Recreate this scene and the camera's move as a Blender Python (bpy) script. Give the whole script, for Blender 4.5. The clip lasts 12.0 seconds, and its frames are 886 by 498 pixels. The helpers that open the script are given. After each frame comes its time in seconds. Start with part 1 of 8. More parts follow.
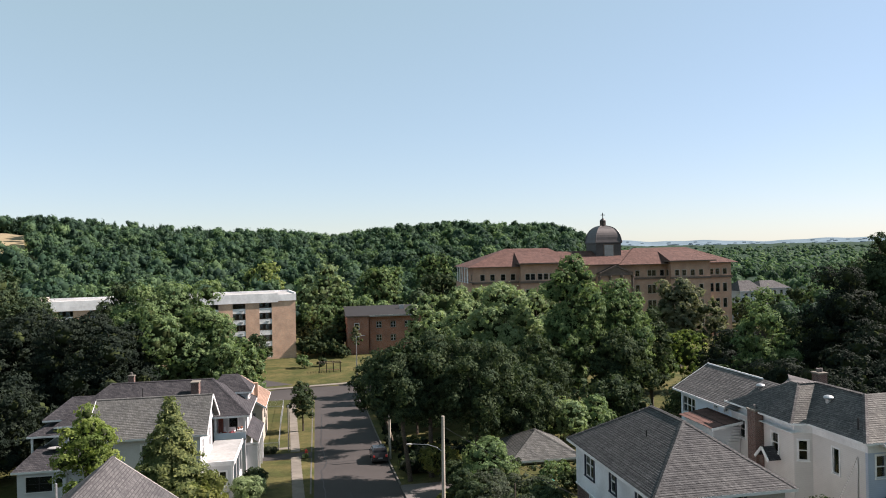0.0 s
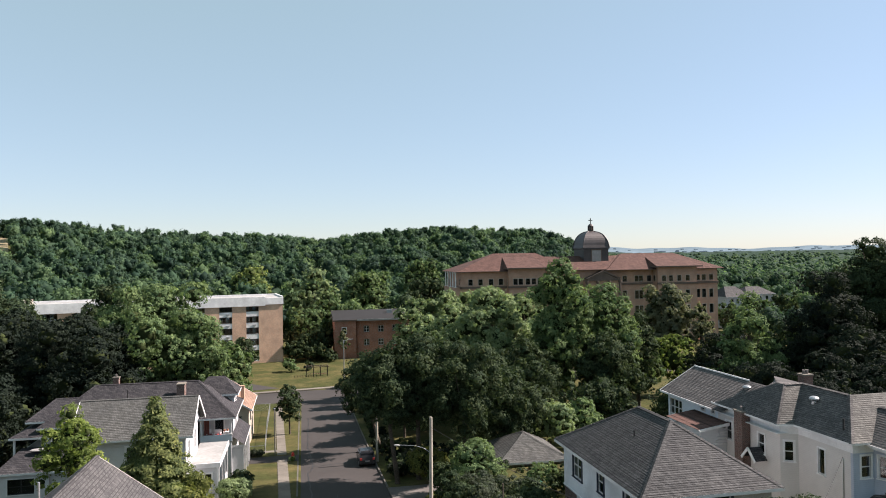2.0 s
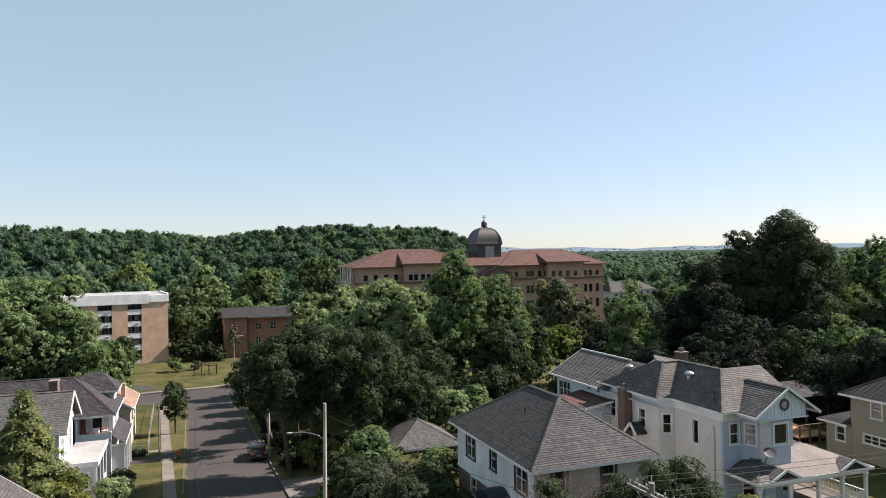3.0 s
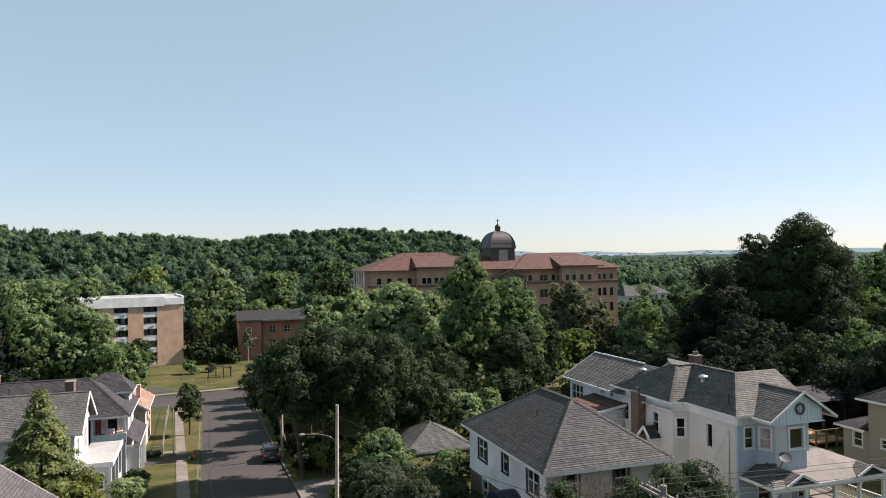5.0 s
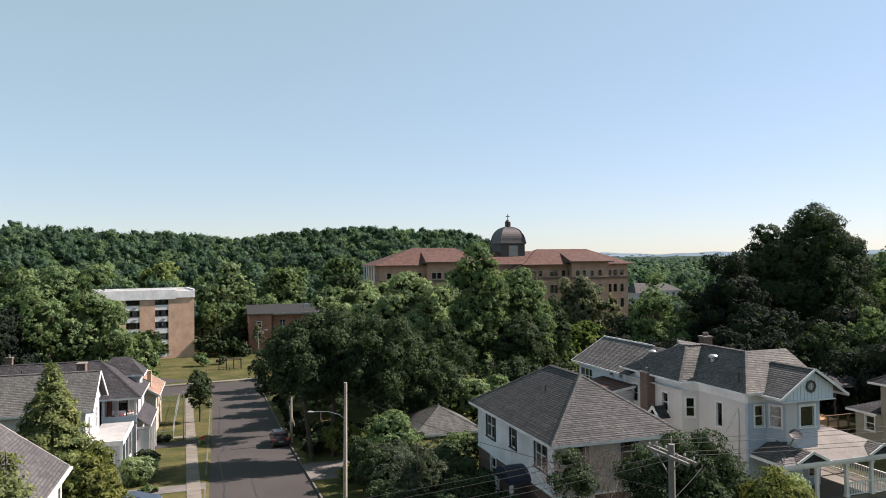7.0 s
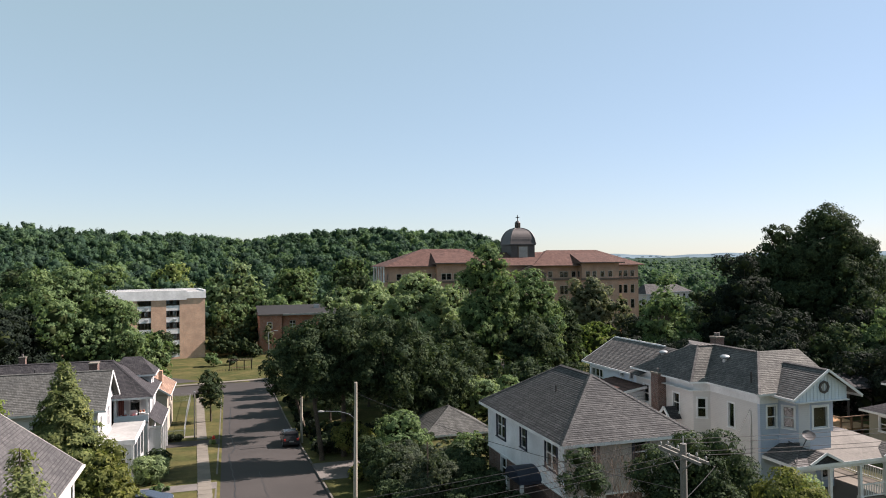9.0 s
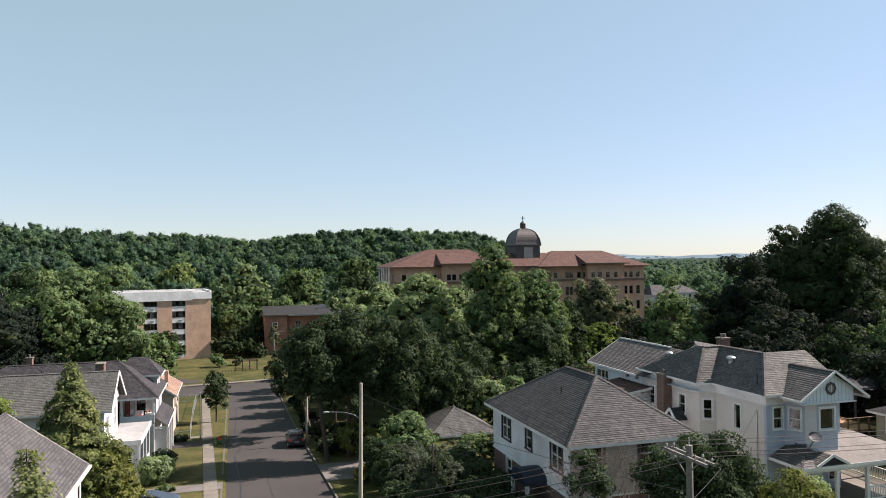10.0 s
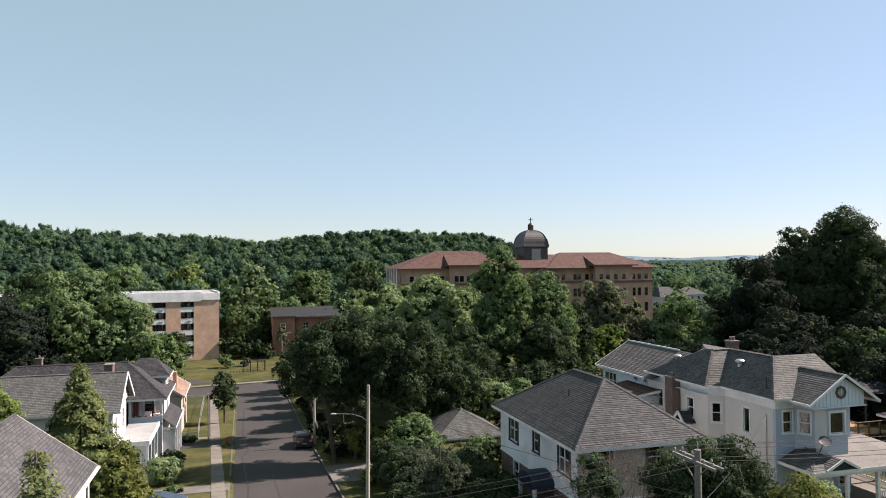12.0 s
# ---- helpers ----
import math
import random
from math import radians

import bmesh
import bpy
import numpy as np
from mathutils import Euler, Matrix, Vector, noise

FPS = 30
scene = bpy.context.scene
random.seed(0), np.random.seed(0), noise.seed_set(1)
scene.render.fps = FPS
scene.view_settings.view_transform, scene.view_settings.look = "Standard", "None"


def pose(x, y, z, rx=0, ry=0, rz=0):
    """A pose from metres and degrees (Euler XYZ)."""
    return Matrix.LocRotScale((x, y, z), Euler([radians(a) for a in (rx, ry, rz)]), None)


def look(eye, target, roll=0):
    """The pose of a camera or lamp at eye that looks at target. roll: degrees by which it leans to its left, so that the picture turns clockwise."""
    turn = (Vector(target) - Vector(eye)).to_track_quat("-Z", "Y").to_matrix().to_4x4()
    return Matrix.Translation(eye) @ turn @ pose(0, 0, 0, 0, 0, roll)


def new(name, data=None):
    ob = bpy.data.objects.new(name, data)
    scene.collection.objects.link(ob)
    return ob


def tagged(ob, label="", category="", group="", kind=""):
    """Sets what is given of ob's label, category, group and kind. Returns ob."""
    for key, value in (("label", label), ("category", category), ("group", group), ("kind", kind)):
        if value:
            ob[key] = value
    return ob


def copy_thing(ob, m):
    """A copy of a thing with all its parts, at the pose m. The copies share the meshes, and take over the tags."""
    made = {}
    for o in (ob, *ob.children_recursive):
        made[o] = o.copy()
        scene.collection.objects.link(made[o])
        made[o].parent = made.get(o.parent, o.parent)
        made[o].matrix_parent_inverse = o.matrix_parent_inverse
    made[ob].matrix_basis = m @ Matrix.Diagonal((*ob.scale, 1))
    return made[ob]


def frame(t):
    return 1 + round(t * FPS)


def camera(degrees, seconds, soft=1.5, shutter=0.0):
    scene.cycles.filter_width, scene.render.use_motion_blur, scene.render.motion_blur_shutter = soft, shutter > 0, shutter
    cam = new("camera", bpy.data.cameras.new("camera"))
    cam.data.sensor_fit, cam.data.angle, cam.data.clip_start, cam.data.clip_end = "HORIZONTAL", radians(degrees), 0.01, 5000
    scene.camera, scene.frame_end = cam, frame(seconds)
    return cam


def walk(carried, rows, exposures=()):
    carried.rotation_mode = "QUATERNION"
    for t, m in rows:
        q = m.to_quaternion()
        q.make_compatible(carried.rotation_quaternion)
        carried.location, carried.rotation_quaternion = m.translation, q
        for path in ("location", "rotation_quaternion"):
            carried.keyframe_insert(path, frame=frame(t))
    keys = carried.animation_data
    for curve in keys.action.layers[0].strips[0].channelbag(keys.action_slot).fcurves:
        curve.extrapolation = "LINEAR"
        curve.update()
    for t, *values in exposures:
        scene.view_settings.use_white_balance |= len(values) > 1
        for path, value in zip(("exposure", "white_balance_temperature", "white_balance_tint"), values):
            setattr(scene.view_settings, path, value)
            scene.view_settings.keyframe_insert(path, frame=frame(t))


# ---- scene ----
cam = camera(64.3, 12.0, 1.0)
PATH = [
    (0, pose(-0.030, -0.044, 20.414, 90.086, 0, -10.343) @ pose(0, 0, 0, 0, 0, -1.20)),
    (0.5, pose(-0.068, -0.031, 20.366, 90.258, 0, -10.046) @ pose(0, 0, 0, 0, 0, -1.10)),
    (1, pose(-0.096, -0.024, 20.334, 90.372, 0, -9.698) @ pose(0, 0, 0, 0, 0, -1.00)),
    (1.5, pose(-0.100, -0.013, 20.295, 90.487, 0, -9.354) @ pose(0, 0, 0, 0, 0, -0.90)),
    (1.6, pose(-0.100, -0.007, 20.235, 90.499, 0, -9.357) @ pose(0, 0, 0, 0, 0, -0.90)),
    (1.7, pose(-0.100, -0.001, 20.175, 90.510, 0, -9.446) @ pose(0, 0, 0, 0, 0, -0.90)),
    (1.8, pose(-0.100, 0.005, 20.114, 90.521, 0, -9.752) @ pose(0, 0, 0, 0, 0, -0.90)),
    (1.9, pose(-0.101, 0.010, 20.054, 90.533, 0, -10.147) @ pose(0, 0, 0, 0, 0, -0.90)),
    (2, pose(-0.101, 0.016, 19.994, 90.544, 0, -11.332) @ pose(0, 0, 0, 0, 0, -0.90)),
    (2.1, pose(-0.103, 0.023, 19.840, 90.504, 0, -13.223) @ pose(0, 0, 0, 0, 0, -0.92)),
    (2.2, pose(-0.105, 0.029, 19.686, 90.464, 0, -15.362) @ pose(0, 0, 0, 0, 0, -0.94)),
    (2.3, pose(-0.107, 0.035, 19.533, 90.424, 0, -17.796) @ pose(0, 0, 0, 0, 0, -0.96)),
    (2.4, pose(-0.109, 0.041, 19.379, 90.384, 0, -19.471) @ pose(0, 0, 0, 0, 0, -0.98)),
    (2.5, pose(-0.111, 0.048, 19.225, 90.344, 0, -20.030) @ pose(0, 0, 0, 0, 0, -1.00)),
    (3, pose(-0.074, 0.042, 18.759, 90.401, 0, -19.812) @ pose(0, 0, 0, 0, 0, -0.90)),
    (5, pose(0.034, -0.009, 18.610, 90.745, 0, -18.689) @ pose(0, 0, 0, 0, 0, -0.80)),
    (5.5, pose(0.134, -0.062, 18.530, 90.802, 0, -18.444) @ pose(0, 0, 0, 0, 0, -0.70)),
    (6, pose(0.172, -0.080, 17.938, 90.802, 0, -18.245) @ pose(0, 0, 0, 0, 0, -0.70)),
    (6.5, pose(0.166, -0.059, 17.120, 90.802, 0, -18.000) @ pose(0, 0, 0, 0, 0, -0.70)),
    (7, pose(0.137, -0.021, 16.864, 90.831, 0, -17.846) @ pose(0, 0, 0, 0, 0, -0.60)),
    (9, pose(0.103, 0.001, 16.754, 90.945, 0, -17.067) @ pose(0, 0, 0, 0, 0, -0.60)),
    (9.5, pose(0.089, 0.001, 16.755, 91.003, 0, -16.858) @ pose(0, 0, 0, 0, 0, -0.60)),
    (10, pose(0.098, -0.002, 16.772, 91.003, 0, -16.650) @ pose(0, 0, 0, 0, 0, -0.60)),
    (10.5, pose(0.111, 0.003, 16.793, 91.032, 0, -16.477) @ pose(0, 0, 0, 0, 0, -0.60)),
    (11, pose(0.120, 0.011, 16.819, 91.031, 0, -16.351) @ pose(0, 0, 0, 0, 0, -0.60)),
    (11.5, pose(0.125, 0.021, 16.819, 91.089, 0, -16.178) @ pose(0, 0, 0, 0, 0, -0.50)),
    (12, pose(0.125, 0.033, 16.832, 91.117, 0, -16.024) @ pose(0, 0, 0, 0, 0, -0.50)),
]
walk(cam, PATH, [(0, 1.47, 6500, 21), (3, 1.45, 6500, 21), (5, 1.42, 6500, 21), (12, 1.42, 6500, 21)])

# ---- world and sun ----
SUN_ELEVATION, SUN_BEARING = 41.0, 1.5   # degrees; bearing counted from +x towards +y
world = bpy.data.worlds.new("sky")
scene.world = world
world.use_nodes = True
wn, wl = world.node_tree.nodes, world.node_tree.links
sky = wn.new("ShaderNodeTexSky")
sky.sky_type = "NISHITA"
sky.sun_disc = False
sky.sun_elevation = radians(SUN_ELEVATION)
sky.sun_rotation = radians(90 - SUN_BEARING)
sky.altitude, sky.air_density, sky.dust_density, sky.ozone_density = 100, 1.0, 0.2, 1.8
# thin summer haze over the whole sky: softened sky light plus an even veil
veil = wn.new("ShaderNodeVectorMath")
veil.operation = "MULTIPLY_ADD"
veil.inputs[1].default_value = (0.365, 0.335, 0.47)
veil.inputs[2].default_value = (1.40, 2.10, 1.46)
wl.new(sky.outputs[0], veil.inputs[0])
wl.new(veil.outputs[0], wn["Background"].inputs[0])
wn["Background"].inputs[1].default_value = 0.071
sun = new("sun", bpy.data.lights.new("sun", "SUN"))
sun.data.energy, sun.data.angle, sun.data.color = 5.0, radians(0.6), (1.0, 0.915, 0.81)
ce, se = math.cos(radians(SUN_ELEVATION)), math.sin(radians(SUN_ELEVATION))
to_sun = Vector((ce * math.cos(radians(SUN_BEARING)), ce * math.sin(radians(SUN_BEARING)), se))
sun.matrix_basis = look(to_sun * 300, (0, 0, 0))


# ---- materials ----
def material(name, rough=0.8, spec=0.3):
    m = bpy.data.materials.new(name)
    m.use_nodes = True
    b = m.node_tree.nodes["Principled BSDF"]
    b.inputs["Roughness"].default_value = rough
    b.inputs["Specular IOR Level"].default_value = spec
    return m, m.node_tree.nodes, m.node_tree.links, b


def noise_node(n, l, scale, detail=4, coord=None, rough=0.6):
    t = n.new("ShaderNodeTexNoise")
    t.inputs["Scale"].default_value, t.inputs["Detail"].default_value = scale, detail
    t.inputs["Roughness"].default_value = rough
    if coord is not None:
        l.new(coord, t.inputs["Vector"])
    return t


def ramp(n, l, src, stops):
    r = n.new("ShaderNodeValToRGB")
    while len(r.color_ramp.elements) < len(stops):
        r.color_ramp.elements.new(0.5)
    for e, (p, c) in zip(r.color_ramp.elements, stops):
        e.position, e.color = p, (*c, 1)
    l.new(src, r.inputs[0])
    return r


def mix(n, l, fac, a, b, mode="MIX"):
    x = n.new("ShaderNodeMix")
    x.data_type, x.blend_type = "RGBA", mode
    for sock, v in ((x.inputs[0], fac), (x.inputs[6], a), (x.inputs[7], b)):
        if isinstance(v, (int, float)):
            sock.default_value = v
        elif isinstance(v, tuple):
            sock.default_value = (*v, 1)
        else:
            l.new(v, sock)
    return x.outputs[2]


def bump(n, l, b, height, strength, distance=0.02):
    x = n.new("ShaderNodeBump")
    x.inputs["Strength"].default_value, x.inputs["Distance"].default_value = strength, distance
    l.new(height, x.inputs["Height"])
    l.new(x.outputs[0], b.inputs["Normal"])
    return x


def plain(name, dark, light, scale=6.0, rough=0.8, spec=0.3, coarse=0.35, bumps=0.25, metal=0.0):
    """Grain at one scale and stains at another."""
    m, n, l, b = material(name, rough, spec)
    co = n.new("ShaderNodeTexCoord").outputs["Object"]
    fine = noise_node(n, l, scale, 6, co)
    big = noise_node(n, l, coarse, 4, co)
    c = ramp(n, l, fine.outputs[0], [(0.3, dark), (0.7, light)])
    k = ramp(n, l, big.outputs[0], [(0.35, (0.78, 0.78, 0.78)), (0.65, (1.06, 1.06, 1.06))])
    l.new(mix(n, l, 1.0, c.outputs[0], k.outputs[0], "MULTIPLY"), b.inputs["Base Color"])
    b.inputs["Metallic"].default_value = metal
    bump(n, l, b, fine.outputs[0], bumps)
    return m


def leaf_material(name, dark, mid, light, glow=0.35, grain=0.35):
    m, n, l, b = material(name, 0.75, 0.06)
    geo = n.new("ShaderNodeNewGeometry")
    co = n.new("ShaderNodeTexCoord").outputs["Object"]
    r = ramp(n, l, geo.outputs["Random Per Island"], [(0.0, dark), (0.5, mid), (1.0, light)])
    big = noise_node(n, l, grain, 3, co)
    k = ramp(n, l, big.outputs[0], [(0.3, (0.66, 0.74, 0.86)), (0.7, (1.22, 1.14, 1.16))])
    c = mix(n, l, 1.0, r.outputs[0], k.outputs[0], "MULTIPLY")
    l.new(c, b.inputs["Base Color"])
    tr = n.new("ShaderNodeBsdfTranslucent")
    l.new(mix(n, l, 1.0, c, (1.4, 1.5, 0.95), "MULTIPLY"), tr.inputs[0])
    ms = n.new("ShaderNodeMixShader")
    ms.inputs[0].default_value = glow
    l.new(b.outputs[0], ms.inputs[1])
    l.new(tr.outputs[0], ms.inputs[2])
    l.new(ms.outputs[0], n["Material Output"].inputs[0])
    return m


def siding(name, col, board=0.13, rough=0.55):
    m, n, l, b = material(name, rough, 0.35)
    co = n.new("ShaderNodeTexCoord").outputs["Object"]
    sep = n.new("ShaderNodeSeparateXYZ")
    l.new(co, sep.inputs[0])
    f = n.new("ShaderNodeMath")
    f.operation = "MULTIPLY"
    f.inputs[1].default_value = 1 / board
    l.new(sep.outputs[2], f.inputs[0])
    fr = n.new("ShaderNodeMath")
    fr.operation = "FRACT"
    l.new(f.outputs[0], fr.inputs[0])
    big = noise_node(n, l, 0.7, 5, co)
    k = ramp(n, l, big.outputs[0], [(0.3, tuple(v * 0.86 for v in col)), (0.7, col)])
    edge = ramp(n, l, fr.outputs[0], [(0.0, (0.72, 0.72, 0.74)), (0.12, (1, 1, 1))])
    l.new(mix(n, l, 1.0, k.outputs[0], edge.outputs[0], "MULTIPLY"), b.inputs["Base Color"])
    bump(n, l, b, fr.outputs[0], 0.5, 0.012)
    return m


def brickwork(name, c1, c2, mortar, length=0.21, height=0.075):
    m, n, l, b = material(name, 0.9, 0.2)
    co = n.new("ShaderNodeTexCoord").outputs["Object"]
    sep = n.new("ShaderNodeSeparateXYZ")
    l.new(co, sep.inputs[0])
    add = n.new("ShaderNodeMath")
    l.new(sep.outputs[0], add.inputs[0])
    l.new(sep.outputs[1], add.inputs[1])
    com = n.new("ShaderNodeCombineXYZ")
    l.new(add.outputs[0], com.inputs[0])
    l.new(sep.outputs[2], com.inputs[1])
    t = n.new("ShaderNodeTexBrick")
    l.new(com.outputs[0], t.inputs["Vector"])
    t.inputs["Scale"].default_value = 1.0
    t.inputs["Brick Width"].default_value, t.inputs["Row Height"].default_value = length, height
    t.inputs["Mortar Size"].default_value = 0.008
    t.inputs["Color1"].default_value, t.inputs["Color2"].default_value = (*c1, 1), (*c2, 1)
    t.inputs["Mortar"].default_value = (*mortar, 1)
    big = noise_node(n, l, 0.45, 6, co)
    k = ramp(n, l, big.outputs[0], [(0.3, (0.74, 0.74, 0.74)), (0.7, (1.1, 1.08, 1.05))])
    l.new(mix(n, l, 1.0, t.outputs[0], k.outputs[0], "MULTIPLY"), b.inputs["Base Color"])
    return m


def shingle_material(name, dark, light, tab=0.2, course=0.2):
    m, n, l, b = material(name, 0.9, 0.2)
    co = n.new("ShaderNodeTexCoord").outputs["Object"]
    geo = n.new("ShaderNodeNewGeometry")
    sep = n.new("ShaderNodeSeparateXYZ")
    l.new(co, sep.inputs[0])
    add = n.new("ShaderNodeMath")
    l.new(sep.outputs[0], add.inputs[0])
    l.new(sep.outputs[1], add.inputs[1])
    com = n.new("ShaderNodeCombineXYZ")
    l.new(add.outputs[0], com.inputs[0])
    l.new(sep.outputs[2], com.inputs[1])
    t = n.new("ShaderNodeTexBrick")
    l.new(com.outputs[0], t.inputs["Vector"])
    t.inputs["Scale"].default_value = 1.0
    t.inputs["Brick Width"].default_value, t.inputs["Row Height"].default_value = tab, course * 0.56
    t.inputs["Mortar Size"].default_value = 0.009
    t.inputs["Color1"].default_value, t.inputs["Color2"].default_value = (*[v * 0.88 for v in dark], 1), (*[v * 1.06 for v in light], 1)
    t.inputs["Mortar"].default_value = (*[v * 0.4 for v in dark], 1)
    fine = noise_node(n, l, 9, 5, co, 0.75)
    big = noise_node(n, l, 0.6, 5, co)
    k = ramp(n, l, big.outputs[0], [(0.3, (0.76, 0.76, 0.77)), (0.7, (1.14, 1.12, 1.10))])
    c = mix(n, l, 1.0, t.outputs[0], k.outputs[0], "MULTIPLY")
    k2 = ramp(n, l, fine.outputs[0], [(0.32, (0.72, 0.72, 0.72)), (0.68, (1.26, 1.26, 1.26))])
    c = mix(n, l, 1.0, c, k2.outputs[0], "MULTIPLY")
    k3 = ramp(n, l, geo.outputs["Random Per Island"], [(0.0, (0.9, 0.9, 0.9)), (1.0, (1.08, 1.08, 1.08))])
    l.new(mix(n, l, 1.0, c, k3.outputs[0], "MULTIPLY"), b.inputs["Base Color"])
    bump(n, l, b, fine.outputs[0], 0.3, 0.01)
    return m


def glass_material(name="window_glass"):
    m, n, l, b = material(name, 0.04, 0.5)
    b.inputs["Base Color"].default_value = (0.55, 0.6, 0.62, 1)
    b.inputs["Transmission Weight"].default_value = 1.0
    b.inputs["IOR"].default_value = 1.45
    return m


def ground_material():
    m, n, l, b = material("grass_and_soil", 0.95, 0.1)
    co = n.new("ShaderNodeTexCoord").outputs["Object"]
    f, g, h = noise_node(n, l, 9, 6, co), noise_node(n, l, 0.22, 5, co), noise_node(n, l, 1.1, 4, co)
    grass = ramp(n, l, f.outputs[0], [(0.3, (0.024, 0.032, 0.009)), (0.7, (0.061, 0.065, 0.021))])
    dry = ramp(n, l, f.outputs[0], [(0.3, (0.074, 0.062, 0.024)), (0.7, (0.133, 0.110, 0.046))])
    k = ramp(n, l, g.outputs[0], [(0.42, (0, 0, 0)), (0.68, (0.8, 0.8, 0.8))])
    c = mix(n, l, k.outputs[0], grass.outputs[0], dry.outputs[0])
    k2 = ramp(n, l, h.outputs[0], [(0.3, (0.75, 0.75, 0.75)), (0.7, (1.15, 1.15, 1.15))])
    l.new(mix(n, l, 1.0, c, k2.outputs[0], "MULTIPLY"), b.inputs["Base Color"])
    bump(n, l, b, f.outputs[0], 0.6, 0.06)
    return m


GRASS = ground_material()
STRAW = plain("dry_meadow", (0.20, 0.165, 0.10), (0.29, 0.24, 0.15), 0.3, 0.95, 0.1, 0.02, 0.2)
ASPHALT = plain("asphalt", (0.030, 0.026, 0.025), (0.050, 0.045, 0.042), 14, 0.88, 0.3, 0.12, 0.3)
SEAL = plain("crack_sealant", (0.012, 0.012, 0.013), (0.03, 0.03, 0.03), 9, 0.6)
CONCRETE = plain("concrete", (0.118, 0.106, 0.089), (0.177, 0.159, 0.133), 10, 0.9)
DRIVE = plain("driveway_concrete", (0.096, 0.087, 0.081), (0.146, 0.133, 0.124), 8, 0.9)
FOUNDATION = plain("foundation_stone", (0.10, 0.09, 0.085), (0.20, 0.18, 0.17), 5, 0.95)
WHITE_SIDING = siding("white_clapboard", (0.53, 0.535, 0.545))
GREY_SIDING = siding("pale_grey_clapboard", (0.55, 0.525, 0.50))
BLUE_SIDING = siding("pale_blue_siding", (0.60, 0.66, 0.72))
# front wall and bay: shade of the overhang put into a darker blue
BAY_SHADE_BLUE = siding("shaded_blue_siding", (0.36, 0.41, 0.49))
TAN_SIDING = siding("tan_siding", (0.42, 0.37, 0.31))
OLIVE_SIDING = siding("olive_beige_siding", (0.245, 0.228, 0.178))
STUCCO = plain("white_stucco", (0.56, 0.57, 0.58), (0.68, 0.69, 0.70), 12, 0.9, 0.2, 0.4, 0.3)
# grey trim; on the stucco house it carries the south wall's shade
GREY_STUCCO = plain("shade_and_trim_grey_stucco", (0.308, 0.287, 0.266), (0.420, 0.399, 0.371), 9, 0.9, 0.2, 0.5, 0.3)
TRIM = plain("white_trim_paint", (0.60, 0.60, 0.60), (0.71, 0.71, 0.70), 9, 0.5, 0.4, 0.5, 0.1)
NAVY = plain("navy_trim_paint", (0.012, 0.016, 0.03), (0.03, 0.036, 0.06), 9, 0.5)
DARK_KERB = plain("worn_kerb", (0.075, 0.071, 0.064), (0.120, 0.112, 0.098), 6, 0.9)
GLASS = glass_material()
BLIND = plain("pale_blind", (0.42, 0.42, 0.40), (0.60, 0.60, 0.57), 4, 0.9)
DARK_IN = plain("dim_room", (0.03, 0.03, 0.03), (0.06, 0.055, 0.05), 2, 0.9)
SH_DARK = shingle_material("charcoal_shingles", (0.032, 0.032, 0.037), (0.058, 0.056, 0.059))
SH_GREY = shingle_material("grey_shingles", (0.058, 0.059, 0.060), (0.087, 0.088, 0.088))
SH_WARM = shingle_material("warm_grey_shingles", (0.074, 0.076, 0.072), (0.107, 0.110, 0.106))
SH_MID = shingle_material("weathered_grey_shingles", (0.085, 0.082, 0.082), (0.133, 0.128, 0.125))
SH_LIGHT = shingle_material("pale_grey_shingles", (0.060, 0.059, 0.061), (0.086, 0.084, 0.084))
SH_PEACH = shingle_material("salmon_shingles", (0.210, 0.136, 0.101), (0.280, 0.189, 0.143))
SH_RED = shingle_material("red_brown_roof_tile", (0.083, 0.046, 0.038), (0.109, 0.061, 0.051), 0.4, 0.35)
SH_BEIGE = shingle_material("sunlit_bleached_beige_shingles", (0.103, 0.101, 0.095), (0.143, 0.141, 0.131))
MEMBRANE = plain("pale_roof_membrane", (0.248, 0.245, 0.236), (0.329, 0.326, 0.316), 3, 0.7)
TAR = plain("dark_flat_roof", (0.009, 0.009, 0.009), (0.017, 0.016, 0.017), 3, 0.85)
BRICK_TAN = brickwork("tan_orange_brick", (0.538, 0.324, 0.226), (0.672, 0.454, 0.331), (0.40, 0.33, 0.26))
BRICK_RED = brickwork("red_brick", (0.238, 0.089, 0.055), (0.306, 0.128, 0.081), (0.33, 0.27, 0.23))
BRICK_BUFF = brickwork("buff_brown_brick", (0.359, 0.215, 0.158), (0.456, 0.280, 0.206), (0.38, 0.31, 0.25))
BRICK_SOOT = brickwork("sooty_brick", (0.075, 0.040, 0.034), (0.14, 0.070, 0.056), (0.25, 0.23, 0.21))
WHITE_PANEL = plain("white_panel_paint", (0.70, 0.70, 0.70), (0.82, 0.82, 0.81), 2, 0.6)
STONE_TRIM = plain("brown_stone_trim", (0.10, 0.075, 0.06), (0.16, 0.12, 0.10), 4, 0.85)
COPPER = plain("dark_copper", (0.050, 0.044, 0.044), (0.085, 0.075, 0.074), 3, 0.5, 0.4, 0.3, 0.1, 0.3)
WOOD_POLE = plain("weathered_grey_pole_wood", (0.12, 0.115, 0.105), (0.21, 0.20, 0.185), 18, 0.9)
PALE_POLE = plain("pale_pole_wood", (0.315, 0.285, 0.232), (0.435, 0.398, 0.330), 18, 0.85)
METAL = plain("galvanised_metal", (0.38, 0.39, 0.40), (0.55, 0.56, 0.57), 12, 0.4, 0.5, 0.4, 0.05, 0.7)
BLACK = plain("black_rubber", (0.012, 0.012, 0.013), (0.03, 0.03, 0.03), 8, 0.7)
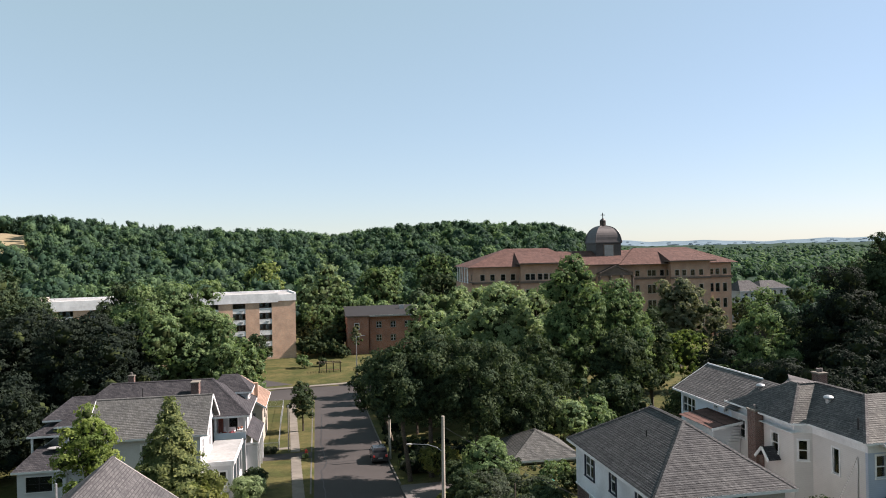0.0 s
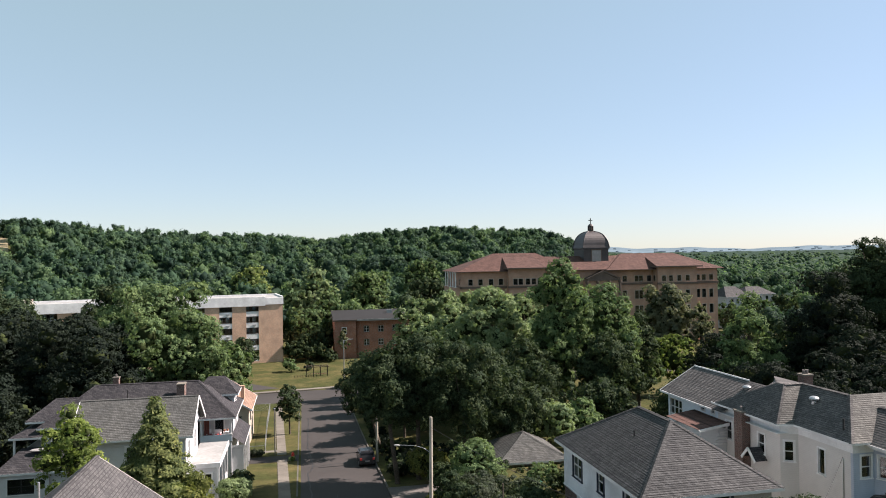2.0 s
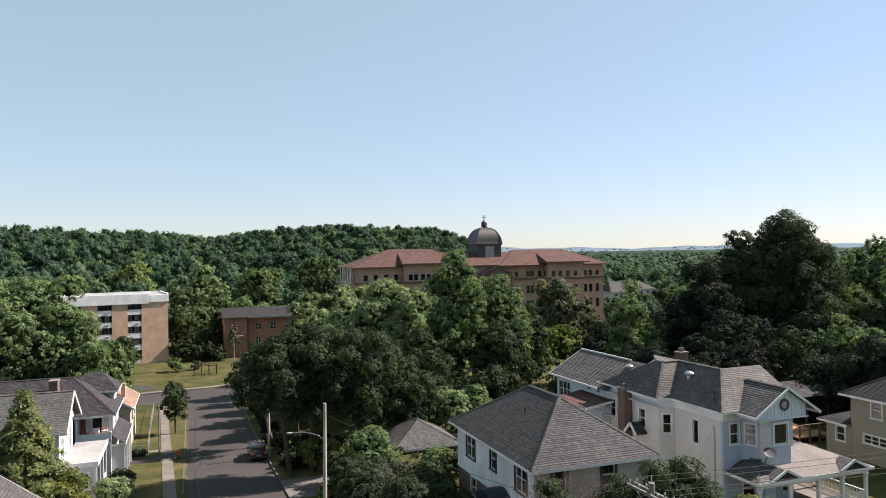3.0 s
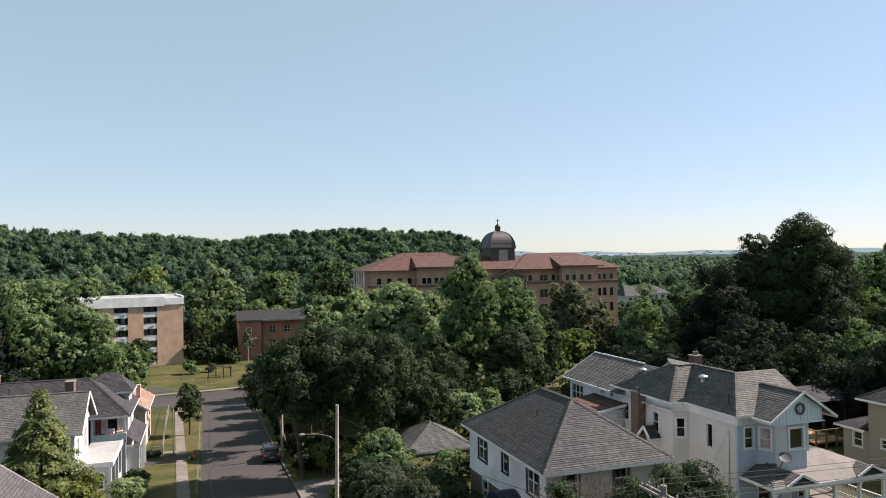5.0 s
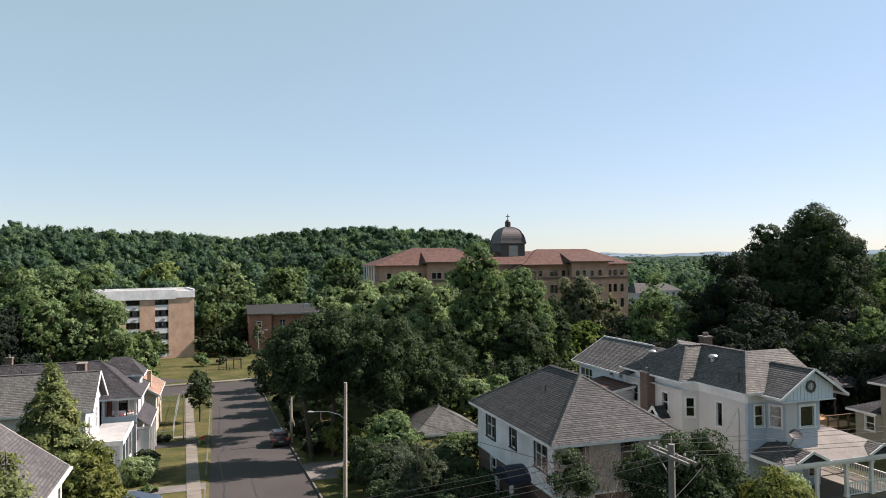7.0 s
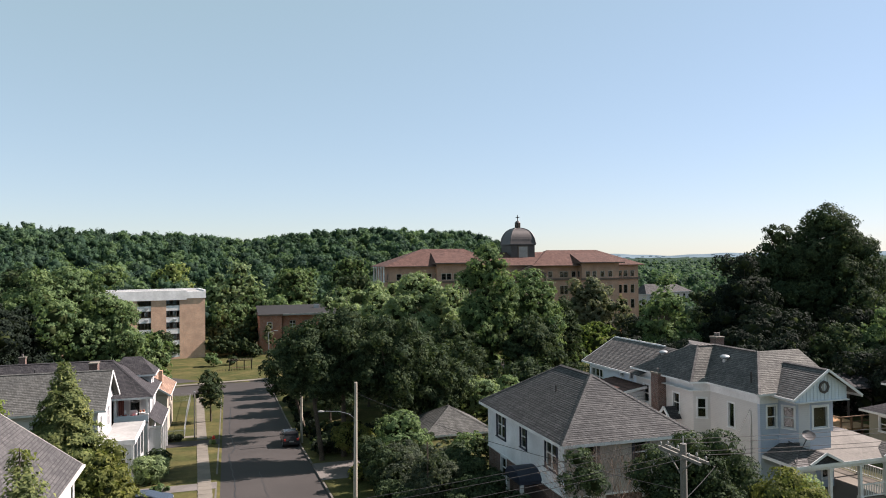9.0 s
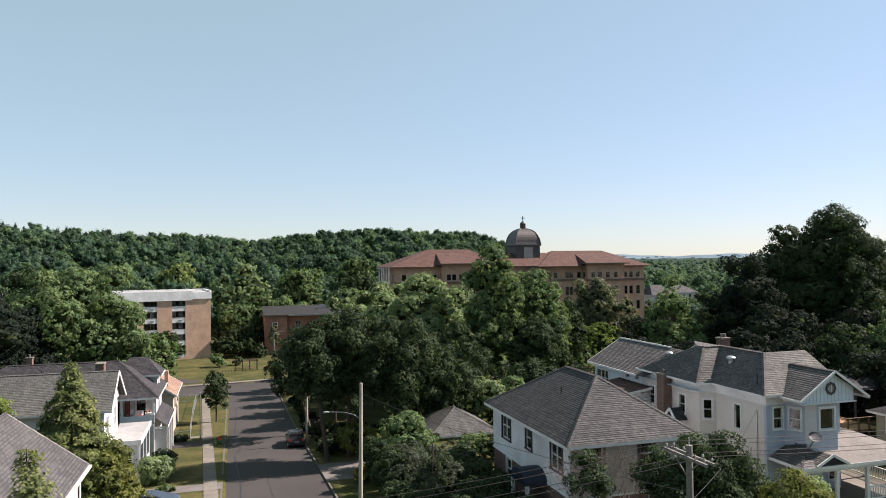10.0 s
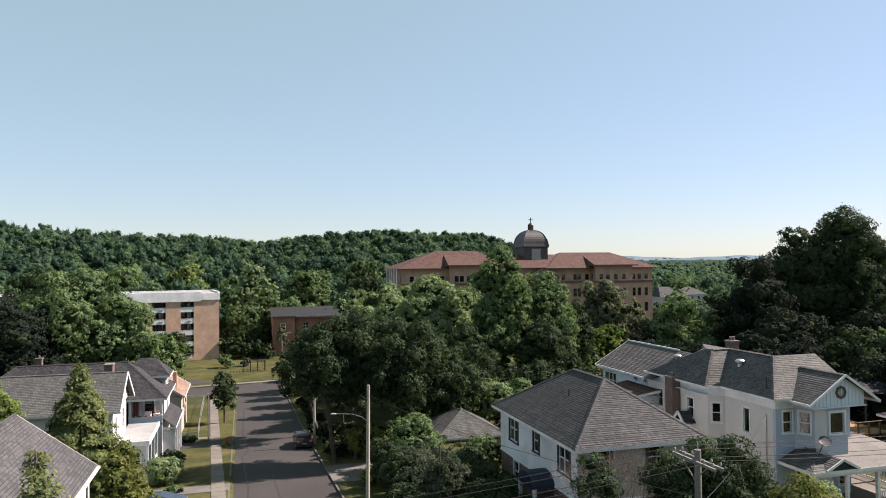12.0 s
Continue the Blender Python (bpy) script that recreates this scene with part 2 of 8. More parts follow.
BARK = plain("bark", (0.045, 0.036, 0.028), (0.12, 0.10, 0.08), 9, 0.95, 0.1, 0.6, 0.8)
LF_DARK = leaf_material("dark_maple_leaves", (0.019, 0.032, 0.018), (0.036, 0.055, 0.026), (0.065, 0.090, 0.041), 0.22)
LF_MID = leaf_material("green_leaves", (0.061, 0.100, 0.045), (0.108, 0.160, 0.065), (0.158, 0.220, 0.093), 0.32)
LF_LIGHT = leaf_material("light_green_leaves", (0.108, 0.152, 0.075), (0.170, 0.228, 0.107), (0.233, 0.295, 0.150), 0.36)
LF_YELLOW = leaf_material("yellow_green_leaves", (0.070, 0.084, 0.026), (0.112, 0.126, 0.035), (0.154, 0.165, 0.052), 0.38)
LF_SPRUCE = leaf_material("conifer_needles", (0.071, 0.092, 0.038), (0.126, 0.150, 0.056), (0.193, 0.214, 0.075), 0.38)
LF_LIME = leaf_material("lime_leaves", (0.097, 0.133, 0.034), (0.147, 0.193, 0.048), (0.193, 0.244, 0.073), 0.42)
LF_GOLD = leaf_material("golden_green_leaves", (0.144, 0.180, 0.068), (0.194, 0.238, 0.085), (0.245, 0.295, 0.119), 0.42)
LF_GREY = leaf_material("grey_green_leaves", (0.037, 0.048, 0.030), (0.060, 0.074, 0.048), (0.089, 0.110, 0.072), 0.4)
PALE_STONE = plain("pale_window_stone", (0.34, 0.30, 0.26), (0.46, 0.41, 0.36), 4, 0.85)
LF_BROWN = leaf_material("olive_brown_leaves", (0.093, 0.106, 0.063), (0.139, 0.152, 0.094), (0.193, 0.201, 0.128), 0.38)
# forest leaves lean blue: a mild haze put into the leaf colour
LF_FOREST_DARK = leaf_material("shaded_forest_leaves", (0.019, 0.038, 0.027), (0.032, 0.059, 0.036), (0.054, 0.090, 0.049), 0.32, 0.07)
LF_FOREST_LIGHT = leaf_material("pale_forest_leaves", (0.050, 0.087, 0.042), (0.076, 0.124, 0.058), (0.112, 0.172, 0.079), 0.4, 0.07)
LF_FOREST = leaf_material("forest_leaves", (0.027, 0.054, 0.033), (0.044, 0.082, 0.045), (0.072, 0.120, 0.062), 0.35, 0.07)
# near-black leaves: the shade over the gardens is put into their colour
LF_SHADE = leaf_material("shade_dark_leaves", (0.008, 0.013, 0.009), (0.015, 0.022, 0.015), (0.025, 0.036, 0.022), 0.18)
# dark tone of the crown hearts, standing for shade between the leaves
HEART_SHADE = plain("crown_heart_shade", (0.024, 0.032, 0.014), (0.040, 0.052, 0.022), 3, 0.95, 0.0)
# haze of the distance is put into these two pale blue colours
HAZE_HILL = plain("hazed_far_hills", (0.101, 0.141, 0.172), (0.137, 0.185, 0.218), 0.02, 1.0, 0.0, 0.004)
TOWN = plain("hazed_far_walls", (0.204, 0.238, 0.264), (0.340, 0.357, 0.383), 0.05, 0.9)


# ---- building blocks ----
def mesh_of(name, bm, mats):
    me = bpy.data.meshes.new(name)
    bm.normal_update()
    bm.to_mesh(me)
    bm.free()
    for m in mats if isinstance(mats, (list, tuple)) else [mats]:
        me.materials.append(m)
    return me


def thing(name, label, category, x, y, z, group=""):
    ob = tagged(new(name), label, category, group)
    ob.empty_display_size = 0.5
    ob.matrix_basis = Matrix.Translation((x, y, z))
    return ob


def hang(ob, parent):
    """Puts ob, made in world coordinates, under parent."""
    ob.parent = parent
    if parent.type == "EMPTY" and parent.parent is None:
        ob.matrix_parent_inverse = parent.matrix_basis.inverted()
    return ob


def part(name, bm, mats, parent, label=""):
    ob = new(name, mesh_of(name, bm, mats))
    if label:
        ob["label"] = label
    return hang(ob, parent)


def shared(name, me, m, parent, label=""):
    ob = new(name, me)
    if label:
        ob["label"] = label
    hang(ob, parent)
    ob.matrix_basis = m
    return ob


def box(bm, x0, x1, y0, y1, z0, z1, mat=0):
    v = [bm.verts.new(p) for p in ((x0, y0, z0), (x1, y0, z0), (x1, y1, z0), (x0, y1, z0), (x0, y0, z1), (x1, y0, z1), (x1, y1, z1), (x0, y1, z1))]
    for f in ((3, 2, 1, 0), (4, 5, 6, 7), (0, 1, 5, 4), (1, 2, 6, 5), (2, 3, 7, 6), (3, 0, 4, 7)):
        bm.faces.new([v[i] for i in f]).material_index = mat


def boxes(*rows):
    bm = bmesh.new()
    for r in rows:
        box(bm, *r)
    return bm


def beam(bm, a, b, r0, r1=None, sides=8):
    """A tapered round bar from a to b."""
    a, b = Vector(a), Vector(b)
    r1 = r0 if r1 is None else r1
    d = (b - a).normalized()
    u = d.orthogonal().normalized()
    w = d.cross(u)
    ring = []
    for p, r in ((a, r0), (b, r1)):
        ring.append([bm.verts.new(p + r * (u * math.cos(6.2832 * k / sides) + w * math.sin(6.2832 * k / sides))) for k in range(sides)])
    for k in range(sides):
        j = (k + 1) % sides
        bm.faces.new((ring[0][k], ring[0][j], ring[1][j], ring[1][k]))
    bm.faces.new(ring[0][::-1])
    bm.faces.new(ring[1])


def bar(bm, a, b, w, h):
    """A square bar from a to b, w wide and h high."""
    a, b = Vector(a), Vector(b)
    d = (b - a).normalized()
    s = d.cross(Vector((0, 0, 1)))
    s = s.normalized() if s.length > 1e-4 else Vector((1, 0, 0))
    u = s.cross(d).normalized()
    v = [bm.verts.new(p + s * i * w / 2 + u * j * h / 2) for p in (a, b) for i, j in ((-1, -1), (1, -1), (1, 1), (-1, 1))]
    for f in ((3, 2, 1, 0), (4, 5, 6, 7), (0, 1, 5, 4), (1, 2, 6, 5), (2, 3, 7, 6), (3, 0, 4, 7)):
        bm.faces.new([v[i] for i in f])


def lathe(bm, cx, cy, prof, sides=16):
    rings = [[bm.verts.new((cx + r * math.cos(6.2832 * k / sides), cy + r * math.sin(6.2832 * k / sides), z)) for k in range(sides)] for r, z in prof]
    for a, b in zip(rings, rings[1:]):
        for k in range(sides):
            j = (k + 1) % sides
            bm.faces.new((a[k], a[j], b[j], b[k]))
    bm.faces.new(rings[0][::-1])
    bm.faces.new(rings[-1])


def flat_mesh(name, verts, faces, mat):
    """A mesh of like-sided faces from arrays."""
    faces = np.asarray(faces, np.int32)
    k = faces.shape[1]
    me = bpy.data.meshes.new(name)
    nv, nf = len(verts), len(faces)
    me.vertices.add(nv)
    me.vertices.foreach_set("co", np.asarray(verts, np.float32).ravel())
    me.loops.add(nf * k)
    me.loops.foreach_set("vertex_index", np.asarray(faces, np.int32).ravel())
    me.polygons.add(nf)
    me.polygons.foreach_set("loop_start", np.arange(0, nf * k, k, dtype=np.int32))
    me.update(calc_edges=True)
    me.materials.append(mat)
    return me


# ---- terrain ----
PROFILE = ((-300, 8), (-60, 4.5), (0, 1.3), (30, -0.1), (45, -1.2), (60, -2.3), (70, -3.1), (82, -4.1), (95, -4.95), (105, -5.55), (130, -6.7), (150, -7.3), (190, -7.9), (260, -8.5), (400, -8.5))


def smooth(a, b, x):
    t = np.clip((np.asarray(x, float) - a) / (b - a), 0, 1)
    return t * t * (3 - 2 * t)


def hill(x, y):
    """The wooded hill that closes the valley; it ends towards the right."""
    r, a = np.hypot(x, y), np.degrees(np.arctan2(x, y))
    crest = 23.4 + 12.5 * smooth(-4, -24, a) - 4.5 * np.exp(-((a - 1.5) / 3.0) ** 2) + 3.5 * np.exp(-((a - 11) / 5.0) ** 2)
    crest = crest + (5 * smooth(540, 640, r) - 4 * smooth(655, 720, r)) * smooth(-19.4, -20.8, a)
    end = 1 - smooth(18.5, 27, a)
    return (crest + 8) * smooth(255, 600, r) * end


def land(x, y):
    x, y = np.asarray(x, float), np.asarray(y, float)
    p = np.interp(y, [q[0] for q in PROFILE], [q[1] for q in PROFILE])
    lot = smooth(12.5, 18.2, x) * (1 - smooth(52, 92, y))
    p = p + lot * (0.1 - p)
    p = p + 5 * smooth(900, 4500, np.hypot(x, y)) * 6
    return p + hill(x, y)


def lz(x, y):
    return float(land(x, y))


ROAD_L, ROAD_R = -0.8, 8.0          # kerb lines of the street


def cross_mid(x):
    return 142.0 + 0.16 * x


def in_road(x, y):
    a = (x > ROAD_L - 0.05) & (x < ROAD_R + 0.05) & (y < 140)
    b = np.abs(y - cross_mid(x)) < 6.3
    return a | b


def grid_lines(lo, hi, fine_lo, fine_hi, step, grow=1.25):
    c = list(np.arange(fine_lo, fine_hi + 1e-6, step))
    for sgn, edge in ((1, hi), (-1, lo)):
        d, p = step, (fine_hi if sgn > 0 else fine_lo)
        while (p < edge) if sgn > 0 else (p > edge):
            d = min(d * grow, 160)
            p = p + sgn * d
            c.append(p)
    return sorted(c)


gx = grid_lines(-2600, 4300, -46, 70, 1.0)
gy = grid_lines(-300, 4600, -4, 165, 1.0)
gx = sorted(gx + [ROAD_L - 0.06, ROAD_R + 0.06])
GX, GY = np.meshgrid(gx, gy)
GZ = land(GX, GY) - 0.35 * in_road(GX, GY)
nx, ny = len(gx), len(gy)
idx = np.arange(nx * ny).reshape(ny, nx)
faces = np.stack([idx[:-1, :-1], idx[:-1, 1:], idx[1:, 1:], idx[1:, :-1]], -1).reshape(-1, 4)
ground = new("ground", flat_mesh("ground", np.stack([GX, GY, GZ], -1).reshape(-1, 3), faces, GRASS))
tagged(ground, "grassy ground with dry patches sloping down to the valley", "ground", kind="structure")


def strip(name, x0, x1, y0, y1, lift, mat, label, category, step=1.0, depth=0.0, kind="structure"):
    """A sheet that lies lift metres over the land, with sides depth deep."""
    xs = np.linspace(x0, x1, max(2, int((x1 - x0) / 1.5) + 1))
    ys = np.linspace(y0, y1, max(2, int((y1 - y0) / step) + 1))
    bm = bmesh.new()
    v = [[bm.verts.new((x, y, lz(x, y) + lift)) for x in xs] for y in ys]
    for j in range(len(ys) - 1):
        for i in range(len(xs) - 1):
            bm.faces.new((v[j][i], v[j][i + 1], v[j + 1][i + 1], v[j + 1][i]))
    if depth:
        edge = [e for e in bm.edges if e.is_boundary]
        new_v = bmesh.ops.extrude_edge_only(bm, edges=edge)["geom"]
        bmesh.ops.translate(bm, verts=[g for g in new_v if isinstance(g, bmesh.types.BMVert)], vec=(0, 0, -depth))
    bmesh.ops.recalc_face_normals(bm, faces=bm.faces)
    ob = new(name, mesh_of(name, bm, mat))
    return tagged(ob, label, category, kind=kind)


strip("road", ROAD_L, ROAD_R, -4, 139, -0.13, ASPHALT, "worn grey asphalt street running downhill", "road", 1.0)
bm = bmesh.new()
xs = np.arange(-140, 161, 2.0)
rows = [[bm.verts.new((x, cross_mid(x) + o, lz(x, cross_mid(x) + o) - 0.14)) for x in xs] for o in (-6.2, -3, 0, 3, 6.2)]
for a, b in zip(rows, rows[1:]):
    for i in range(len(xs) - 1):
        bm.faces.new((a[i], a[i + 1], b[i + 1], b[i]))
tagged(new("cross_road", mesh_of("cross_road", bm, ASPHALT)), "grey asphalt cross street at the foot of the hill", "road", kind="structure")


def kerb_run(x0, x1, y0, y1, name="kerb"):
    strip(name, x0, x1, y0, y1, 0.008, DARK_KERB, "weathered concrete kerb along the street", "kerb", 1.0, 0.4)


kerb_run(ROAD_L - 0.16, ROAD_L, 20, 64)
kerb_run(ROAD_L - 0.16, ROAD_L, 70, 134)
kerb_run(ROAD_R, ROAD_R + 0.16, 20, 62.5)
kerb_run(ROAD_R, ROAD_R + 0.16, 71, 134)

# ---- pavements and drives ----
def walk_x(y):
    return -1.75 - 0.041 * (y - 63)


pavement = tagged(new("pavement"), "pale concrete pavement of square slabs beside the street", "pavement", kind="structure")
rs = random.Random(4)
for k in range(46):
    y0 = 60.6 + k * 1.52
    if 86.6 < y0 < 90.6:
        continue
    c, w = walk_x(y0 + 0.76), 0.58
    bm = bmesh.new()
    tip = rs.uniform(-0.012, 0.012)
    v = []
    for dz in (-0.25, 0.0):
        for x, y in ((c - w, y0 + 0.012), (c + w, y0 + 0.012), (c + w, y0 + 1.50), (c - w, y0 + 1.50)):
            v.append(bm.verts.new((x, y, lz(x, y) + 0.045 + dz + (tip if x > c else -tip))))
    for f in ((3, 2, 1, 0), (4, 5, 6, 7), (0, 1, 5, 4), (1, 2, 6, 5), (2, 3, 7, 6), (3, 0, 4, 7)):
        bm.faces.new([v[i] for i in f])
    part("slab", bm, CONCRETE, pavement)
strip("driveway", -13.0, ROAD_L - 0.02, 64.0, 66.6, 0.02, DRIVE, "pale concrete driveway between the left gardens", "driveway", 1.0, 0.2)
strip("asphalt_driveway", -10.0, ROAD_L - 0.02, 87.0, 90.4, 0.02, ASPHALT, "dark asphalt driveway crossing the pavement", "driveway", 1.0, 0.2)
strip("concrete_apron", ROAD_R + 0.01, 15.0, 63.0, 70.6, 0.02, DRIVE, "pale concrete drive apron beside the street", "driveway", 1.0, 0.2)
strip("path", -10.0, -3.6, 93.0, 94.2, 0.02, CONCRETE, "concrete garden path to the pavement", "path", 1.0, 0.2)
bm = bmesh.new()
xs = np.arange(-60, 70, 2.0)
for o0, o1 in ((6.4, 8.2),):
    a = [bm.verts.new((x, cross_mid(x) + o0, lz(x, cross_mid(x) + o0) + 0.06)) for x in xs]
    b = [bm.verts.new((x, cross_mid(x) + o1, lz(x, cross_mid(x) + o1) + 0.06)) for x in xs]
    c = [bm.verts.new((x, cross_mid(x) + o0, lz(x, cross_mid(x) + o0) - 0.3)) for x in xs]
    for i in range(len(xs) - 1):
        bm.faces.new((a[i], a[i + 1], b[i + 1], b[i]))
        bm.faces.new((c[i], c[i + 1], a[i + 1], a[i]))
tagged(new("far_pavement", mesh_of("far_pavement", bm, CONCRETE)), "pale concrete pavement along the cross street", "pavement", kind="structure")


def seal_line(pts, w=0.05):
    """A tarred crack in the street."""
    bm = bmesh.new()
    fine = []
    for (xa, ya), (xb, yb) in zip(pts, pts[1:]):
        n = max(2, int(math.hypot(xb - xa, yb - ya) / 0.5))
        fine += [(xa + (xb - xa) * i / n, ya + (yb - ya) * i / n) for i in range(n)]
    fine.append(pts[-1])
    for i, (x, y) in enumerate(fine):
        fine[i] = (x + 0.05 * math.sin(y * 1.7) + 0.03 * math.sin(y * 4.1), y)
    rail = []
    for (xa, ya), (xb, yb) in zip(fine, fine[1:] + [(2 * fine[-1][0] - fine[-2][0], 2 * fine[-1][1] - fine[-2][1])]):
        d = Vector((xb - xa, yb - ya)).normalized()
        rail.append([bm.verts.new((xa + s * d.y * w, ya - s * d.x * w, lz(xa, ya) - 0.124)) for s in (-1, 1)])
    for a, b in zip(rail, rail[1:]):
        bm.faces.new((a[0], a[1], b[1], b[0]))
    tagged(new("sealed_crack", mesh_of("sealed_crack", bm, SEAL)), "dark tar-sealed crack in the asphalt street", "crack", kind="structure")


seal_line([(0.6, 52), (0.7, 66), (0.2, 80), (0.9, 84), (0.3, 96), (0.6, 118)])
seal_line([(0.2, 83.5), (3.5, 84.5), (5.5, 84.2)])
seal_line([(3.0, 40), (3.2, 60), (3.0, 70)], 0.03)


# ---- houses ----
def wall(name, parent, p0, p1, z0, z1, mat, holes=(), thick=0.22, label="", cut=0.0):
    """An upright wall from p0 to p1 with its outside on the right hand; holes are (u0, u1, zb, zt)."""
    p0, p1 = Vector((*p0, 0)), Vector((*p1, 0))
    length = (p1 - p0).length
    d = (p1 - p0) / length
    out = Vector((d.y, -d.x, 0))
    cut = cut if isinstance(cut, tuple) else (cut, cut)
    us = sorted({cut[0], length - cut[1], *[h[0] for h in holes], *[h[1] for h in holes]})
    zs = sorted({z0, z1, *[h[2] for h in holes], *[h[3] for h in holes]})
    solid = [[not any(h[0] - 1e-5 <= (a + b) / 2 <= h[1] + 1e-5 and h[2] <= (c + e) / 2 <= h[3] for h in holes) for c, e in zip(zs, zs[1:])] for a, b in zip(us, us[1:])]
    bm = bmesh.new()
    at = lambda u, z, k: p0 + d * u - out * (thick * k) + Vector((0, 0, z))
    quad = lambda *q: bm.faces.new([bm.verts.new(p) for p in q])
    nu, nz = len(us) - 1, len(zs) - 1
    for i in range(nu):
        for j in range(nz):
            if not solid[i][j]:
                continue
            a, b, c, e = us[i], us[i + 1], zs[j], zs[j + 1]
            quad(at(a, c, 0), at(b, c, 0), at(b, e, 0), at(a, e, 0))
            quad(at(b, c, 1), at(a, c, 1), at(a, e, 1), at(b, e, 1))
            if i == 0 or not solid[i - 1][j]:
                quad(at(a, c, 1), at(a, c, 0), at(a, e, 0), at(a, e, 1))
            if i == nu - 1 or not solid[i + 1][j]:
                quad(at(b, c, 0), at(b, c, 1), at(b, e, 1), at(b, e, 0))
            if j == 0 or not solid[i][j - 1]:
                quad(at(a, c, 1), at(b, c, 1), at(b, c, 0), at(a, c, 0))
            if j == nz - 1 or not solid[i][j + 1]:
                quad(at(a, e, 0), at(b, e, 0), at(b, e, 1), at(a, e, 1))
    return part(name, bm, mat, parent, label)


WIN = {}


def window(parent, p0, p1, u, z, w, h, trim=TRIM, style="sash", case=0.11, blind=0.0, sash=None, label=""):
    """A window centred at u along the wall p0-p1, its sill at z: casing, sashes and panes; style sash, twin, triple, tall or fixed."""
    key = (round(w, 3), round(h, 3), trim.name, style, case, blind, sash.name if sash else "")
    if key not in WIN:
        sm = sash or TRIM
        bm = bmesh.new()
        hw = w / 2
        for r in ((-hw - case, -hw, -0.05, 0.06, -case * 0.6, h + case), (hw, hw + case, -0.05, 0.06, -case * 0.6, h + case), (-hw, hw, -0.05, 0.06, h, h + case)):
            box(bm, *r)
        cas = mesh_of("casing", bm, trim)
        bm = boxes((-hw - case - 0.03, hw + case + 0.03, -0.10, 0.06, -0.07, 0.0))
        sill = mesh_of("sill", bm, trim)
        n = {"sash": 1, "twin": 2, "triple": 3, "fixed": 1, "tall": 1}[style]
        bm = bmesh.new()
        pw = w / n
        for k in range(n):
            a, b = -hw + k * pw, -hw + (k + 1) * pw
            f = 0.05
            box(bm, a, a + f, 0.03, 0.10, 0, h)
            box(bm, b - f, b, 0.03, 0.10, 0, h)
            box(bm, a + f, b - f, 0.03, 0.10, 0, f + 0.02)
            box(bm, a + f, b - f, 0.03, 0.10, h - f, h)
            if style in ("sash", "twin", "triple"):
                box(bm, a + f, b - f, 0.02, 0.11, h * 0.5 - 0.03, h * 0.5 + 0.03)
        sashes = mesh_of("sash", bm, sm)
        pane = mesh_of("pane", boxes((-hw + 0.02, hw - 0.02, 0.065, 0.073, 0.02, h - 0.02)), GLASS)
        # dark sheet added behind the panes in place of an unlit room
        back = mesh_of("dark_room_sheet", boxes((-hw - 0.1, hw + 0.1, 0.40, 0.42, -0.1, h + 0.1)), DARK_IN)
        shade = mesh_of("shade", boxes((-hw + 0.05, hw - 0.05, 0.14, 0.16, h * (1 - blind), h - 0.02)), BLIND) if blind else None
        WIN[key] = (cas, sill, sashes, pane, back, shade)
    cas, sill, sashes, pane, back, shade = WIN[key]
    a, b = Vector((*p0, 0)), Vector((*p1, 0))
    d = (b - a).normalized()
    at = a + d * u + Vector((0, 0, z))
    m = Matrix.Translation(at) @ Matrix.Rotation(math.atan2(d.y, d.x), 4, "Z")
    win = shared("window", cas, m, parent, label)
    for name, me in (("sill", sill), ("sash", sashes), ("pane", pane), ("blind", shade), ("dark_room_sheet", back)):
        if me is None:
            continue
        ob = new(name, me)
        ob.parent = win
        if name == "pane":
            ob.visible_shadow = False
    return win


def hole(u, z, w, h):
    return (u - w / 2, u + w / 2, z, z + h)


def ring_walls(parent, x0, x1, y0, y1, z0, z1, mat, wins, trim=TRIM, case=0.11, sash=None, label="", south=None):
    """Four walls with windows; wins: side -> rows of (u, sill, width, height, style, blind)."""
    ends = {"s": ((x0, y0), (x1, y0)), "e": ((x1, y0), (x1, y1)), "n": ((x1, y1), (x0, y1)), "w": ((x0, y1), (x0, y0))}
    for side, (a, b) in ends.items():
        rows = wins.get(side, ())
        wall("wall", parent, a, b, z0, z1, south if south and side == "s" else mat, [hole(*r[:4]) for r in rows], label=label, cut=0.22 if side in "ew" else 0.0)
        for r in rows:
            window(parent, a, b, r[0], r[1], r[2], r[3], trim, r[4] if len(r) > 4 else "sash", case, r[5] if len(r) > 5 else 0.0, sash)


def slope(bm, a, b, c, d, course=0.2, lift=0.022):
    """Lapped courses on the roof plane with the eave a-b (seen from outside, left to right) and the top c-d above b and a."""
    a, b, c, d = map(Vector, (a, b, c, d))
    nrm = (b - a).cross(d - a).normalized()
    n = max(1, round(max((d - a).length, (c - b).length) / course))
    rows = []
    for i in range(n):
        t0, t1 = i / n, (i + 1) / n
        rows.append((a.lerp(d, t0) + nrm * lift, b.lerp(c, t0) + nrm * lift))
        rows.append((a.lerp(d, t1) + nrm * 0.004, b.lerp(c, t1) + nrm * 0.004))
    vs = [[bm.verts.new(p), bm.verts.new(q) if (p - q).length > 1e-4 else None] for p, q in rows]
    low = [bm.verts.new(a), bm.verts.new(b)]
    for lo, hi in zip([low] + vs, vs):
        ring = [v for v in (lo[0], lo[1], hi[1], hi[0]) if v is not None]
        if len(ring) > 2:
            bm.faces.new(ring)


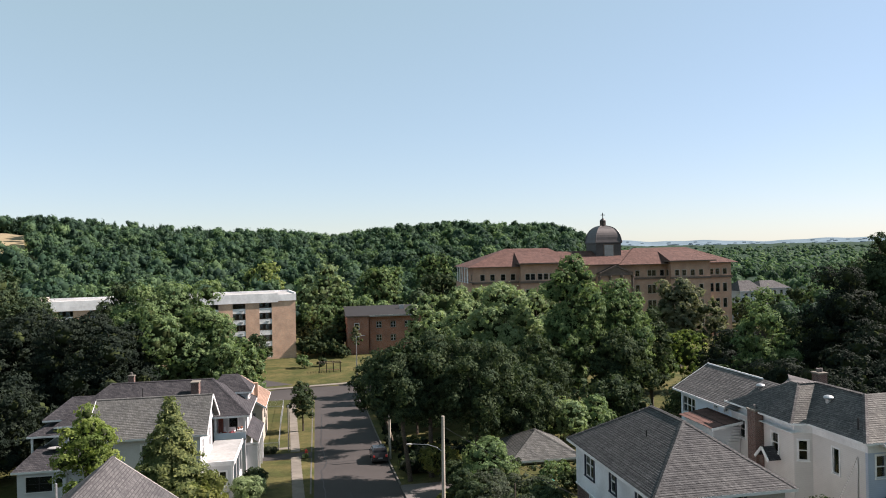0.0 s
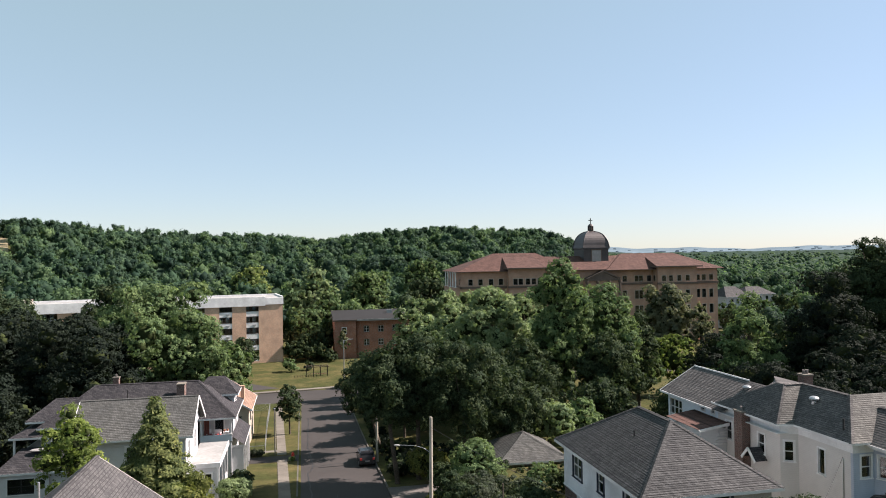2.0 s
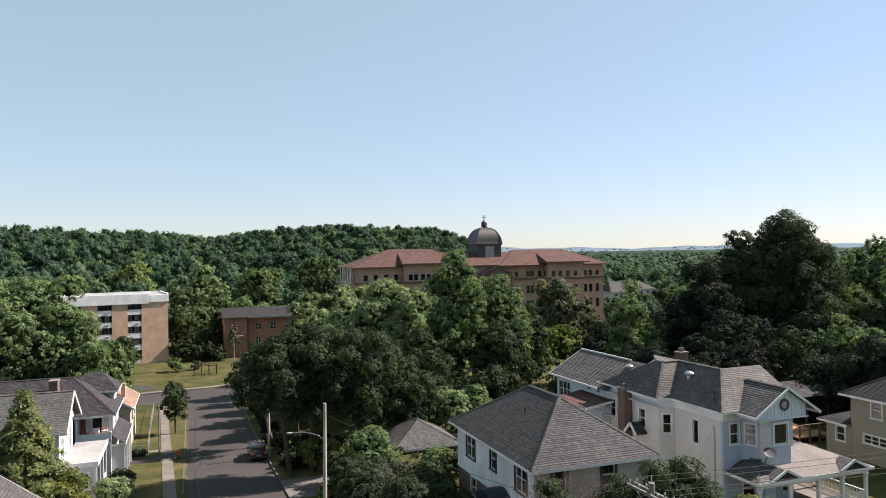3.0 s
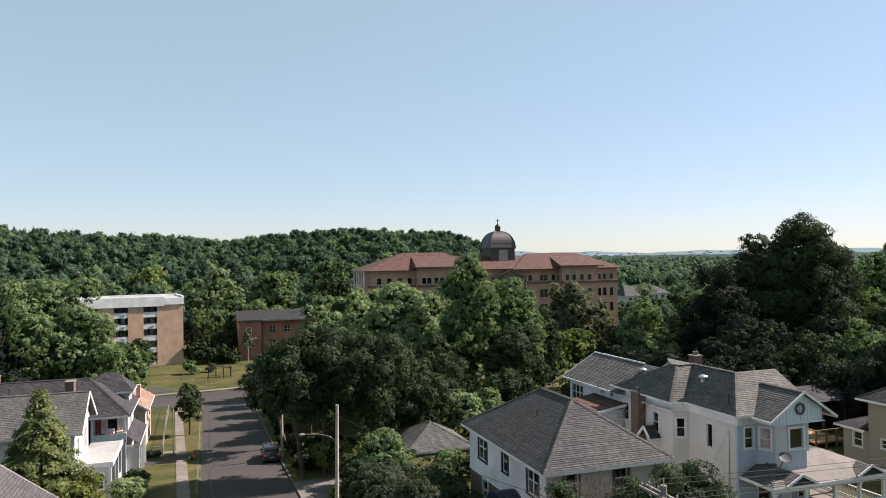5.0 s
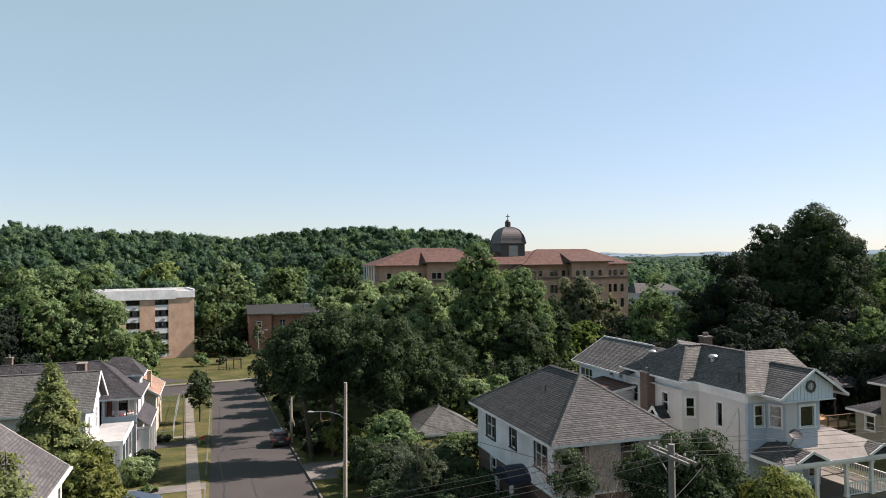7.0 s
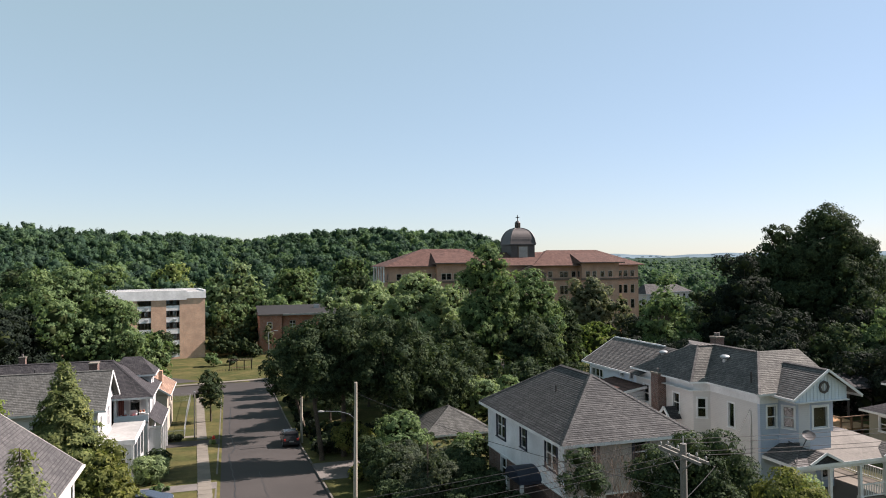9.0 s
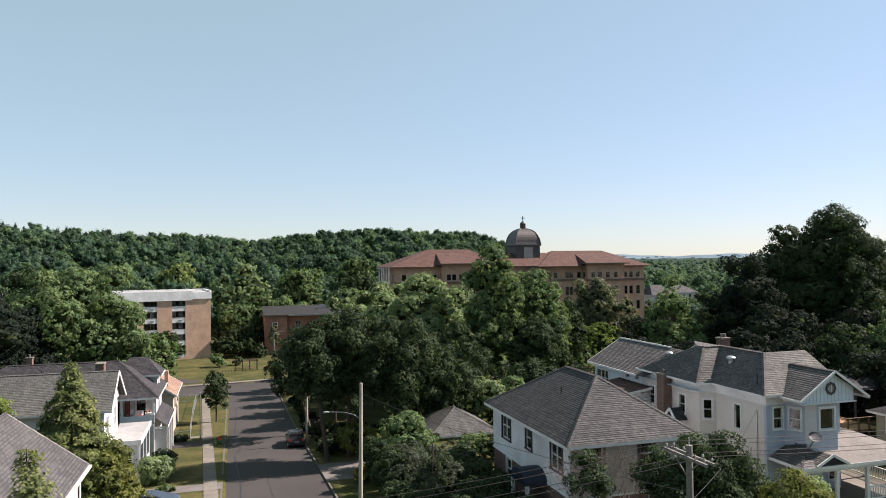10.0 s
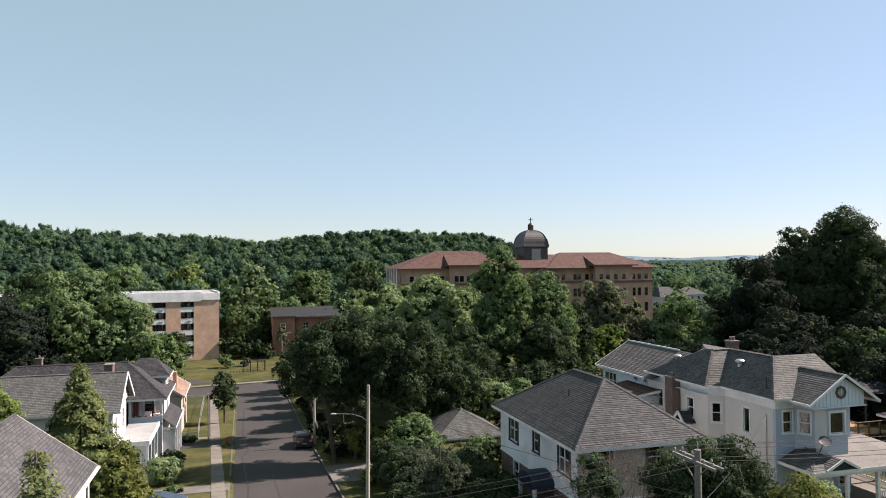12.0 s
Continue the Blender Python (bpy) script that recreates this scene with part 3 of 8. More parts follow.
def ridge_caps(bm, a, b, w=0.16, step=0.3):
    """Cap shingles along a ridge or hip."""
    a, b = Vector(a), Vector(b)
    n = max(1, int((b - a).length / step))
    d = (b - a).normalized()
    s = d.cross(Vector((0, 0, 1))).normalized()
    u = s.cross(d).normalized()
    strip = [[bm.verts.new(a.lerp(b, e / n) + s * k * w + u * (0.05 - 0.45 * abs(k) * w + 0.02 * j)) for k in (-1, 0, 1)] for i in range(n) for j, e in ((0, i), (1, i + 1))]
    for u0, u1 in zip(strip, strip[1:]):
        for k in (0, 1):
            bm.faces.new((u0[k], u0[k + 1], u1[k + 1], u1[k]))


def fascia(parent, pts, z, h=0.18, mat=TRIM, closed=True, t=0.04):
    bm = bmesh.new()
    loop = pts + pts[:1] if closed else pts
    for (xa, ya), (xb, yb) in zip(loop, loop[1:]):
        bar(bm, (xa, ya, z - h / 2), (xb, yb, z - h / 2), t, h)
    return part("fascia", bm, mat, parent, "painted eave board")


def soffit(parent, x0, x1, y0, y1, z, mat=TRIM):
    return part("soffit", boxes((x0, x1, y0, y1, z - 0.03, z)), mat, parent)


def hip_roof(parent, x0, x1, y0, y1, ze, zr, along, i0, i1, mat, trim=TRIM, caps=True, course=0.2, lift=0.022):
    """A hipped roof; the ridge runs along x or y from i0 to i1."""
    if along == "y":
        c = (x0 + x1) / 2
        A, B = (c, i0, zr), (c, i1, zr)
        sides = (((x0, y0, ze), (x1, y0, ze), A, A), ((x1, y0, ze), (x1, y1, ze), B, A), ((x1, y1, ze), (x0, y1, ze), B, B), ((x0, y1, ze), (x0, y0, ze), A, B))
        hips = (((x0, y0, ze), A), ((x1, y0, ze), A), ((x1, y1, ze), B), ((x0, y1, ze), B), (A, B))
    else:
        c = (y0 + y1) / 2
        A, B = (i0, c, zr), (i1, c, zr)
        sides = (((x0, y0, ze), (x1, y0, ze), B, A), ((x1, y0, ze), (x1, y1, ze), B, B), ((x1, y1, ze), (x0, y1, ze), A, B), ((x0, y1, ze), (x0, y0, ze), A, A))
        hips = (((x0, y0, ze), A), ((x1, y0, ze), B), ((x1, y1, ze), B), ((x0, y1, ze), A), (A, B))
    for s in sides:
        bm = bmesh.new()
        slope(bm, *s, course, lift)
        part("roof_slope", bm, mat, parent)
    if caps:
        bm = bmesh.new()
        for a, b in hips:
            if (Vector(a) - Vector(b)).length > 0.3:
                ridge_caps(bm, a, b)
        part("ridge_cap", bm, mat, parent)
    fascia(parent, [(x0, y0), (x1, y0), (x1, y1), (x0, y1)], ze, 0.18, trim)
    soffit(parent, x0, x1, y0, y1, ze - 0.1, trim)


def gable_roof(parent, x0, x1, y0, y1, ze, zr, along, mat, trim=TRIM, wall_mat=None, inset=0.4, thick=0.16, course=0.2):
    """A gabled roof with barge boards; the ridge runs along x or y."""
    if along == "x":
        c = (y0 + y1) / 2
        sides = (((x0, y0, ze), (x1, y0, ze), (x1, c, zr), (x0, c, zr)), ((x1, y1, ze), (x0, y1, ze), (x0, c, zr), (x1, c, zr)))
        ends = [[(x, y0, ze), (x, y1, ze), (x, c, zr)] for x in (x0, x1)]
        tri = [[(x, y0 + inset, ze), (x, y1 - inset, ze), (x, c, zr - inset * (zr - ze) / (c - y0))] for x in (x0 + inset, x1 - inset)]
        push = Vector((0.22, 0, 0))
        eaves = (((x0, y0, ze), (x1, y0, ze)), ((x0, y1, ze), (x1, y1, ze)))
        top = ((x0, c, zr), (x1, c, zr))
    else:
        c = (x0 + x1) / 2
        sides = (((x1, y0, ze), (x1, y1, ze), (c, y1, zr), (c, y0, zr)), ((x0, y1, ze), (x0, y0, ze), (c, y0, zr), (c, y1, zr)))
        ends = [[(x0, y, ze), (x1, y, ze), (c, y, zr)] for y in (y0, y1)]
        tri = [[(x0 + inset, y, ze), (x1 - inset, y, ze), (c, y, zr - inset * (zr - ze) / (c - x0))] for y in (y0 + inset, y1 - inset)]
        push = Vector((0, 0.22, 0))
        eaves = (((x0, y0, ze), (x0, y1, ze)), ((x1, y0, ze), (x1, y1, ze)))
        top = ((c, y0, zr), (c, y1, zr))
    for s in sides:
        bm = bmesh.new()
        slope(bm, *s, course)
        lo = [Vector(p) - Vector((0, 0, thick)) for p in s]
        bm.faces.new([bm.verts.new(p) for p in lo[::-1]])
        part("roof_slope", bm, mat, parent)
    bm = bmesh.new()
    ridge_caps(bm, *top)
    part("ridge_cap", bm, mat, parent)
    bm = bmesh.new()
    for a, b in eaves:
        bar(bm, Vector(a) - Vector((0, 0, 0.09)), Vector(b) - Vector((0, 0, 0.09)), 0.05, 0.16)
    for e in ends:
        for k in (0, 1):
            bar(bm, Vector(e[k]) - Vector((0, 0, 0.1)), Vector(e[2]) - Vector((0, 0, 0.1)), 0.06, 0.22)
    part("bargeboard", bm, trim, parent)
    if wall_mat:
        for t in tri:
            bm = bmesh.new()
            mid = Vector(((x0 + x1) / 2, (y0 + y1) / 2, 0))
            sgn = 1 if (Vector(t[0]) - mid).dot(push) > 0 else -1
            a = [bm.verts.new(p) for p in t]
            b = [bm.verts.new(Vector(p) - push * sgn) for p in t]
            bm.faces.new(a)
            bm.faces.new(b[::-1])
            for k in range(3):
                bm.faces.new((a[k], a[(k + 1) % 3], b[(k + 1) % 3], b[k]))
            bmesh.ops.recalc_face_normals(bm, faces=bm.faces)
            part("gable_wall", bm, wall_mat, parent)


def chimney(parent, x, y, z0, z1, w=0.6, d=0.6, mat=BRICK_RED, pots=1):
    ch = part("chimney", boxes((x - w / 2, x + w / 2, y - d / 2, y + d / 2, z0, z1)), mat, parent)
    bm = boxes((x - w / 2 - 0.06, x + w / 2 + 0.06, y - d / 2 - 0.06, y + d / 2 + 0.06, z1, z1 + 0.12))
    part("chimney_cap", bm, CONCRETE, ch, "mortar chimney cap")
    bm = bmesh.new()
    for k in range(pots):
        lathe(bm, x + (k - (pots - 1) / 2) * 0.28, y, [(0.11, z1 + 0.12), (0.10, z1 + 0.4), (0.13, z1 + 0.42)], 10)
    part("flue", bm, FOUNDATION, ch)


def porch_post(parent, x, y, z0, z1, w=0.16, mat=TRIM):
    part("post", boxes((x - w / 2, x + w / 2, y - w / 2, y + w / 2, z0, z1), (x - w * 0.75, x + w * 0.75, y - w * 0.75, y + w * 0.75, z0, z0 + 0.18), (x - w * 0.75, x + w * 0.75, y - w * 0.75, y + w * 0.75, z1 - 0.14, z1)), mat, parent)


def railing(parent, a, b, z, h=0.9, gap=0.14, mat=TRIM):
    a, b = Vector((*a, z)), Vector((*b, z))
    rail = bmesh.new()
    bar(rail, a + Vector((0, 0, h)), b + Vector((0, 0, h)), 0.09, 0.07)
    bar(rail, a + Vector((0, 0, 0.12)), b + Vector((0, 0, 0.12)), 0.06, 0.06)
    ob = part("railing", rail, mat, parent)
    n = int((b - a).length / gap)
    bm = bmesh.new()
    box(bm, -0.02, 0.02, -0.02, 0.02, 0.12, h - 0.03)
    me = mesh_of("baluster", bm, mat)
    for i in range(1, n):
        o = new("baluster", me)
        o.parent = ob
        o.matrix_basis = Matrix.Translation(a.lerp(b, i / n))


# hipped stucco house
hx0, hx1, hy0, hy1 = 18.47, 27.59, 36.95, 50.87
hip = thing("stucco_house", "white stucco house with a hipped grey shingle roof", "house", 23, 44, 0)
wx0, wx1, wy0, wy1 = hx0 + 0.5, hx1 - 0.5, hy0 + 0.5, hy1 - 0.6
# south wall: shade is put into a greyer stucco than the other sides
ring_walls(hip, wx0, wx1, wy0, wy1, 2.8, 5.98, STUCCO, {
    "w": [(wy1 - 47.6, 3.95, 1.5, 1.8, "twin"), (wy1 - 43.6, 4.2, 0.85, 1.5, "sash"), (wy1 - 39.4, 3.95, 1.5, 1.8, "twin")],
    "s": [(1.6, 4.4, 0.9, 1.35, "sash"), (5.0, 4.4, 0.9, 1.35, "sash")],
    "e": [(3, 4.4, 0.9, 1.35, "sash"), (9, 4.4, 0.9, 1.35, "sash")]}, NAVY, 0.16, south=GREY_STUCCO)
ring_walls(hip, wx0 + 0.03, wx1 - 0.03, wy0 + 0.03, wy1 - 0.03, -1.6, 2.8, BRICK_SOOT, {"w": [(3, 1.2, 0.9, 1.4, "sash")], "s": [(2, 1.2, 0.9, 1.4, "sash"), (5.6, 1.2, 0.9, 1.4, "sash")]})
part("floor_slab", boxes((wx0 + 0.25, wx1 - 0.25, wy0 + 0.25, wy1 - 0.25, 2.5, 2.7)), DARK_IN, hip)
part("string_course", boxes((wx0 - 0.05, wx1 + 0.05, wy0 - 0.05, wy1 + 0.05, 2.74, 2.84)), TRIM, hip)
hip_roof(hip, hx0, hx1, hy0, hy1, 6.0, 9.15, "y", 41.75, 46.1, SH_GREY, lift=0.026)
bm = bmesh.new()
beam(bm, (21.2, 43.2, 7.7), (21.2, 43.2, 8.3), 0.05)
part("vent_pipe", bm, BLACK, hip)
# arched entrance canopy on the street side
bm = bmesh.new()
prof = [(1.25 * math.cos(a), 0.85 * math.sin(a)) for a in np.linspace(0, math.pi, 13)]
r0 = [bm.verts.new((wx0 - 0.0, 42.0 + u, 2.7 + w)) for u, w in prof]
r1 = [bm.verts.new((wx0 - 1.5, 42.0 + u, 2.7 + w)) for u, w in prof]
for i in range(12):
    bm.faces.new((r0[i], r0[i + 1], r1[i + 1], r1[i]))
bm.faces.new(r1)
can = part("canopy", bm, NAVY, hip, "dark barrel-arched entrance canopy")
for y in (40.85, 43.15):
    part("canopy_post", boxes((wx0 - 1.45, wx0 - 1.25, y - 0.1, y + 0.1, -0.3, 2.72)), TRIM, can)


# long white house with its porch
wh = thing("porch_house", "long pale grey house with white trim and a columned porch", "house", 38, 45, 0.1)
zt, ze = 6.75, 7.5
SIDE = [((34.75, 44.9), (34.75, 39.75)), ((33.7, 45.5), (34.75, 44.9)), ((33.7, 53.2), (33.7, 45.5))]
a, b = SIDE[0]
hs = [(44.9 - 42.6, 4.55, 0.62, 1.75, "tall", 0.0)]
wall("wall", wh, a, b, -0.6, zt, GREY_SIDING, [hole(*h[:4]) for h in hs], cut=(0.0, 0.225))
for h in hs:
    window(wh, a, b, *h[:4], TRIM, "fixed", 0.09)
a, b = SIDE[1]
wall("wall", wh, a, b, -0.6, zt, GREY_SIDING, [hole(0.6, 4.75, 0.62, 1.45)])
window(wh, a, b, 0.6, 4.75, 0.62, 1.45)
a, b = SIDE[2]
hs = [(53.2 - 47.6, 4.75, 0.75, 1.45), (53.2 - 51.7, 4.75, 0.75, 1.45)]
wall("wall", wh, a, b, -0.6, zt, GREY_SIDING, [hole(*h) for h in hs])
for h in hs:
    window(wh, a, b, *h)
a, b = (33.72, 61.4), (33.72, 53.2)
hs = [(1.45, 4.9, 2.1, 1.45, "triple"), (5.9, 6.28, 0.5, 0.36, "fixed"), (7.4, 6.28, 0.5, 0.36, "fixed")]
wall("wall", wh, a, b, -0.6, 6.9, BLUE_SIDING, [hole(*h[:4]) for h in hs], cut=0.01)
for h in hs:
    window(wh, a, b, *h[:4], TRIM, h[4], 0.09)
wall("wall", wh, (40.0, 61.4), (33.72, 61.4), -0.6, 6.9, BLUE_SIDING, cut=0.23)
wall("wall", wh, (41.0, 53.2), (40.0, 53.2), -0.6, 6.7, GREY_SIDING)
wall("wall", wh, (40.0, 53.2), (40.0, 61.4), -0.6, 6.9, GREY_SIDING)
wall("wall", wh, (41.0, 39.75), (41.0, 53.2), -0.6, zt, GREY_SIDING, cut=0.225)
a, b = (34.75, 39.75), (41.0, 39.75)
hs = [(0.95, 5.1, 0.72, 1.45)]
wall("wall", wh, a, b, -0.6, zt, BAY_SHADE_BLUE, [hole(*h) for h in hs] + [hole(4.2, 0.6, 1.0, 2.1), hole(2.2, 1.2, 1.1, 1.5), hole(5.6, 1.2, 0.8, 1.5)])
window(wh, a, b, *hs[0])
window(wh, a, b, 2.2, 1.2, 1.1, 1.5)
window(wh, a, b, 5.6, 1.2, 0.8, 1.5)
part("door", boxes((38.46, 39.44, 39.80, 39.86, 0.6, 2.68)), TRIM, wh, "white panelled front door")
# frieze band under the eaves
for k, ((xa, ya), (xb, yb)) in enumerate(SIDE + [((34.75, 39.75), (41.0, 39.75)), ((41.0, 39.75), (41.0, 53.2))]):
    wall("frieze", wh, (xa, ya), (xb, yb), zt, ze - 0.06, TRIM, thick=0.22, cut=(0.0, 0.225) if k == 0 else (0.225, 0.0) if k == 4 else 0.0)
# upper front bay under the cross gable
bay = [((36.3, 39.75), (36.9, 38.6)), ((36.9, 38.6), (37.35, 38.1)), ((37.35, 38.1), (39.1, 38.1)), ((39.1, 38.1), (39.75, 39.75))]
wall("bay_wall", wh, *bay[0], 3.7, 7.1, BAY_SHADE_BLUE, [hole(0.65, 5.1, 0.72, 1.45)], 0.15)
window(wh, *bay[0], 0.65, 5.1, 0.72, 1.45)
wall("bay_wall", wh, *bay[1], 3.7, 7.1, WHITE_SIDING, (), 0.15)
wall("bay_wall", wh, *bay[2], 3.7, 7.1, BAY_SHADE_BLUE, [hole(0.87, 5.25, 1.15, 1.4)], 0.15)
window(wh, *bay[2], 0.87, 5.25, 1.15, 1.4, TRIM, "fixed", 0.14)
wall("bay_wall", wh, *bay[3], 3.7, 7.1, WHITE_SIDING, (), 0.15)
part("bay_soffit", boxes((35.9, 40.4, 37.75, 39.6, 7.04, 7.1)), TRIM, wh)
# cross gable
gx0, gx1, gap_y, gz, gr = 35.6, 41.3, 37.55, 7.35, 9.2
bm = bmesh.new()
slope(bm, (gx0, 43.2, gz), (gx0, gap_y, gz), (38.45, gap_y, gr), (38.45, 43.2, gr))
part("roof_slope", bm, SH_MID, wh)
bm = bmesh.new()
slope(bm, (gx1, gap_y, gz), (gx1, 43.2, gz), (38.45, 43.2, gr), (38.45, gap_y, gr))
part("roof_slope", bm, SH_MID, wh)
bm = bmesh.new()
v = [bm.verts.new(p) for p in ((35.95, 37.95, 7.05), (40.35, 37.95, 7.05), (40.35, 37.95, 7.95), (38.45, 37.95, 9.08), (35.95, 37.95, 7.55))]
bm.faces.new(v)
w2 = [bm.verts.new(p.co + Vector((0, 0.15, 0))) for p in v]
bm.faces.new(w2[::-1])
for k in range(5):
    bm.faces.new((v[k], w2[k], w2[(k + 1) % 5], v[(k + 1) % 5]))
bmesh.ops.recalc_face_normals(bm, faces=bm.faces)
part("gable_wall", bm, BLUE_SIDING, wh)
for i in range(15):
    bm = bmesh.new()
    x = 36.05 + i * 0.3
    top = 9.0 - abs(x - 38.45) * (1.5 / 2.5)
    box(bm, x, x + 0.05, 37.915, 37.95, 7.06, min(top, 9.0) - 0.05)
    part("gable_batten", bm, BLUE_SIDING, wh)
bm = bmesh.new()
bar(bm, (gx0, gap_y, gz - 0.02), (38.45, gap_y, gr - 0.02), 0.08, 0.15)
bar(bm, (gx1, gap_y, gz - 0.02), (38.45, gap_y, gr - 0.02), 0.08, 0.15)
bar(bm, (gx0, gap_y, gz - 0.05), (gx0, 40.0, gz - 0.05), 0.06, 0.16)
bar(bm, (gx1, gap_y, gz - 0.05), (gx1, 40.0, gz - 0.05), 0.06, 0.16)
part("bargeboard", bm, TRIM, wh)
bm = bmesh.new()
bmesh.ops.create_circle(bm, cap_ends=False, radius=0.44, segments=8)
bmesh.ops.create_circle(bm, cap_ends=False, radius=0.28, segments=8)
bm.verts.ensure_lookup_table()
for k in range(8):
    j = (k + 1) % 8
    bm.faces.new((bm.verts[k], bm.verts[j], bm.verts[8 + j], bm.verts[8 + k]))
bmesh.ops.extrude_face_region(bm, geom=list(bm.faces))
for v in list(bm.verts)[16:]:
    v.co.z += 0.06
bmesh.ops.transform(bm, matrix=Matrix.Translation((38.4, 37.93, 8.0)) @ Matrix.Rotation(radians(90), 4, "X"), verts=bm.verts)
part("round_window", bm, COPPER, wh, "dark round gable window frame")
bm = bmesh.new()
bmesh.ops.create_circle(bm, cap_ends=True, radius=0.29, segments=8)
bmesh.ops.transform(bm, matrix=Matrix.Translation((38.4, 37.92, 8.0)) @ Matrix.Rotation(radians(90), 4, "X"), verts=bm.verts)
part("round_pane", bm, MEMBRANE, wh)
# main roofs
F, R = (37.0, 42.5, 9.9), (37.0, 47.2, 9.9)
F2 = (40.8, 42.6, 9.9)
faces_ = [((34.3, 39.35, ze), (41.6, 39.35, ze), F2, F), ((34.3, 44.75, ze), (34.3, 39.35, ze), F, R),
          ((33.2, 45.15, ze), (34.3, 44.75, ze), R, (35.4, 47.2, 9.9)), ((33.2, 52.9, ze), (33.2, 45.15, ze), (35.4, 47.2, 9.9), (35.5, 48.0, 9.9)),
          ((41.6, 39.35, ze), (41.6, 46.8, ze), F2, F2), ((41.6, 46.8, ze), (36.0, 46.8, ze), F, F2),
          ((41.6, 42.5, 6.9), (41.6, 53.4, 6.9), (37.0, 50.5, 9.9), F), ((41.6, 53.4, 6.9), (33.2, 52.9, ze), (35.5, 48.0, 9.9), (37.0, 50.5, 9.9))]
# front-facing slopes: their sunlight, besides some bleaching, is put into a lighter beige
for k, f in enumerate(faces_):
    bm = bmesh.new()
    slope(bm, *f)
    part("roof_slope", bm, SH_BEIGE if k in (0, 2) else SH_MID, wh)
bm = bmesh.new()
bm.faces.new([bm.verts.new(p) for p in (R, (37.0, 50.5, 9.9), (35.5, 48.0, 9.9), (35.4, 47.2, 9.9))])
part("roof_top", bm, SH_MID, wh)
bm = bmesh.new()
slope(bm, (33.15, 61.9, 6.9), (33.15, 52.0, 6.9), (36.8, 49.0, 9.0), (36.8, 61.9, 9.0))
part("roof_slope", bm, SH_MID, wh)
bm = bmesh.new()
slope(bm, (40.5, 53.0, 6.9), (40.5, 61.9, 6.9), (36.8, 61.9, 9.0), (36.8, 53.0, 9.0))
part("roof_slope", bm, SH_MID, wh)
bm = bmesh.new()
for a, b in (((33.15, 61.9, 6.85), (33.15, 53.3, 6.85)), ((33.15, 61.9, 6.85), (36.8, 61.9, 8.95)), ((40.5, 61.9, 6.85), (36.8, 61.9, 8.95)), ((36.8, 61.9, 9.03), (36.8, 53.4, 9.03))):
    bar(bm, a, b, 0.07, 0.16)
part("bargeboard", bm, TRIM, wh)
bm = bmesh.new()
bm.faces.new([bm.verts.new(p) for p in ((33.72, 61.35, 6.85), (40.0, 61.35, 6.85), (36.8, 61.35, 8.9))])
part("gable_wall", bm, BLUE_SIDING, wh)
part("soffit", boxes((33.2, 40.4, 53.3, 61.8, 6.75, 6.79)), TRIM, wh)
fascia(wh, [(34.3, 44.75), (34.3, 39.35), (36.0, 39.35)], ze, 0.14, TRIM, False)
fascia(wh, [(33.2, 53.4), (33.2, 45.15), (34.3, 44.75)], ze, 0.14, TRIM, False)
fascia(wh, [(41.3, 39.35), (41.6, 39.35), (41.6, 46.8)], ze, 0.14, TRIM, False)
part("soffit", boxes((33.25, 41.5, 45.2, 52.8, 6.78, 6.82), (34.35, 41.5, 39.4, 45.2, 7.36, 7.40)), TRIM, wh)
for a, b in (((34.3, 39.35, ze), F), (F, R), (R, (35.4, 47.2, 9.9)), ((33.2, 45.15, ze), (35.4, 47.2, 9.9)), ((34.3, 44.75, ze), R), ((38.45, gap_y, gr), (38.45, 41.5, gr))):
    bm = bmesh.new()
    ridge_caps(bm, a, b)
    part("ridge_cap", bm, SH_MID, wh)
chimney(wh, 38.2, 48.4, 8.4, 10.25, 0.75, 0.75, BRICK_SOOT, 2)
# side chimney stack with a smaller shed below
chimney(wh, 33.3, 49.4, -0.6, 7.5, 0.7, 1.0, BRICK_SOOT, 1)
for y, zz in ((44.75, 9.15), (52.6, 8.55)):
    bm = bmesh.new()
    bmesh.ops.create_uvsphere(bm, u_segments=12, v_segments=8, radius=0.36)
    bmesh.ops.scale(bm, vec=(1, 1, 0.5), verts=bm.verts)
    bmesh.ops.translate(bm, vec=(36.0, y, zz + 0.12), verts=bm.verts)
    beam(bm, (36.0, y, zz - 0.5), (36.0, y, zz + 0.05), 0.2)
    part("roof_ventilator", bm, METAL, wh, "bright metal domed roof ventilator")
bm = bmesh.new()
beam(bm, (34.9, 40.7, 7.6), (34.9, 40.7, 8.8), 0.06)
part("vent_pipe", bm, BLACK, wh)
bm = bmesh.new()
beam(bm, (34.70, 40.6, -0.4), (34.70, 40.6, 6.2), 0.05)
part("service_conduit", bm, METAL, wh)
# low lean-to behind the hipped house
part("lean_to", boxes((31.3, 33.66, 52.0, 56.4, -0.6, 5.6)), WHITE_SIDING, wh)
bm = bmesh.new()
slope(bm, (30.9, 56.8, 5.68), (30.9, 51.6, 5.68), (33.66, 51.6, 6.1), (33.66, 56.8, 6.1), 0.5)
part("lean_to_roof", bm, SH_RED, wh, "brown lean-to roof")
bm = bmesh.new()
bar(bm, (30.9, 51.56, 5.58), (33.66, 51.56, 6.0), 0.07, 0.2)
part("lean_to_fascia", bm, TRIM, wh)
for k in range(5):
    part("awning_slat", boxes((32.5 + 0.12 * k, 33.6, 51.86, 51.98, 4.3 + k * 0.24, 4.42 + k * 0.24)), TRIM, wh)
bm = bmesh.new()
bar(bm, (32.6, 46.9, 4.3), (32.6, 47.7, 5.15), 0.08, 0.2)
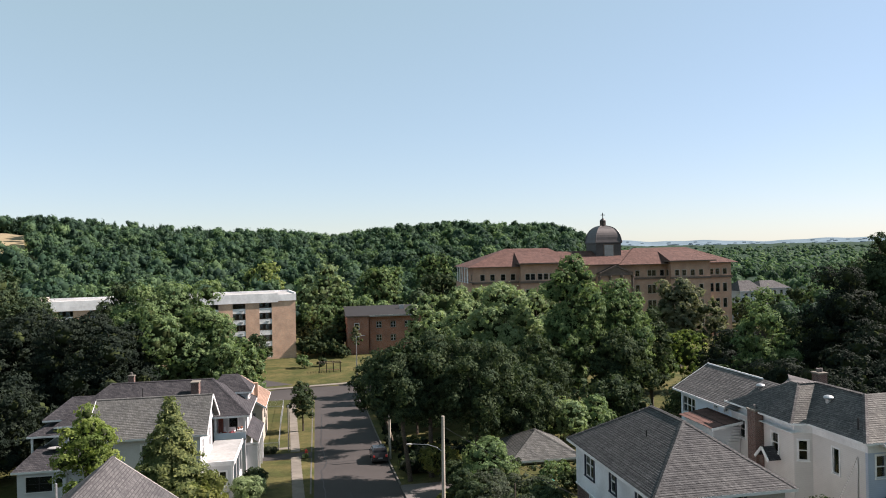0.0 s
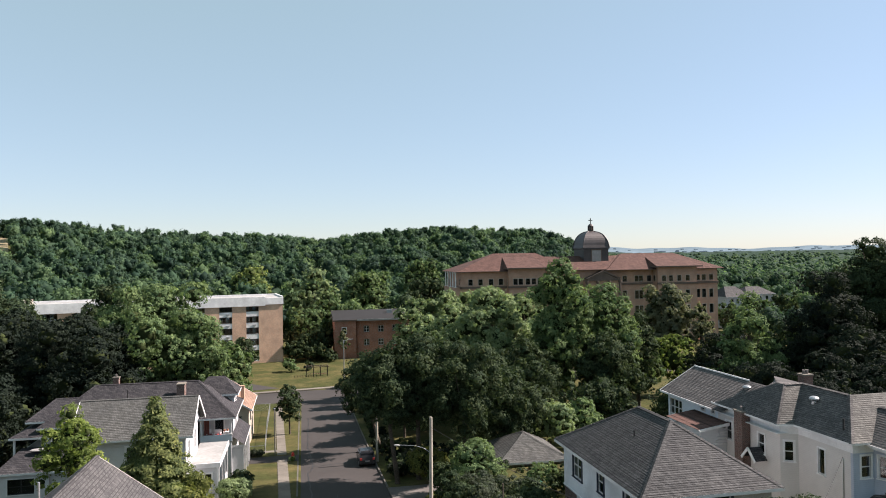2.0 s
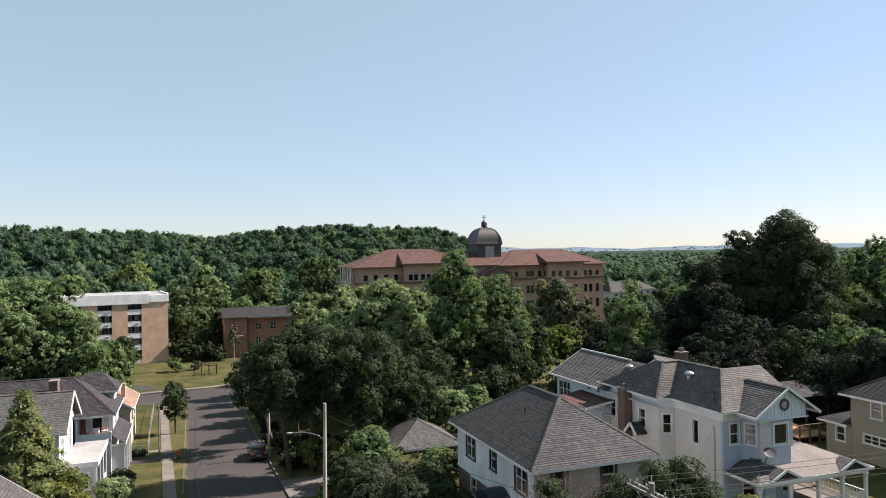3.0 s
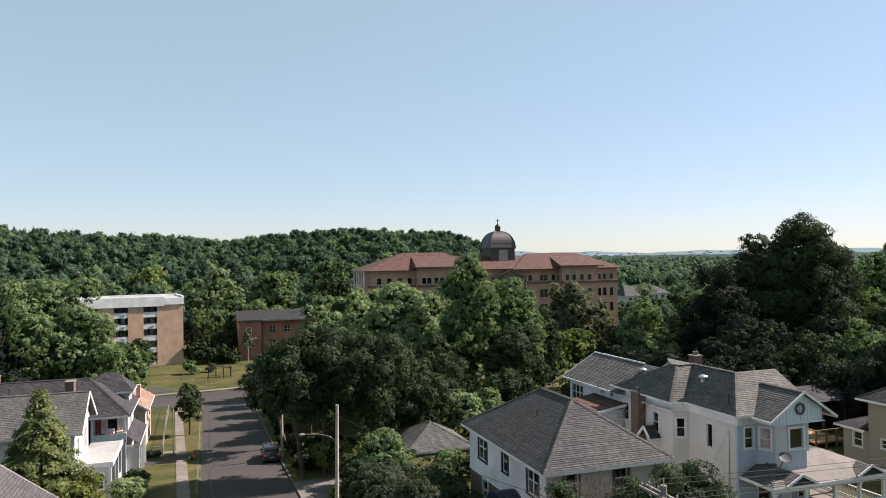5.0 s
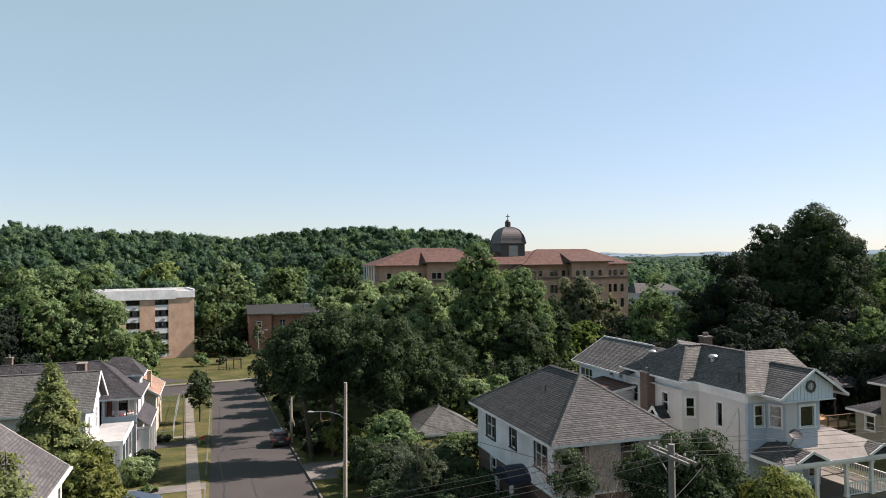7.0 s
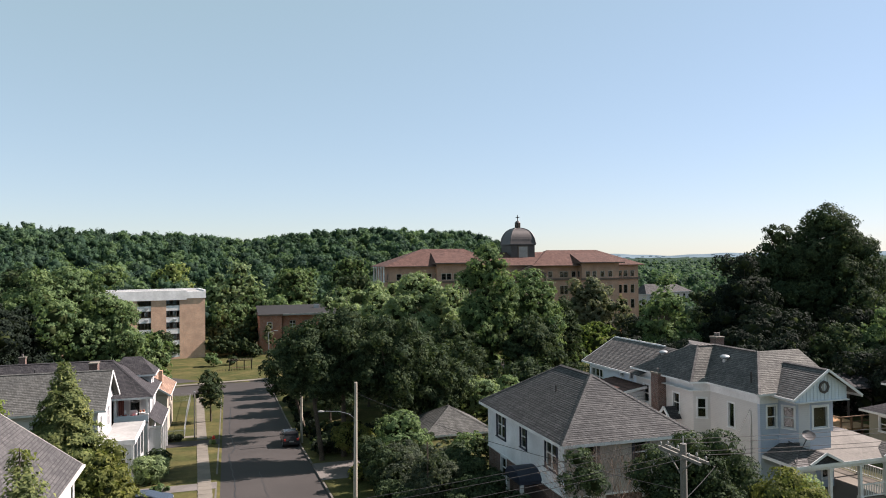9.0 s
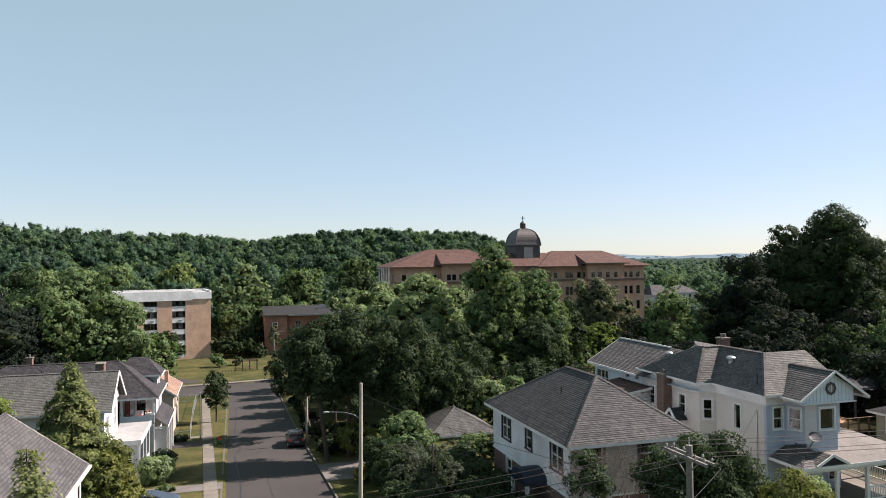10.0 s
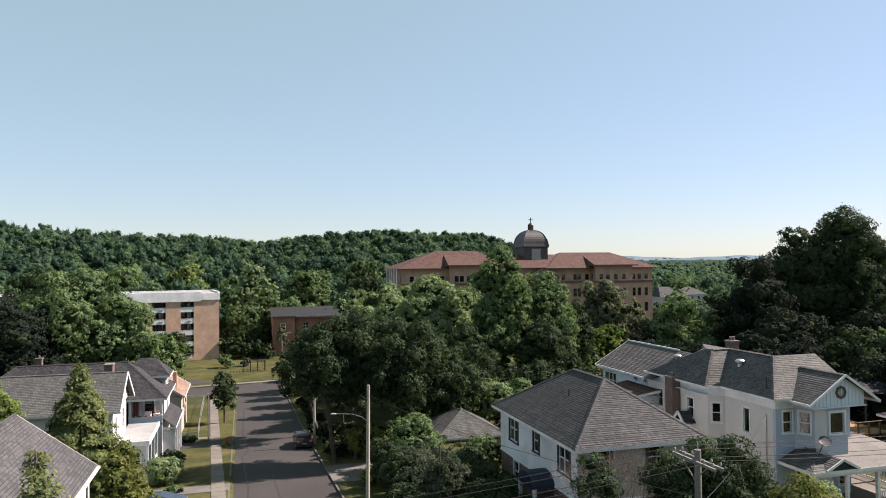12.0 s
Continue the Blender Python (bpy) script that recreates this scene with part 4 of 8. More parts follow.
bar(bm, (32.6, 48.5, 4.3), (32.6, 47.7, 5.15), 0.08, 0.2)
part("hood_trim", bm, TRIM, wh)
bm = bmesh.new()
slope(bm, (33.69, 46.9, 4.35), (32.6, 46.9, 4.35), (32.6, 47.7, 5.2), (33.69, 47.7, 5.2))
slope(bm, (32.6, 48.5, 4.35), (33.69, 48.5, 4.35), (33.69, 47.7, 5.2), (32.6, 47.7, 5.2))
part("hood_roof", bm, SH_DARK, wh)

# porch
PALE_ROOF = plain("pale_coated_roofing", (0.132, 0.122, 0.110), (0.182, 0.168, 0.151), 5, 0.85, 0.2, 0.5)
px0, px1, py0, pz = 34.9, 45.2, 36.7, 3.3
part("porch_floor", boxes((px0 + 0.3, px1 - 0.3, py0 + 0.3, 39.7, 0.35, 0.6)), CONCRETE, wh, "pale porch floor")
part("porch_base", boxes((px0 + 0.4, px1 - 0.4, py0 + 0.4, 39.7, -0.6, 0.35)), FOUNDATION, wh)
bm = bmesh.new()
slope(bm, (px0, 40.9, pz), (px0, py0, pz), (36.9, 38.5, 4.25), (36.9, 40.9, 4.25))
part("roof_slope", bm, SH_MID, wh)
bm = bmesh.new()
slope(bm, (px0, py0, pz), (37.4, py0, pz), (37.4, 39.74, 4.45), (36.9, 39.74, 4.45))
part("roof_slope", bm, SH_MID, wh)
bm = bmesh.new()
slope(bm, (37.4, py0, pz), (px1, py0, pz), (42.2, 39.74, 4.45), (37.4, 39.74, 4.45), 0.9, 0.008)
part("roof_slope", bm, PALE_ROOF, wh, "pale coated porch roof")
bm = bmesh.new()
slope(bm, (px1, py0, pz), (px1, 45.5, pz), (41.05, 45.5, 4.75), (42.2, 39.74, 4.45))
bm.faces.new([bm.verts.new(p) for p in ((42.2, 39.74, 4.45), (41.05, 45.5, 4.75), (41.05, 39.74, 4.45))])
part("roof_slope", bm, SH_MID, wh)
fascia(wh, [(px0, 40.9), (px0, py0), (px1, py0), (px1, 45.5)], pz, 0.2, TRIM, False, 0.06)
part("porch_beam", boxes((px0 + 0.25, px1 - 0.25, py0 + 0.25, py0 + 0.45, 2.85, 3.12)), TRIM, wh)
part("porch_ceiling", boxes((px0 + 0.1, px1 - 0.1, py0 + 0.1, 39.7, 3.08, 3.12)), TRIM, wh)
for gxx in (37.2, 43.3):
    bm = bmesh.new()
    slope(bm, (gxx - 1.25, 37.3, 3.35), (gxx - 1.25, py0 - 0.1, 3.35), (gxx, py0 - 0.1, 3.98), (gxx, 37.9, 3.98))
    slope(bm, (gxx + 1.25, py0 - 0.1, 3.35), (gxx + 1.25, 37.3, 3.35), (gxx, 37.9, 3.98), (gxx, py0 - 0.1, 3.98))
    part("dormer_slope", bm, SH_MID, wh)
    bm = bmesh.new()
    bar(bm, (gxx - 1.3, py0 - 0.1, 3.33), (gxx, py0 - 0.1, 3.98), 0.07, 0.16)
    bar(bm, (gxx + 1.3, py0 - 0.1, 3.33), (gxx, py0 - 0.1, 3.98), 0.07, 0.16)
    part("dormer_trim", bm, TRIM, wh)
    bm = bmesh.new()
    bm.faces.new([bm.verts.new(p) for p in ((gxx - 1.2, py0 + 0.05, 3.3), (gxx + 1.2, py0 + 0.05, 3.3), (gxx, py0 + 0.05, 3.9))])
    part("dormer_panel", bm, SH_DARK, wh)
for x in (35.3, 37.9, 40.4, 42.6, 44.8):
    porch_post(wh, x, py0 + 0.35, 0.6, 2.86, 0.2)
railing(wh, (40.5, py0 + 0.35), (42.5, py0 + 0.35), 0.6)
railing(wh, (42.7, py0 + 0.35), (44.7, py0 + 0.35), 0.6)
railing(wh, (44.85, py0 + 0.45), (44.85, 45.2), 0.6)
porch_post(wh, 44.85, 45.3, 0.6, 3.1, 0.2)
porch_post(wh, 44.85, 41.2, 0.6, 3.1, 0.2)
part("porch_floor", boxes((41.0, px1 - 0.3, 39.7, 45.4, 0.35, 0.6)), CONCRETE, wh)
part("porch_base", boxes((41.0, px1 - 0.4, 39.7, 45.3, -0.6, 0.35)), FOUNDATION, wh)
# dish on the porch roof
# this dark grey includes the shade that lies on the dish
DISH_GREY = plain("shaded_dish_grey", (0.05, 0.05, 0.055), (0.08, 0.08, 0.085), 9, 0.6)
dish = thing("satellite_dish", "grey satellite dish on a pole over the porch roof", "dish", 37.4, 38.3, 4.0)
bm = bmesh.new()
beam(bm, (35.9, 37.7, 3.6), (36.4, 37.3, 5.0), 0.035)
part("mast", bm, DISH_GREY, dish)
bm = bmesh.new()
lathe(bm, 0, 0, [(0.02, 0), (0.25, 0.02), (0.41, 0.06), (0.41, 0.08), (0.25, 0.045), (0.01, 0.03)], 18)
bmesh.ops.transform(bm, matrix=Matrix.Translation((36.4, 37.25, 5.05)) @ Vector((-0.30, -0.55, 0.78)).to_track_quat("Z", "Y").to_matrix().to_4x4(), verts=bm.verts)
part("reflector", bm, DISH_GREY, dish)

# olive house to the right
SHED_WOOD = plain("weathered_shed_wood", (0.07, 0.06, 0.055), (0.14, 0.125, 0.11), 9, 0.85)
ol = thing("olive_house", "olive beige clapboard house with white window frames", "house", 58, 42, 0)
ring_walls(ol, 55.0, 64.0, 33.0, 46.8, -0.6, 5.8, OLIVE_SIDING, {"w": [(2.5, 4.05, 0.95, 1.5), (7.0, 4.05, 0.95, 1.5), (2.3, 1.75, 2.1, 0.75, "triple")], "s": [(3, 3.9, 0.95, 1.5)]})
hip_roof(ol, 54.3, 64.7, 32.3, 47.5, 5.8, 9.0, "y", 37.0, 42.4, SH_DARK)
ring_walls(ol, 55.0, 60.0, 46.83, 49.4, -0.6, 3.0, OLIVE_SIDING, {"w": [(1.5, 1.35, 0.85, 1.3)]})
bm = bmesh.new()
slope(bm, (54.5, 50.0, 3.05), (54.5, 46.83, 3.05), (57.2, 46.83, 4.0), (57.2, 47.9, 4.0))
slope(bm, (60.5, 50.0, 3.05), (54.5, 50.0, 3.05), (57.2, 47.9, 4.0), (60.5, 47.9, 4.0))
part("roof_slope", bm, SH_DARK, ol)
fascia(ol, [(60.5, 50.0), (54.5, 50.0), (54.5, 46.83)], 3.05, 0.18, TRIM, False)
# dark shed with posts in the back yard
shd = thing("garden_shed", "dark weathered open shed with pale posts", "shed", 60, 60, 0)
part("back_wall", boxes((55.5, 64.5, 62.0, 62.2, -0.6, 3.2)), SHED_WOOD, shd)
part("side_wall", boxes((64.3, 64.5, 57.6, 62.0, -0.6, 3.2)), SHED_WOOD, shd)
for x in (55.6, 58.4, 61.2, 64.2):
    part("post", boxes((x, x + 0.16, 57.4, 57.56, -0.6, 3.0)), SHED_WOOD, shd)
bm = bmesh.new()
slope(bm, (55.0, 57.0, 3.1), (65.0, 57.0, 3.1), (65.0, 59.8, 4.3), (55.0, 59.8, 4.3))
slope(bm, (65.0, 62.6, 3.1), (55.0, 62.6, 3.1), (55.0, 59.8, 4.3), (65.0, 59.8, 4.3))
part("roof_slope", bm, SH_DARK, shd)
deck = thing("wooden_deck", "raised brown timber deck with a rail in the garden", "deck", 56, 54, 0)
part("platform", boxes((54.5, 58.4, 52.0, 56.5, 0.55, 0.7)), plain("orange_brown_boards", (0.20, 0.11, 0.05), (0.34, 0.20, 0.10), 8, 0.8), deck)
BROWN = plain("brown_rail_wood", (0.11, 0.06, 0.035), (0.2, 0.12, 0.07), 10, 0.8)
for x in (54.6, 55.85, 57.1, 58.3):
    part("deck_post", boxes((x - 0.07, x + 0.07, 52.0, 52.14, -0.4, 1.8)), BROWN, deck)
bm = bmesh.new()
bar(bm, (54.5, 52.05, 1.8), (58.4, 52.05, 1.8), 0.12, 0.07)
bar(bm, (54.5, 52.05, 1.3), (58.4, 52.05, 1.3), 0.05, 0.1)
bar(bm, (54.5, 52.05, 1.8), (54.5, 56.5, 1.8), 0.12, 0.07)
part("deck_rail", bm, BROWN, deck)

# small hipped garage between the houses
gar = thing("garage", "small garage with a pale hipped shingle roof", "garage", 21.5, 69, lz(21.5, 69))
ring_walls(gar, 18.9, 25.0, 66.6, 73.0, -3.2, -0.3, TAN_SIDING, {"s": [(3, -2.0, 0.9, 0.9)]})
hip_roof(gar, 18.3, 25.6, 66.0, 73.6, -0.25, 1.75, "y", 69.6, 70.0, SH_WARM)

# near grey roof below the camera
nl = thing("gabled_house", "house with a pale grey gabled shingle roof and white gutters", "house", -12, 36, 0)
ring_walls(nl, -15.7, -8.3, 22.6, 44.1, -1.6, 5.35, WHITE_SIDING, {"e": [(6, 1.2, 0.9, 1.5), (12, 1.2, 0.9, 1.5), (17, 3.0, 0.9, 1.4)], "n": [(3, 2.6, 0.9, 1.4)]})
gable_roof(nl, -16.2, -7.8, 22.2, 44.55, 5.4, 8.6, "y", SH_LIGHT, GREY_STUCCO, WHITE_SIDING)
bm = bmesh.new()
bar(bm, (-7.7, 22.2, 5.33), (-7.7, 44.5, 5.33), 0.13, 0.12)
part("gutter", bm, TRIM, nl, "white eave gutter")
bm = bmesh.new()
beam(bm, (-7.75, 44.3, 5.3), (-8.2, 44.2, 4.8), 0.05)
beam(bm, (-8.2, 44.2, 4.8), (-8.2, 44.2, -1.5), 0.05)
part("downpipe", bm, TRIM, nl)
bm = bmesh.new()
beam(bm, (-13.6, 40.0, 7.2), (-13.6, 40.0, 8.6), 0.06)
part("vent_pipe", bm, METAL, nl)

# white gabled house with a roof deck
L = thing("white_gabled_house", "white clapboard house with a grey gable roof and roof deck", "house", -15, 71, lz(-12, 71))
lx0, lx1, ly0, ly1 = -20.3, -9.85, 66.3, 74.7
lb0 = lz(-9, 66) - 1.2
ring_walls(L, lx0 + 0.3, lx1 - 0.7, ly0 + 0.5, ly1 - 0.5, lb0, 4.15, WHITE_SIDING, {
    "s": [(1.6, 1.9, 0.95, 1.6), (4.9, 1.9, 0.95, 1.6), (2.2, -1.6, 0.95, 1.6), (6.6, -1.6, 0.95, 1.6)],
    "e": [(1.6, 1.7, 0.9, 1.7), (5.6, 1.6, 0.9, 1.9), (3.2, -1.8, 0.9, 1.6)]})
gable_roof(L, lx0, lx1, ly0, ly1, 4.25, 7.1, "x", SH_WARM, TRIM, WHITE_SIDING, 0.5)
# porch with the deck on it
dz = 0.9
part("deck_roof", boxes((-10.75, -7.95, 69.2, 77.2, dz - 0.12, dz)), MEMBRANE, L, "pale flat roof deck")
part("deck_edge", boxes((-7.95, -7.85, 69.1, 77.3, dz - 0.38, dz + 0.04), (-10.7, -7.95, 69.1, 69.2, dz - 0.38, dz + 0.04)), TRIM, L)
for y in (69.4, 71.9, 74.5, 77.0):
    porch_post(L, -8.1, y, lb0, dz - 0.36, 0.2)
wall("porch_wall", L, (-10.5, 69.35), (-8.1, 69.35), lb0, dz - 0.3, WHITE_SIDING, [hole(1.2, -1.5, 1.3, 1.4)], 0.12)
window(L, (-10.5, 69.35), (-8.1, 69.35), 1.2, -1.5, 1.3, 1.4, TRIM, "twin")
wall("porch_wall", L, (-8.05, 69.6), (-8.05, 77.0), lb0, -2.2, WHITE_SIDING, (), 0.1)

# low white annex with a dark roof
an = thing("garden_annex", "low white annex with a dark roof and a double window", "annex", -26, 77, lz(-26, 76))
ring_walls(an, -29.2, -24.7, 75.6, 79.0, -4.9, -0.5, WHITE_SIDING, {"s": [(2.0, -2.6, 2.4, 1.5, "twin")]}, TRIM, 0.08, SEAL)
bm = bmesh.new()
slope(bm, (-29.6, 75.2, -0.45), (-20.5, 75.2, -0.45), (-20.5, 79.4, 1.0), (-28.4, 79.4, 1.0))
slope(bm, (-29.6, 79.4, -0.45), (-29.6, 75.2, -0.45), (-28.4, 79.4, 1.0), (-28.4, 79.4, 1.0))
part("roof_slope", bm, SH_DARK, an)
fascia(an, [(-29.6, 79.4), (-29.6, 75.2), (-20.5, 75.2)], -0.45, 0.2, TRIM, False)
wall("wall", an, (-24.7, 75.9), (-20.8, 75.9), -4.9, -0.5, WHITE_SIDING)
bm = bmesh.new()
bmesh.ops.create_uvsphere(bm, u_segments=16, v_segments=6, radius=0.5)
bmesh.ops.scale(bm, vec=(2.2, 1, 0.25), verts=bm.verts)
bmesh.ops.translate(bm, vec=(-26.2, 78.2, 1.0), verts=bm.verts)
part("skylight", bm, MEMBRANE, an, "white domed skylight")

# dark-roofed house with corner porches
D = thing("dark_roofed_house", "white house with a broad charcoal hipped roof and open porches", "house", -17, 84, lz(-12, 84))
dx0, dx1, dy0, dy1 = -27.0, -7.3, 79.2, 89.2
db0 = lz(-9, 80) - 1.0
wall("wall", D, (dx0 + 0.6, dy0 + 0.6), (-11.2, dy0 + 0.6), db0, 2.85, WHITE_SIDING, [hole(4, 0.6, 0.9, 1.5), hole(9, 0.6, 0.9, 1.5)])
window(D, (dx0 + 0.6, dy0 + 0.6), (-11.2, dy0 + 0.6), 4, 0.6, 0.9, 1.5)
window(D, (dx0 + 0.6, dy0 + 0.6), (-11.2, dy0 + 0.6), 9, 0.6, 0.9, 1.5)
wall("wall", D, (-11.2, dy0 + 0.6), (-11.2, dy0 + 3.2), db0, 2.85, WHITE_SIDING)
wall("wall", D, (-11.2, dy0 + 3.2), (dx1 - 0.6, dy0 + 3.2), db0, 2.85, WHITE_SIDING, [hole(1.8, 0.4, 1.0, 2.0)])
window(D, (-11.2, dy0 + 3.2), (dx1 - 0.6, dy0 + 3.2), 1.8, 0.4, 1.0, 2.0, TRIM, "fixed")
wall("wall", D, (dx1 - 0.6, dy0 + 3.2), (dx1 - 0.6, dy1 - 0.6), db0, 2.85, WHITE_SIDING, [hole(3, 0.6, 0.9, 1.5)], cut=0.225)
window(D, (dx1 - 0.6, dy0 + 3.2), (dx1 - 0.6, dy1 - 0.6), 3, 0.6, 0.9, 1.5)
wall("wall", D, (dx1 - 0.6, dy1 - 0.6), (dx0 + 0.6, dy1 - 0.6), db0, 2.85, WHITE_SIDING)
wall("wall", D, (dx0 + 0.6, dy1 - 0.6), (dx0 + 0.6, dy0 + 0.6), db0, 2.85, WHITE_SIDING, cut=0.225)
hip_roof(D, dx0, dx1, dy0, dy1, 2.9, 6.25, "x", -22.6, -11.8, SH_DARK, TRIM)
part("porch_floor", boxes((-11.1, dx1 - 0.5, dy0 + 0.5, dy0 + 3.1, 0.1, 0.3)), MEMBRANE, D)
part("parapet", boxes((-11.1, dx1 - 0.5, dy0 + 0.45, dy0 + 0.58, 0.3, 1.0)), BLUE_SIDING, D, "pale boarded porch parapet")
part("porch_under", boxes((-11.1, dx1 - 0.55, dy0 + 0.5, dy0 + 3.1, db0, 0.1)), WHITE_SIDING, D)
for x, y in ((-10.95, dy0 + 0.5), (dx1 - 0.62, dy0 + 0.5)):
    porch_post(D, x, y, 0.95, 2.75, 0.2)
# dormer on the street side
part("dormer", boxes((-10.6, -8.0, 84.9, 88.0, 3.0, 4.5)), WHITE_SIDING, D)
hip_roof(D, -12.6, -7.5, 84.3, 88.6, 4.5, 6.3, "x", -11.0, -9.2, SH_DARK, TRIM, False)
window(D, (-8.0, 84.9), (-8.0, 88.0), 1.5, 3.4, 0.8, 0.8)
# lower street porch roof
bm = bmesh.new()
slope(bm, (-6.5, 80.0, -0.3), (-6.5, 89.0, -0.3), (-7.85, 89.0, 0.7), (-7.85, 80.0, 0.7))
part("roof_slope", bm, SH_DARK, D)
fascia(D, [(-7.8, 80.0), (-6.5, 80.0), (-6.5, 89.0)], -0.3, 0.2, TRIM, False)
for y in (80.3, 83.2, 86.0, 88.7):
    porch_post(D, -6.7, y, lz(-6.7, y) - 0.2, -0.5, 0.18)
part("porch_apron", boxes((-7.9, -6.65, 80.2, 80.35, lz(-6, 80) - 0.3, -0.6)), WHITE_SIDING, D)
# west wing with its porch
hip_roof(D, -28.4, -22.5, 80.2, 88.0, 3.4, 5.0, "x", -26.6, -23.5, SH_DARK, TRIM)
ring_walls(D, -27.2, -24.8, 81.2, 87.5, db0, 3.3, WHITE_SIDING, {})
bm = bmesh.new()
slope(bm, (-29.5, 78.9, 2.1), (-22.0, 78.9, 2.1), (-22.0, 81.2, 3.2), (-27.2, 81.2, 3.2))
slope(bm, (-29.5, 88.0, 2.1), (-29.5, 78.9, 2.1), (-27.2, 81.2, 3.2), (-27.2, 88.0, 3.2))
part("roof_slope", bm, SH_DARK, D)
fascia(D, [(-29.5, 88.0), (-29.5, 78.9), (-24.0, 78.9)], 2.1, 0.2, TRIM, False)
part("porch_floor", boxes((-29.2, -24.8, 79.2, 87.5, -0.9, -0.7)), WHITE_SIDING, D)
part("parapet", boxes((-29.2, -25.0, 79.2, 79.32, -0.7, 0.2), (-29.2, -29.08, 79.32, 87.5, -0.7, 0.2)), TRIM, D)
for x in (-29.1, -25.6):
    porch_post(D, x, 79.3, db0, 2.0, 0.2)
chimney(D, -20.6, 84.6, 5.4, 6.9, 0.6, 0.6, BRICK_SOOT, 1)
chimney(D, -13.3, 82.0, 4.0, 6.3, 0.8, 1.3, BRICK_SOOT, 0)
bm = bmesh.new()
beam(bm, (-18.9, 82.2, 4.2), (-18.9, 82.2, 5.9), 0.06)
part("vent_pipe", bm, BLACK, D)
# armchair and cloths on the upper porch
RED = plain("red_cloth", (0.30, 0.03, 0.03), (0.45, 0.06, 0.05), 6, 0.9)
pc = thing("porch_chair", "white slatted chair with red cushion on the upper porch", "chair", -9.3, 80.6, 0.3)
part("seat", boxes((-9.7, -9.0, 80.3, 80.9, 0.68, 0.76)), TRIM, pc)
part("backrest", boxes((-9.7, -9.0, 80.85, 80.92, 0.76, 1.35)), TRIM, pc)
part("cushion", boxes((-9.65, -9.05, 80.34, 80.84, 0.76, 0.86)), RED, pc, "red seat cushion")
for x in (-9.68, -9.06):
    for y in (80.32, 80.86):
        part("leg", boxes((x - 0.03, x + 0.03, y - 0.03, y + 0.03, 0.3, 0.68)), TRIM, pc)
    part("armrest", boxes((x - 0.05, x + 0.05, 80.3, 80.9, 0.95, 1.0)), TRIM, pc)
copy_thing(pc, pc.matrix_basis @ pose(-0.95, 0.1, 0, 0, 0, 25))
table = thing("porch_table", "small white table with pots on the upper porch", "table", -8.55, 81.2, 0.3)
part("tabletop", boxes((-8.85, -8.25, 80.9, 81.5, 0.96, 1.0)), TRIM, table)
for x in (-8.8, -8.3):
    for y in (80.95, 81.45):
        part("leg", boxes((x - 0.025, x + 0.025, y - 0.025, y + 0.025, 0.3, 0.96)), TRIM, table)
CLAY = plain("clay_pot", (0.24, 0.10, 0.06), (0.34, 0.15, 0.09), 8, 0.8)
for k, (x, y) in enumerate(((-8.7, 81.1), (-8.4, 81.3))):
    pot = thing("flower_pot", "empty clay flower pot on the porch table", "flower pot", x, y, 1.0)
    bm = bmesh.new()
    lathe(bm, x, y, [(0.07, 1.0), (0.11, 1.2), (0.12, 1.2), (0.12, 1.24)], 10)
    part("pot", bm, CLAY, pot)
cloth = thing("hanging_cloth", "reddish cloth hung at the porch corner", "cloth", -10.6, 80.4, 0.3)
bm = bmesh.new()
cols = [[bm.verts.new((-10.75 + 0.09 * i, 80.3 + 0.05 * (i % 2), z)) for z in (0.75, 2.55)] for i in range(7)]
for u, v in zip(cols, cols[1:]):
    bm.faces.new((u[0], v[0], v[1], u[1]))
part("sheet", bm, plain("faded_red_brown_cloth", (0.16, 0.05, 0.04), (0.24, 0.09, 0.07), 6, 0.9), cloth)
# tan cottage with a salmon roof
pe = thing("salmon_roofed_house", "tan cottage with a salmon shingle roof and a matching chimney", "house", -11, 103, lz(-10, 103))
ring_walls(pe, -14.6, -7.4, 98.5, 108, -6.6, -0.35, TAN_SIDING, {"s": [(5.6, -2.1, 1.3, 0.9, "twin")], "e": [(3, -2.2, 0.9, 1.4), (7, -2.2, 0.9, 1.4)]}, SEAL, 0.05)
gable_roof(pe, -15.2, -6.9, 98.0, 108.5, -0.3, 2.4, "y", SH_PEACH, TRIM, TAN_SIDING)
bm = boxes((-8.6, -8.1, 100.4, 100.9, 0.0, 2.6))
part("chimney", bm, BRICK_TAN, pe)

# ---- apartment block ----
ap = thing("apartment_block", "tan brick apartment block with white spandrels and a white parapet", "apartment building", -36, 203, -8)
ax0, ax1, ay = -68.4, -5.4, 196.0
AB = lz(-20, 196) - 1.0
strips = []
c = -13.35
while c > ax0 + 3:
    strips.append(c)
    c -= 6.83
holes = [(c - 1.62 - ax0, c + 1.62 - ax0, AB + 1.5, 7.6) for c in strips]
wall("facade", ap, (ax0, ay), (ax1, ay), AB, 7.62, BRICK_TAN, holes, 0.35)
wall("wall", ap, (ax1, ay), (ax1, ay + 15), AB, 7.62, BRICK_TAN, (), 0.35, cut=0.355)
wall("wall", ap, (ax1, ay + 15), (ax0, ay + 15), AB, 7.62, BRICK_TAN, (), 0.35)
wall("wall", ap, (ax0, ay + 15), (ax0, ay), AB, 7.62, BRICK_TAN, (), 0.35, cut=0.355)
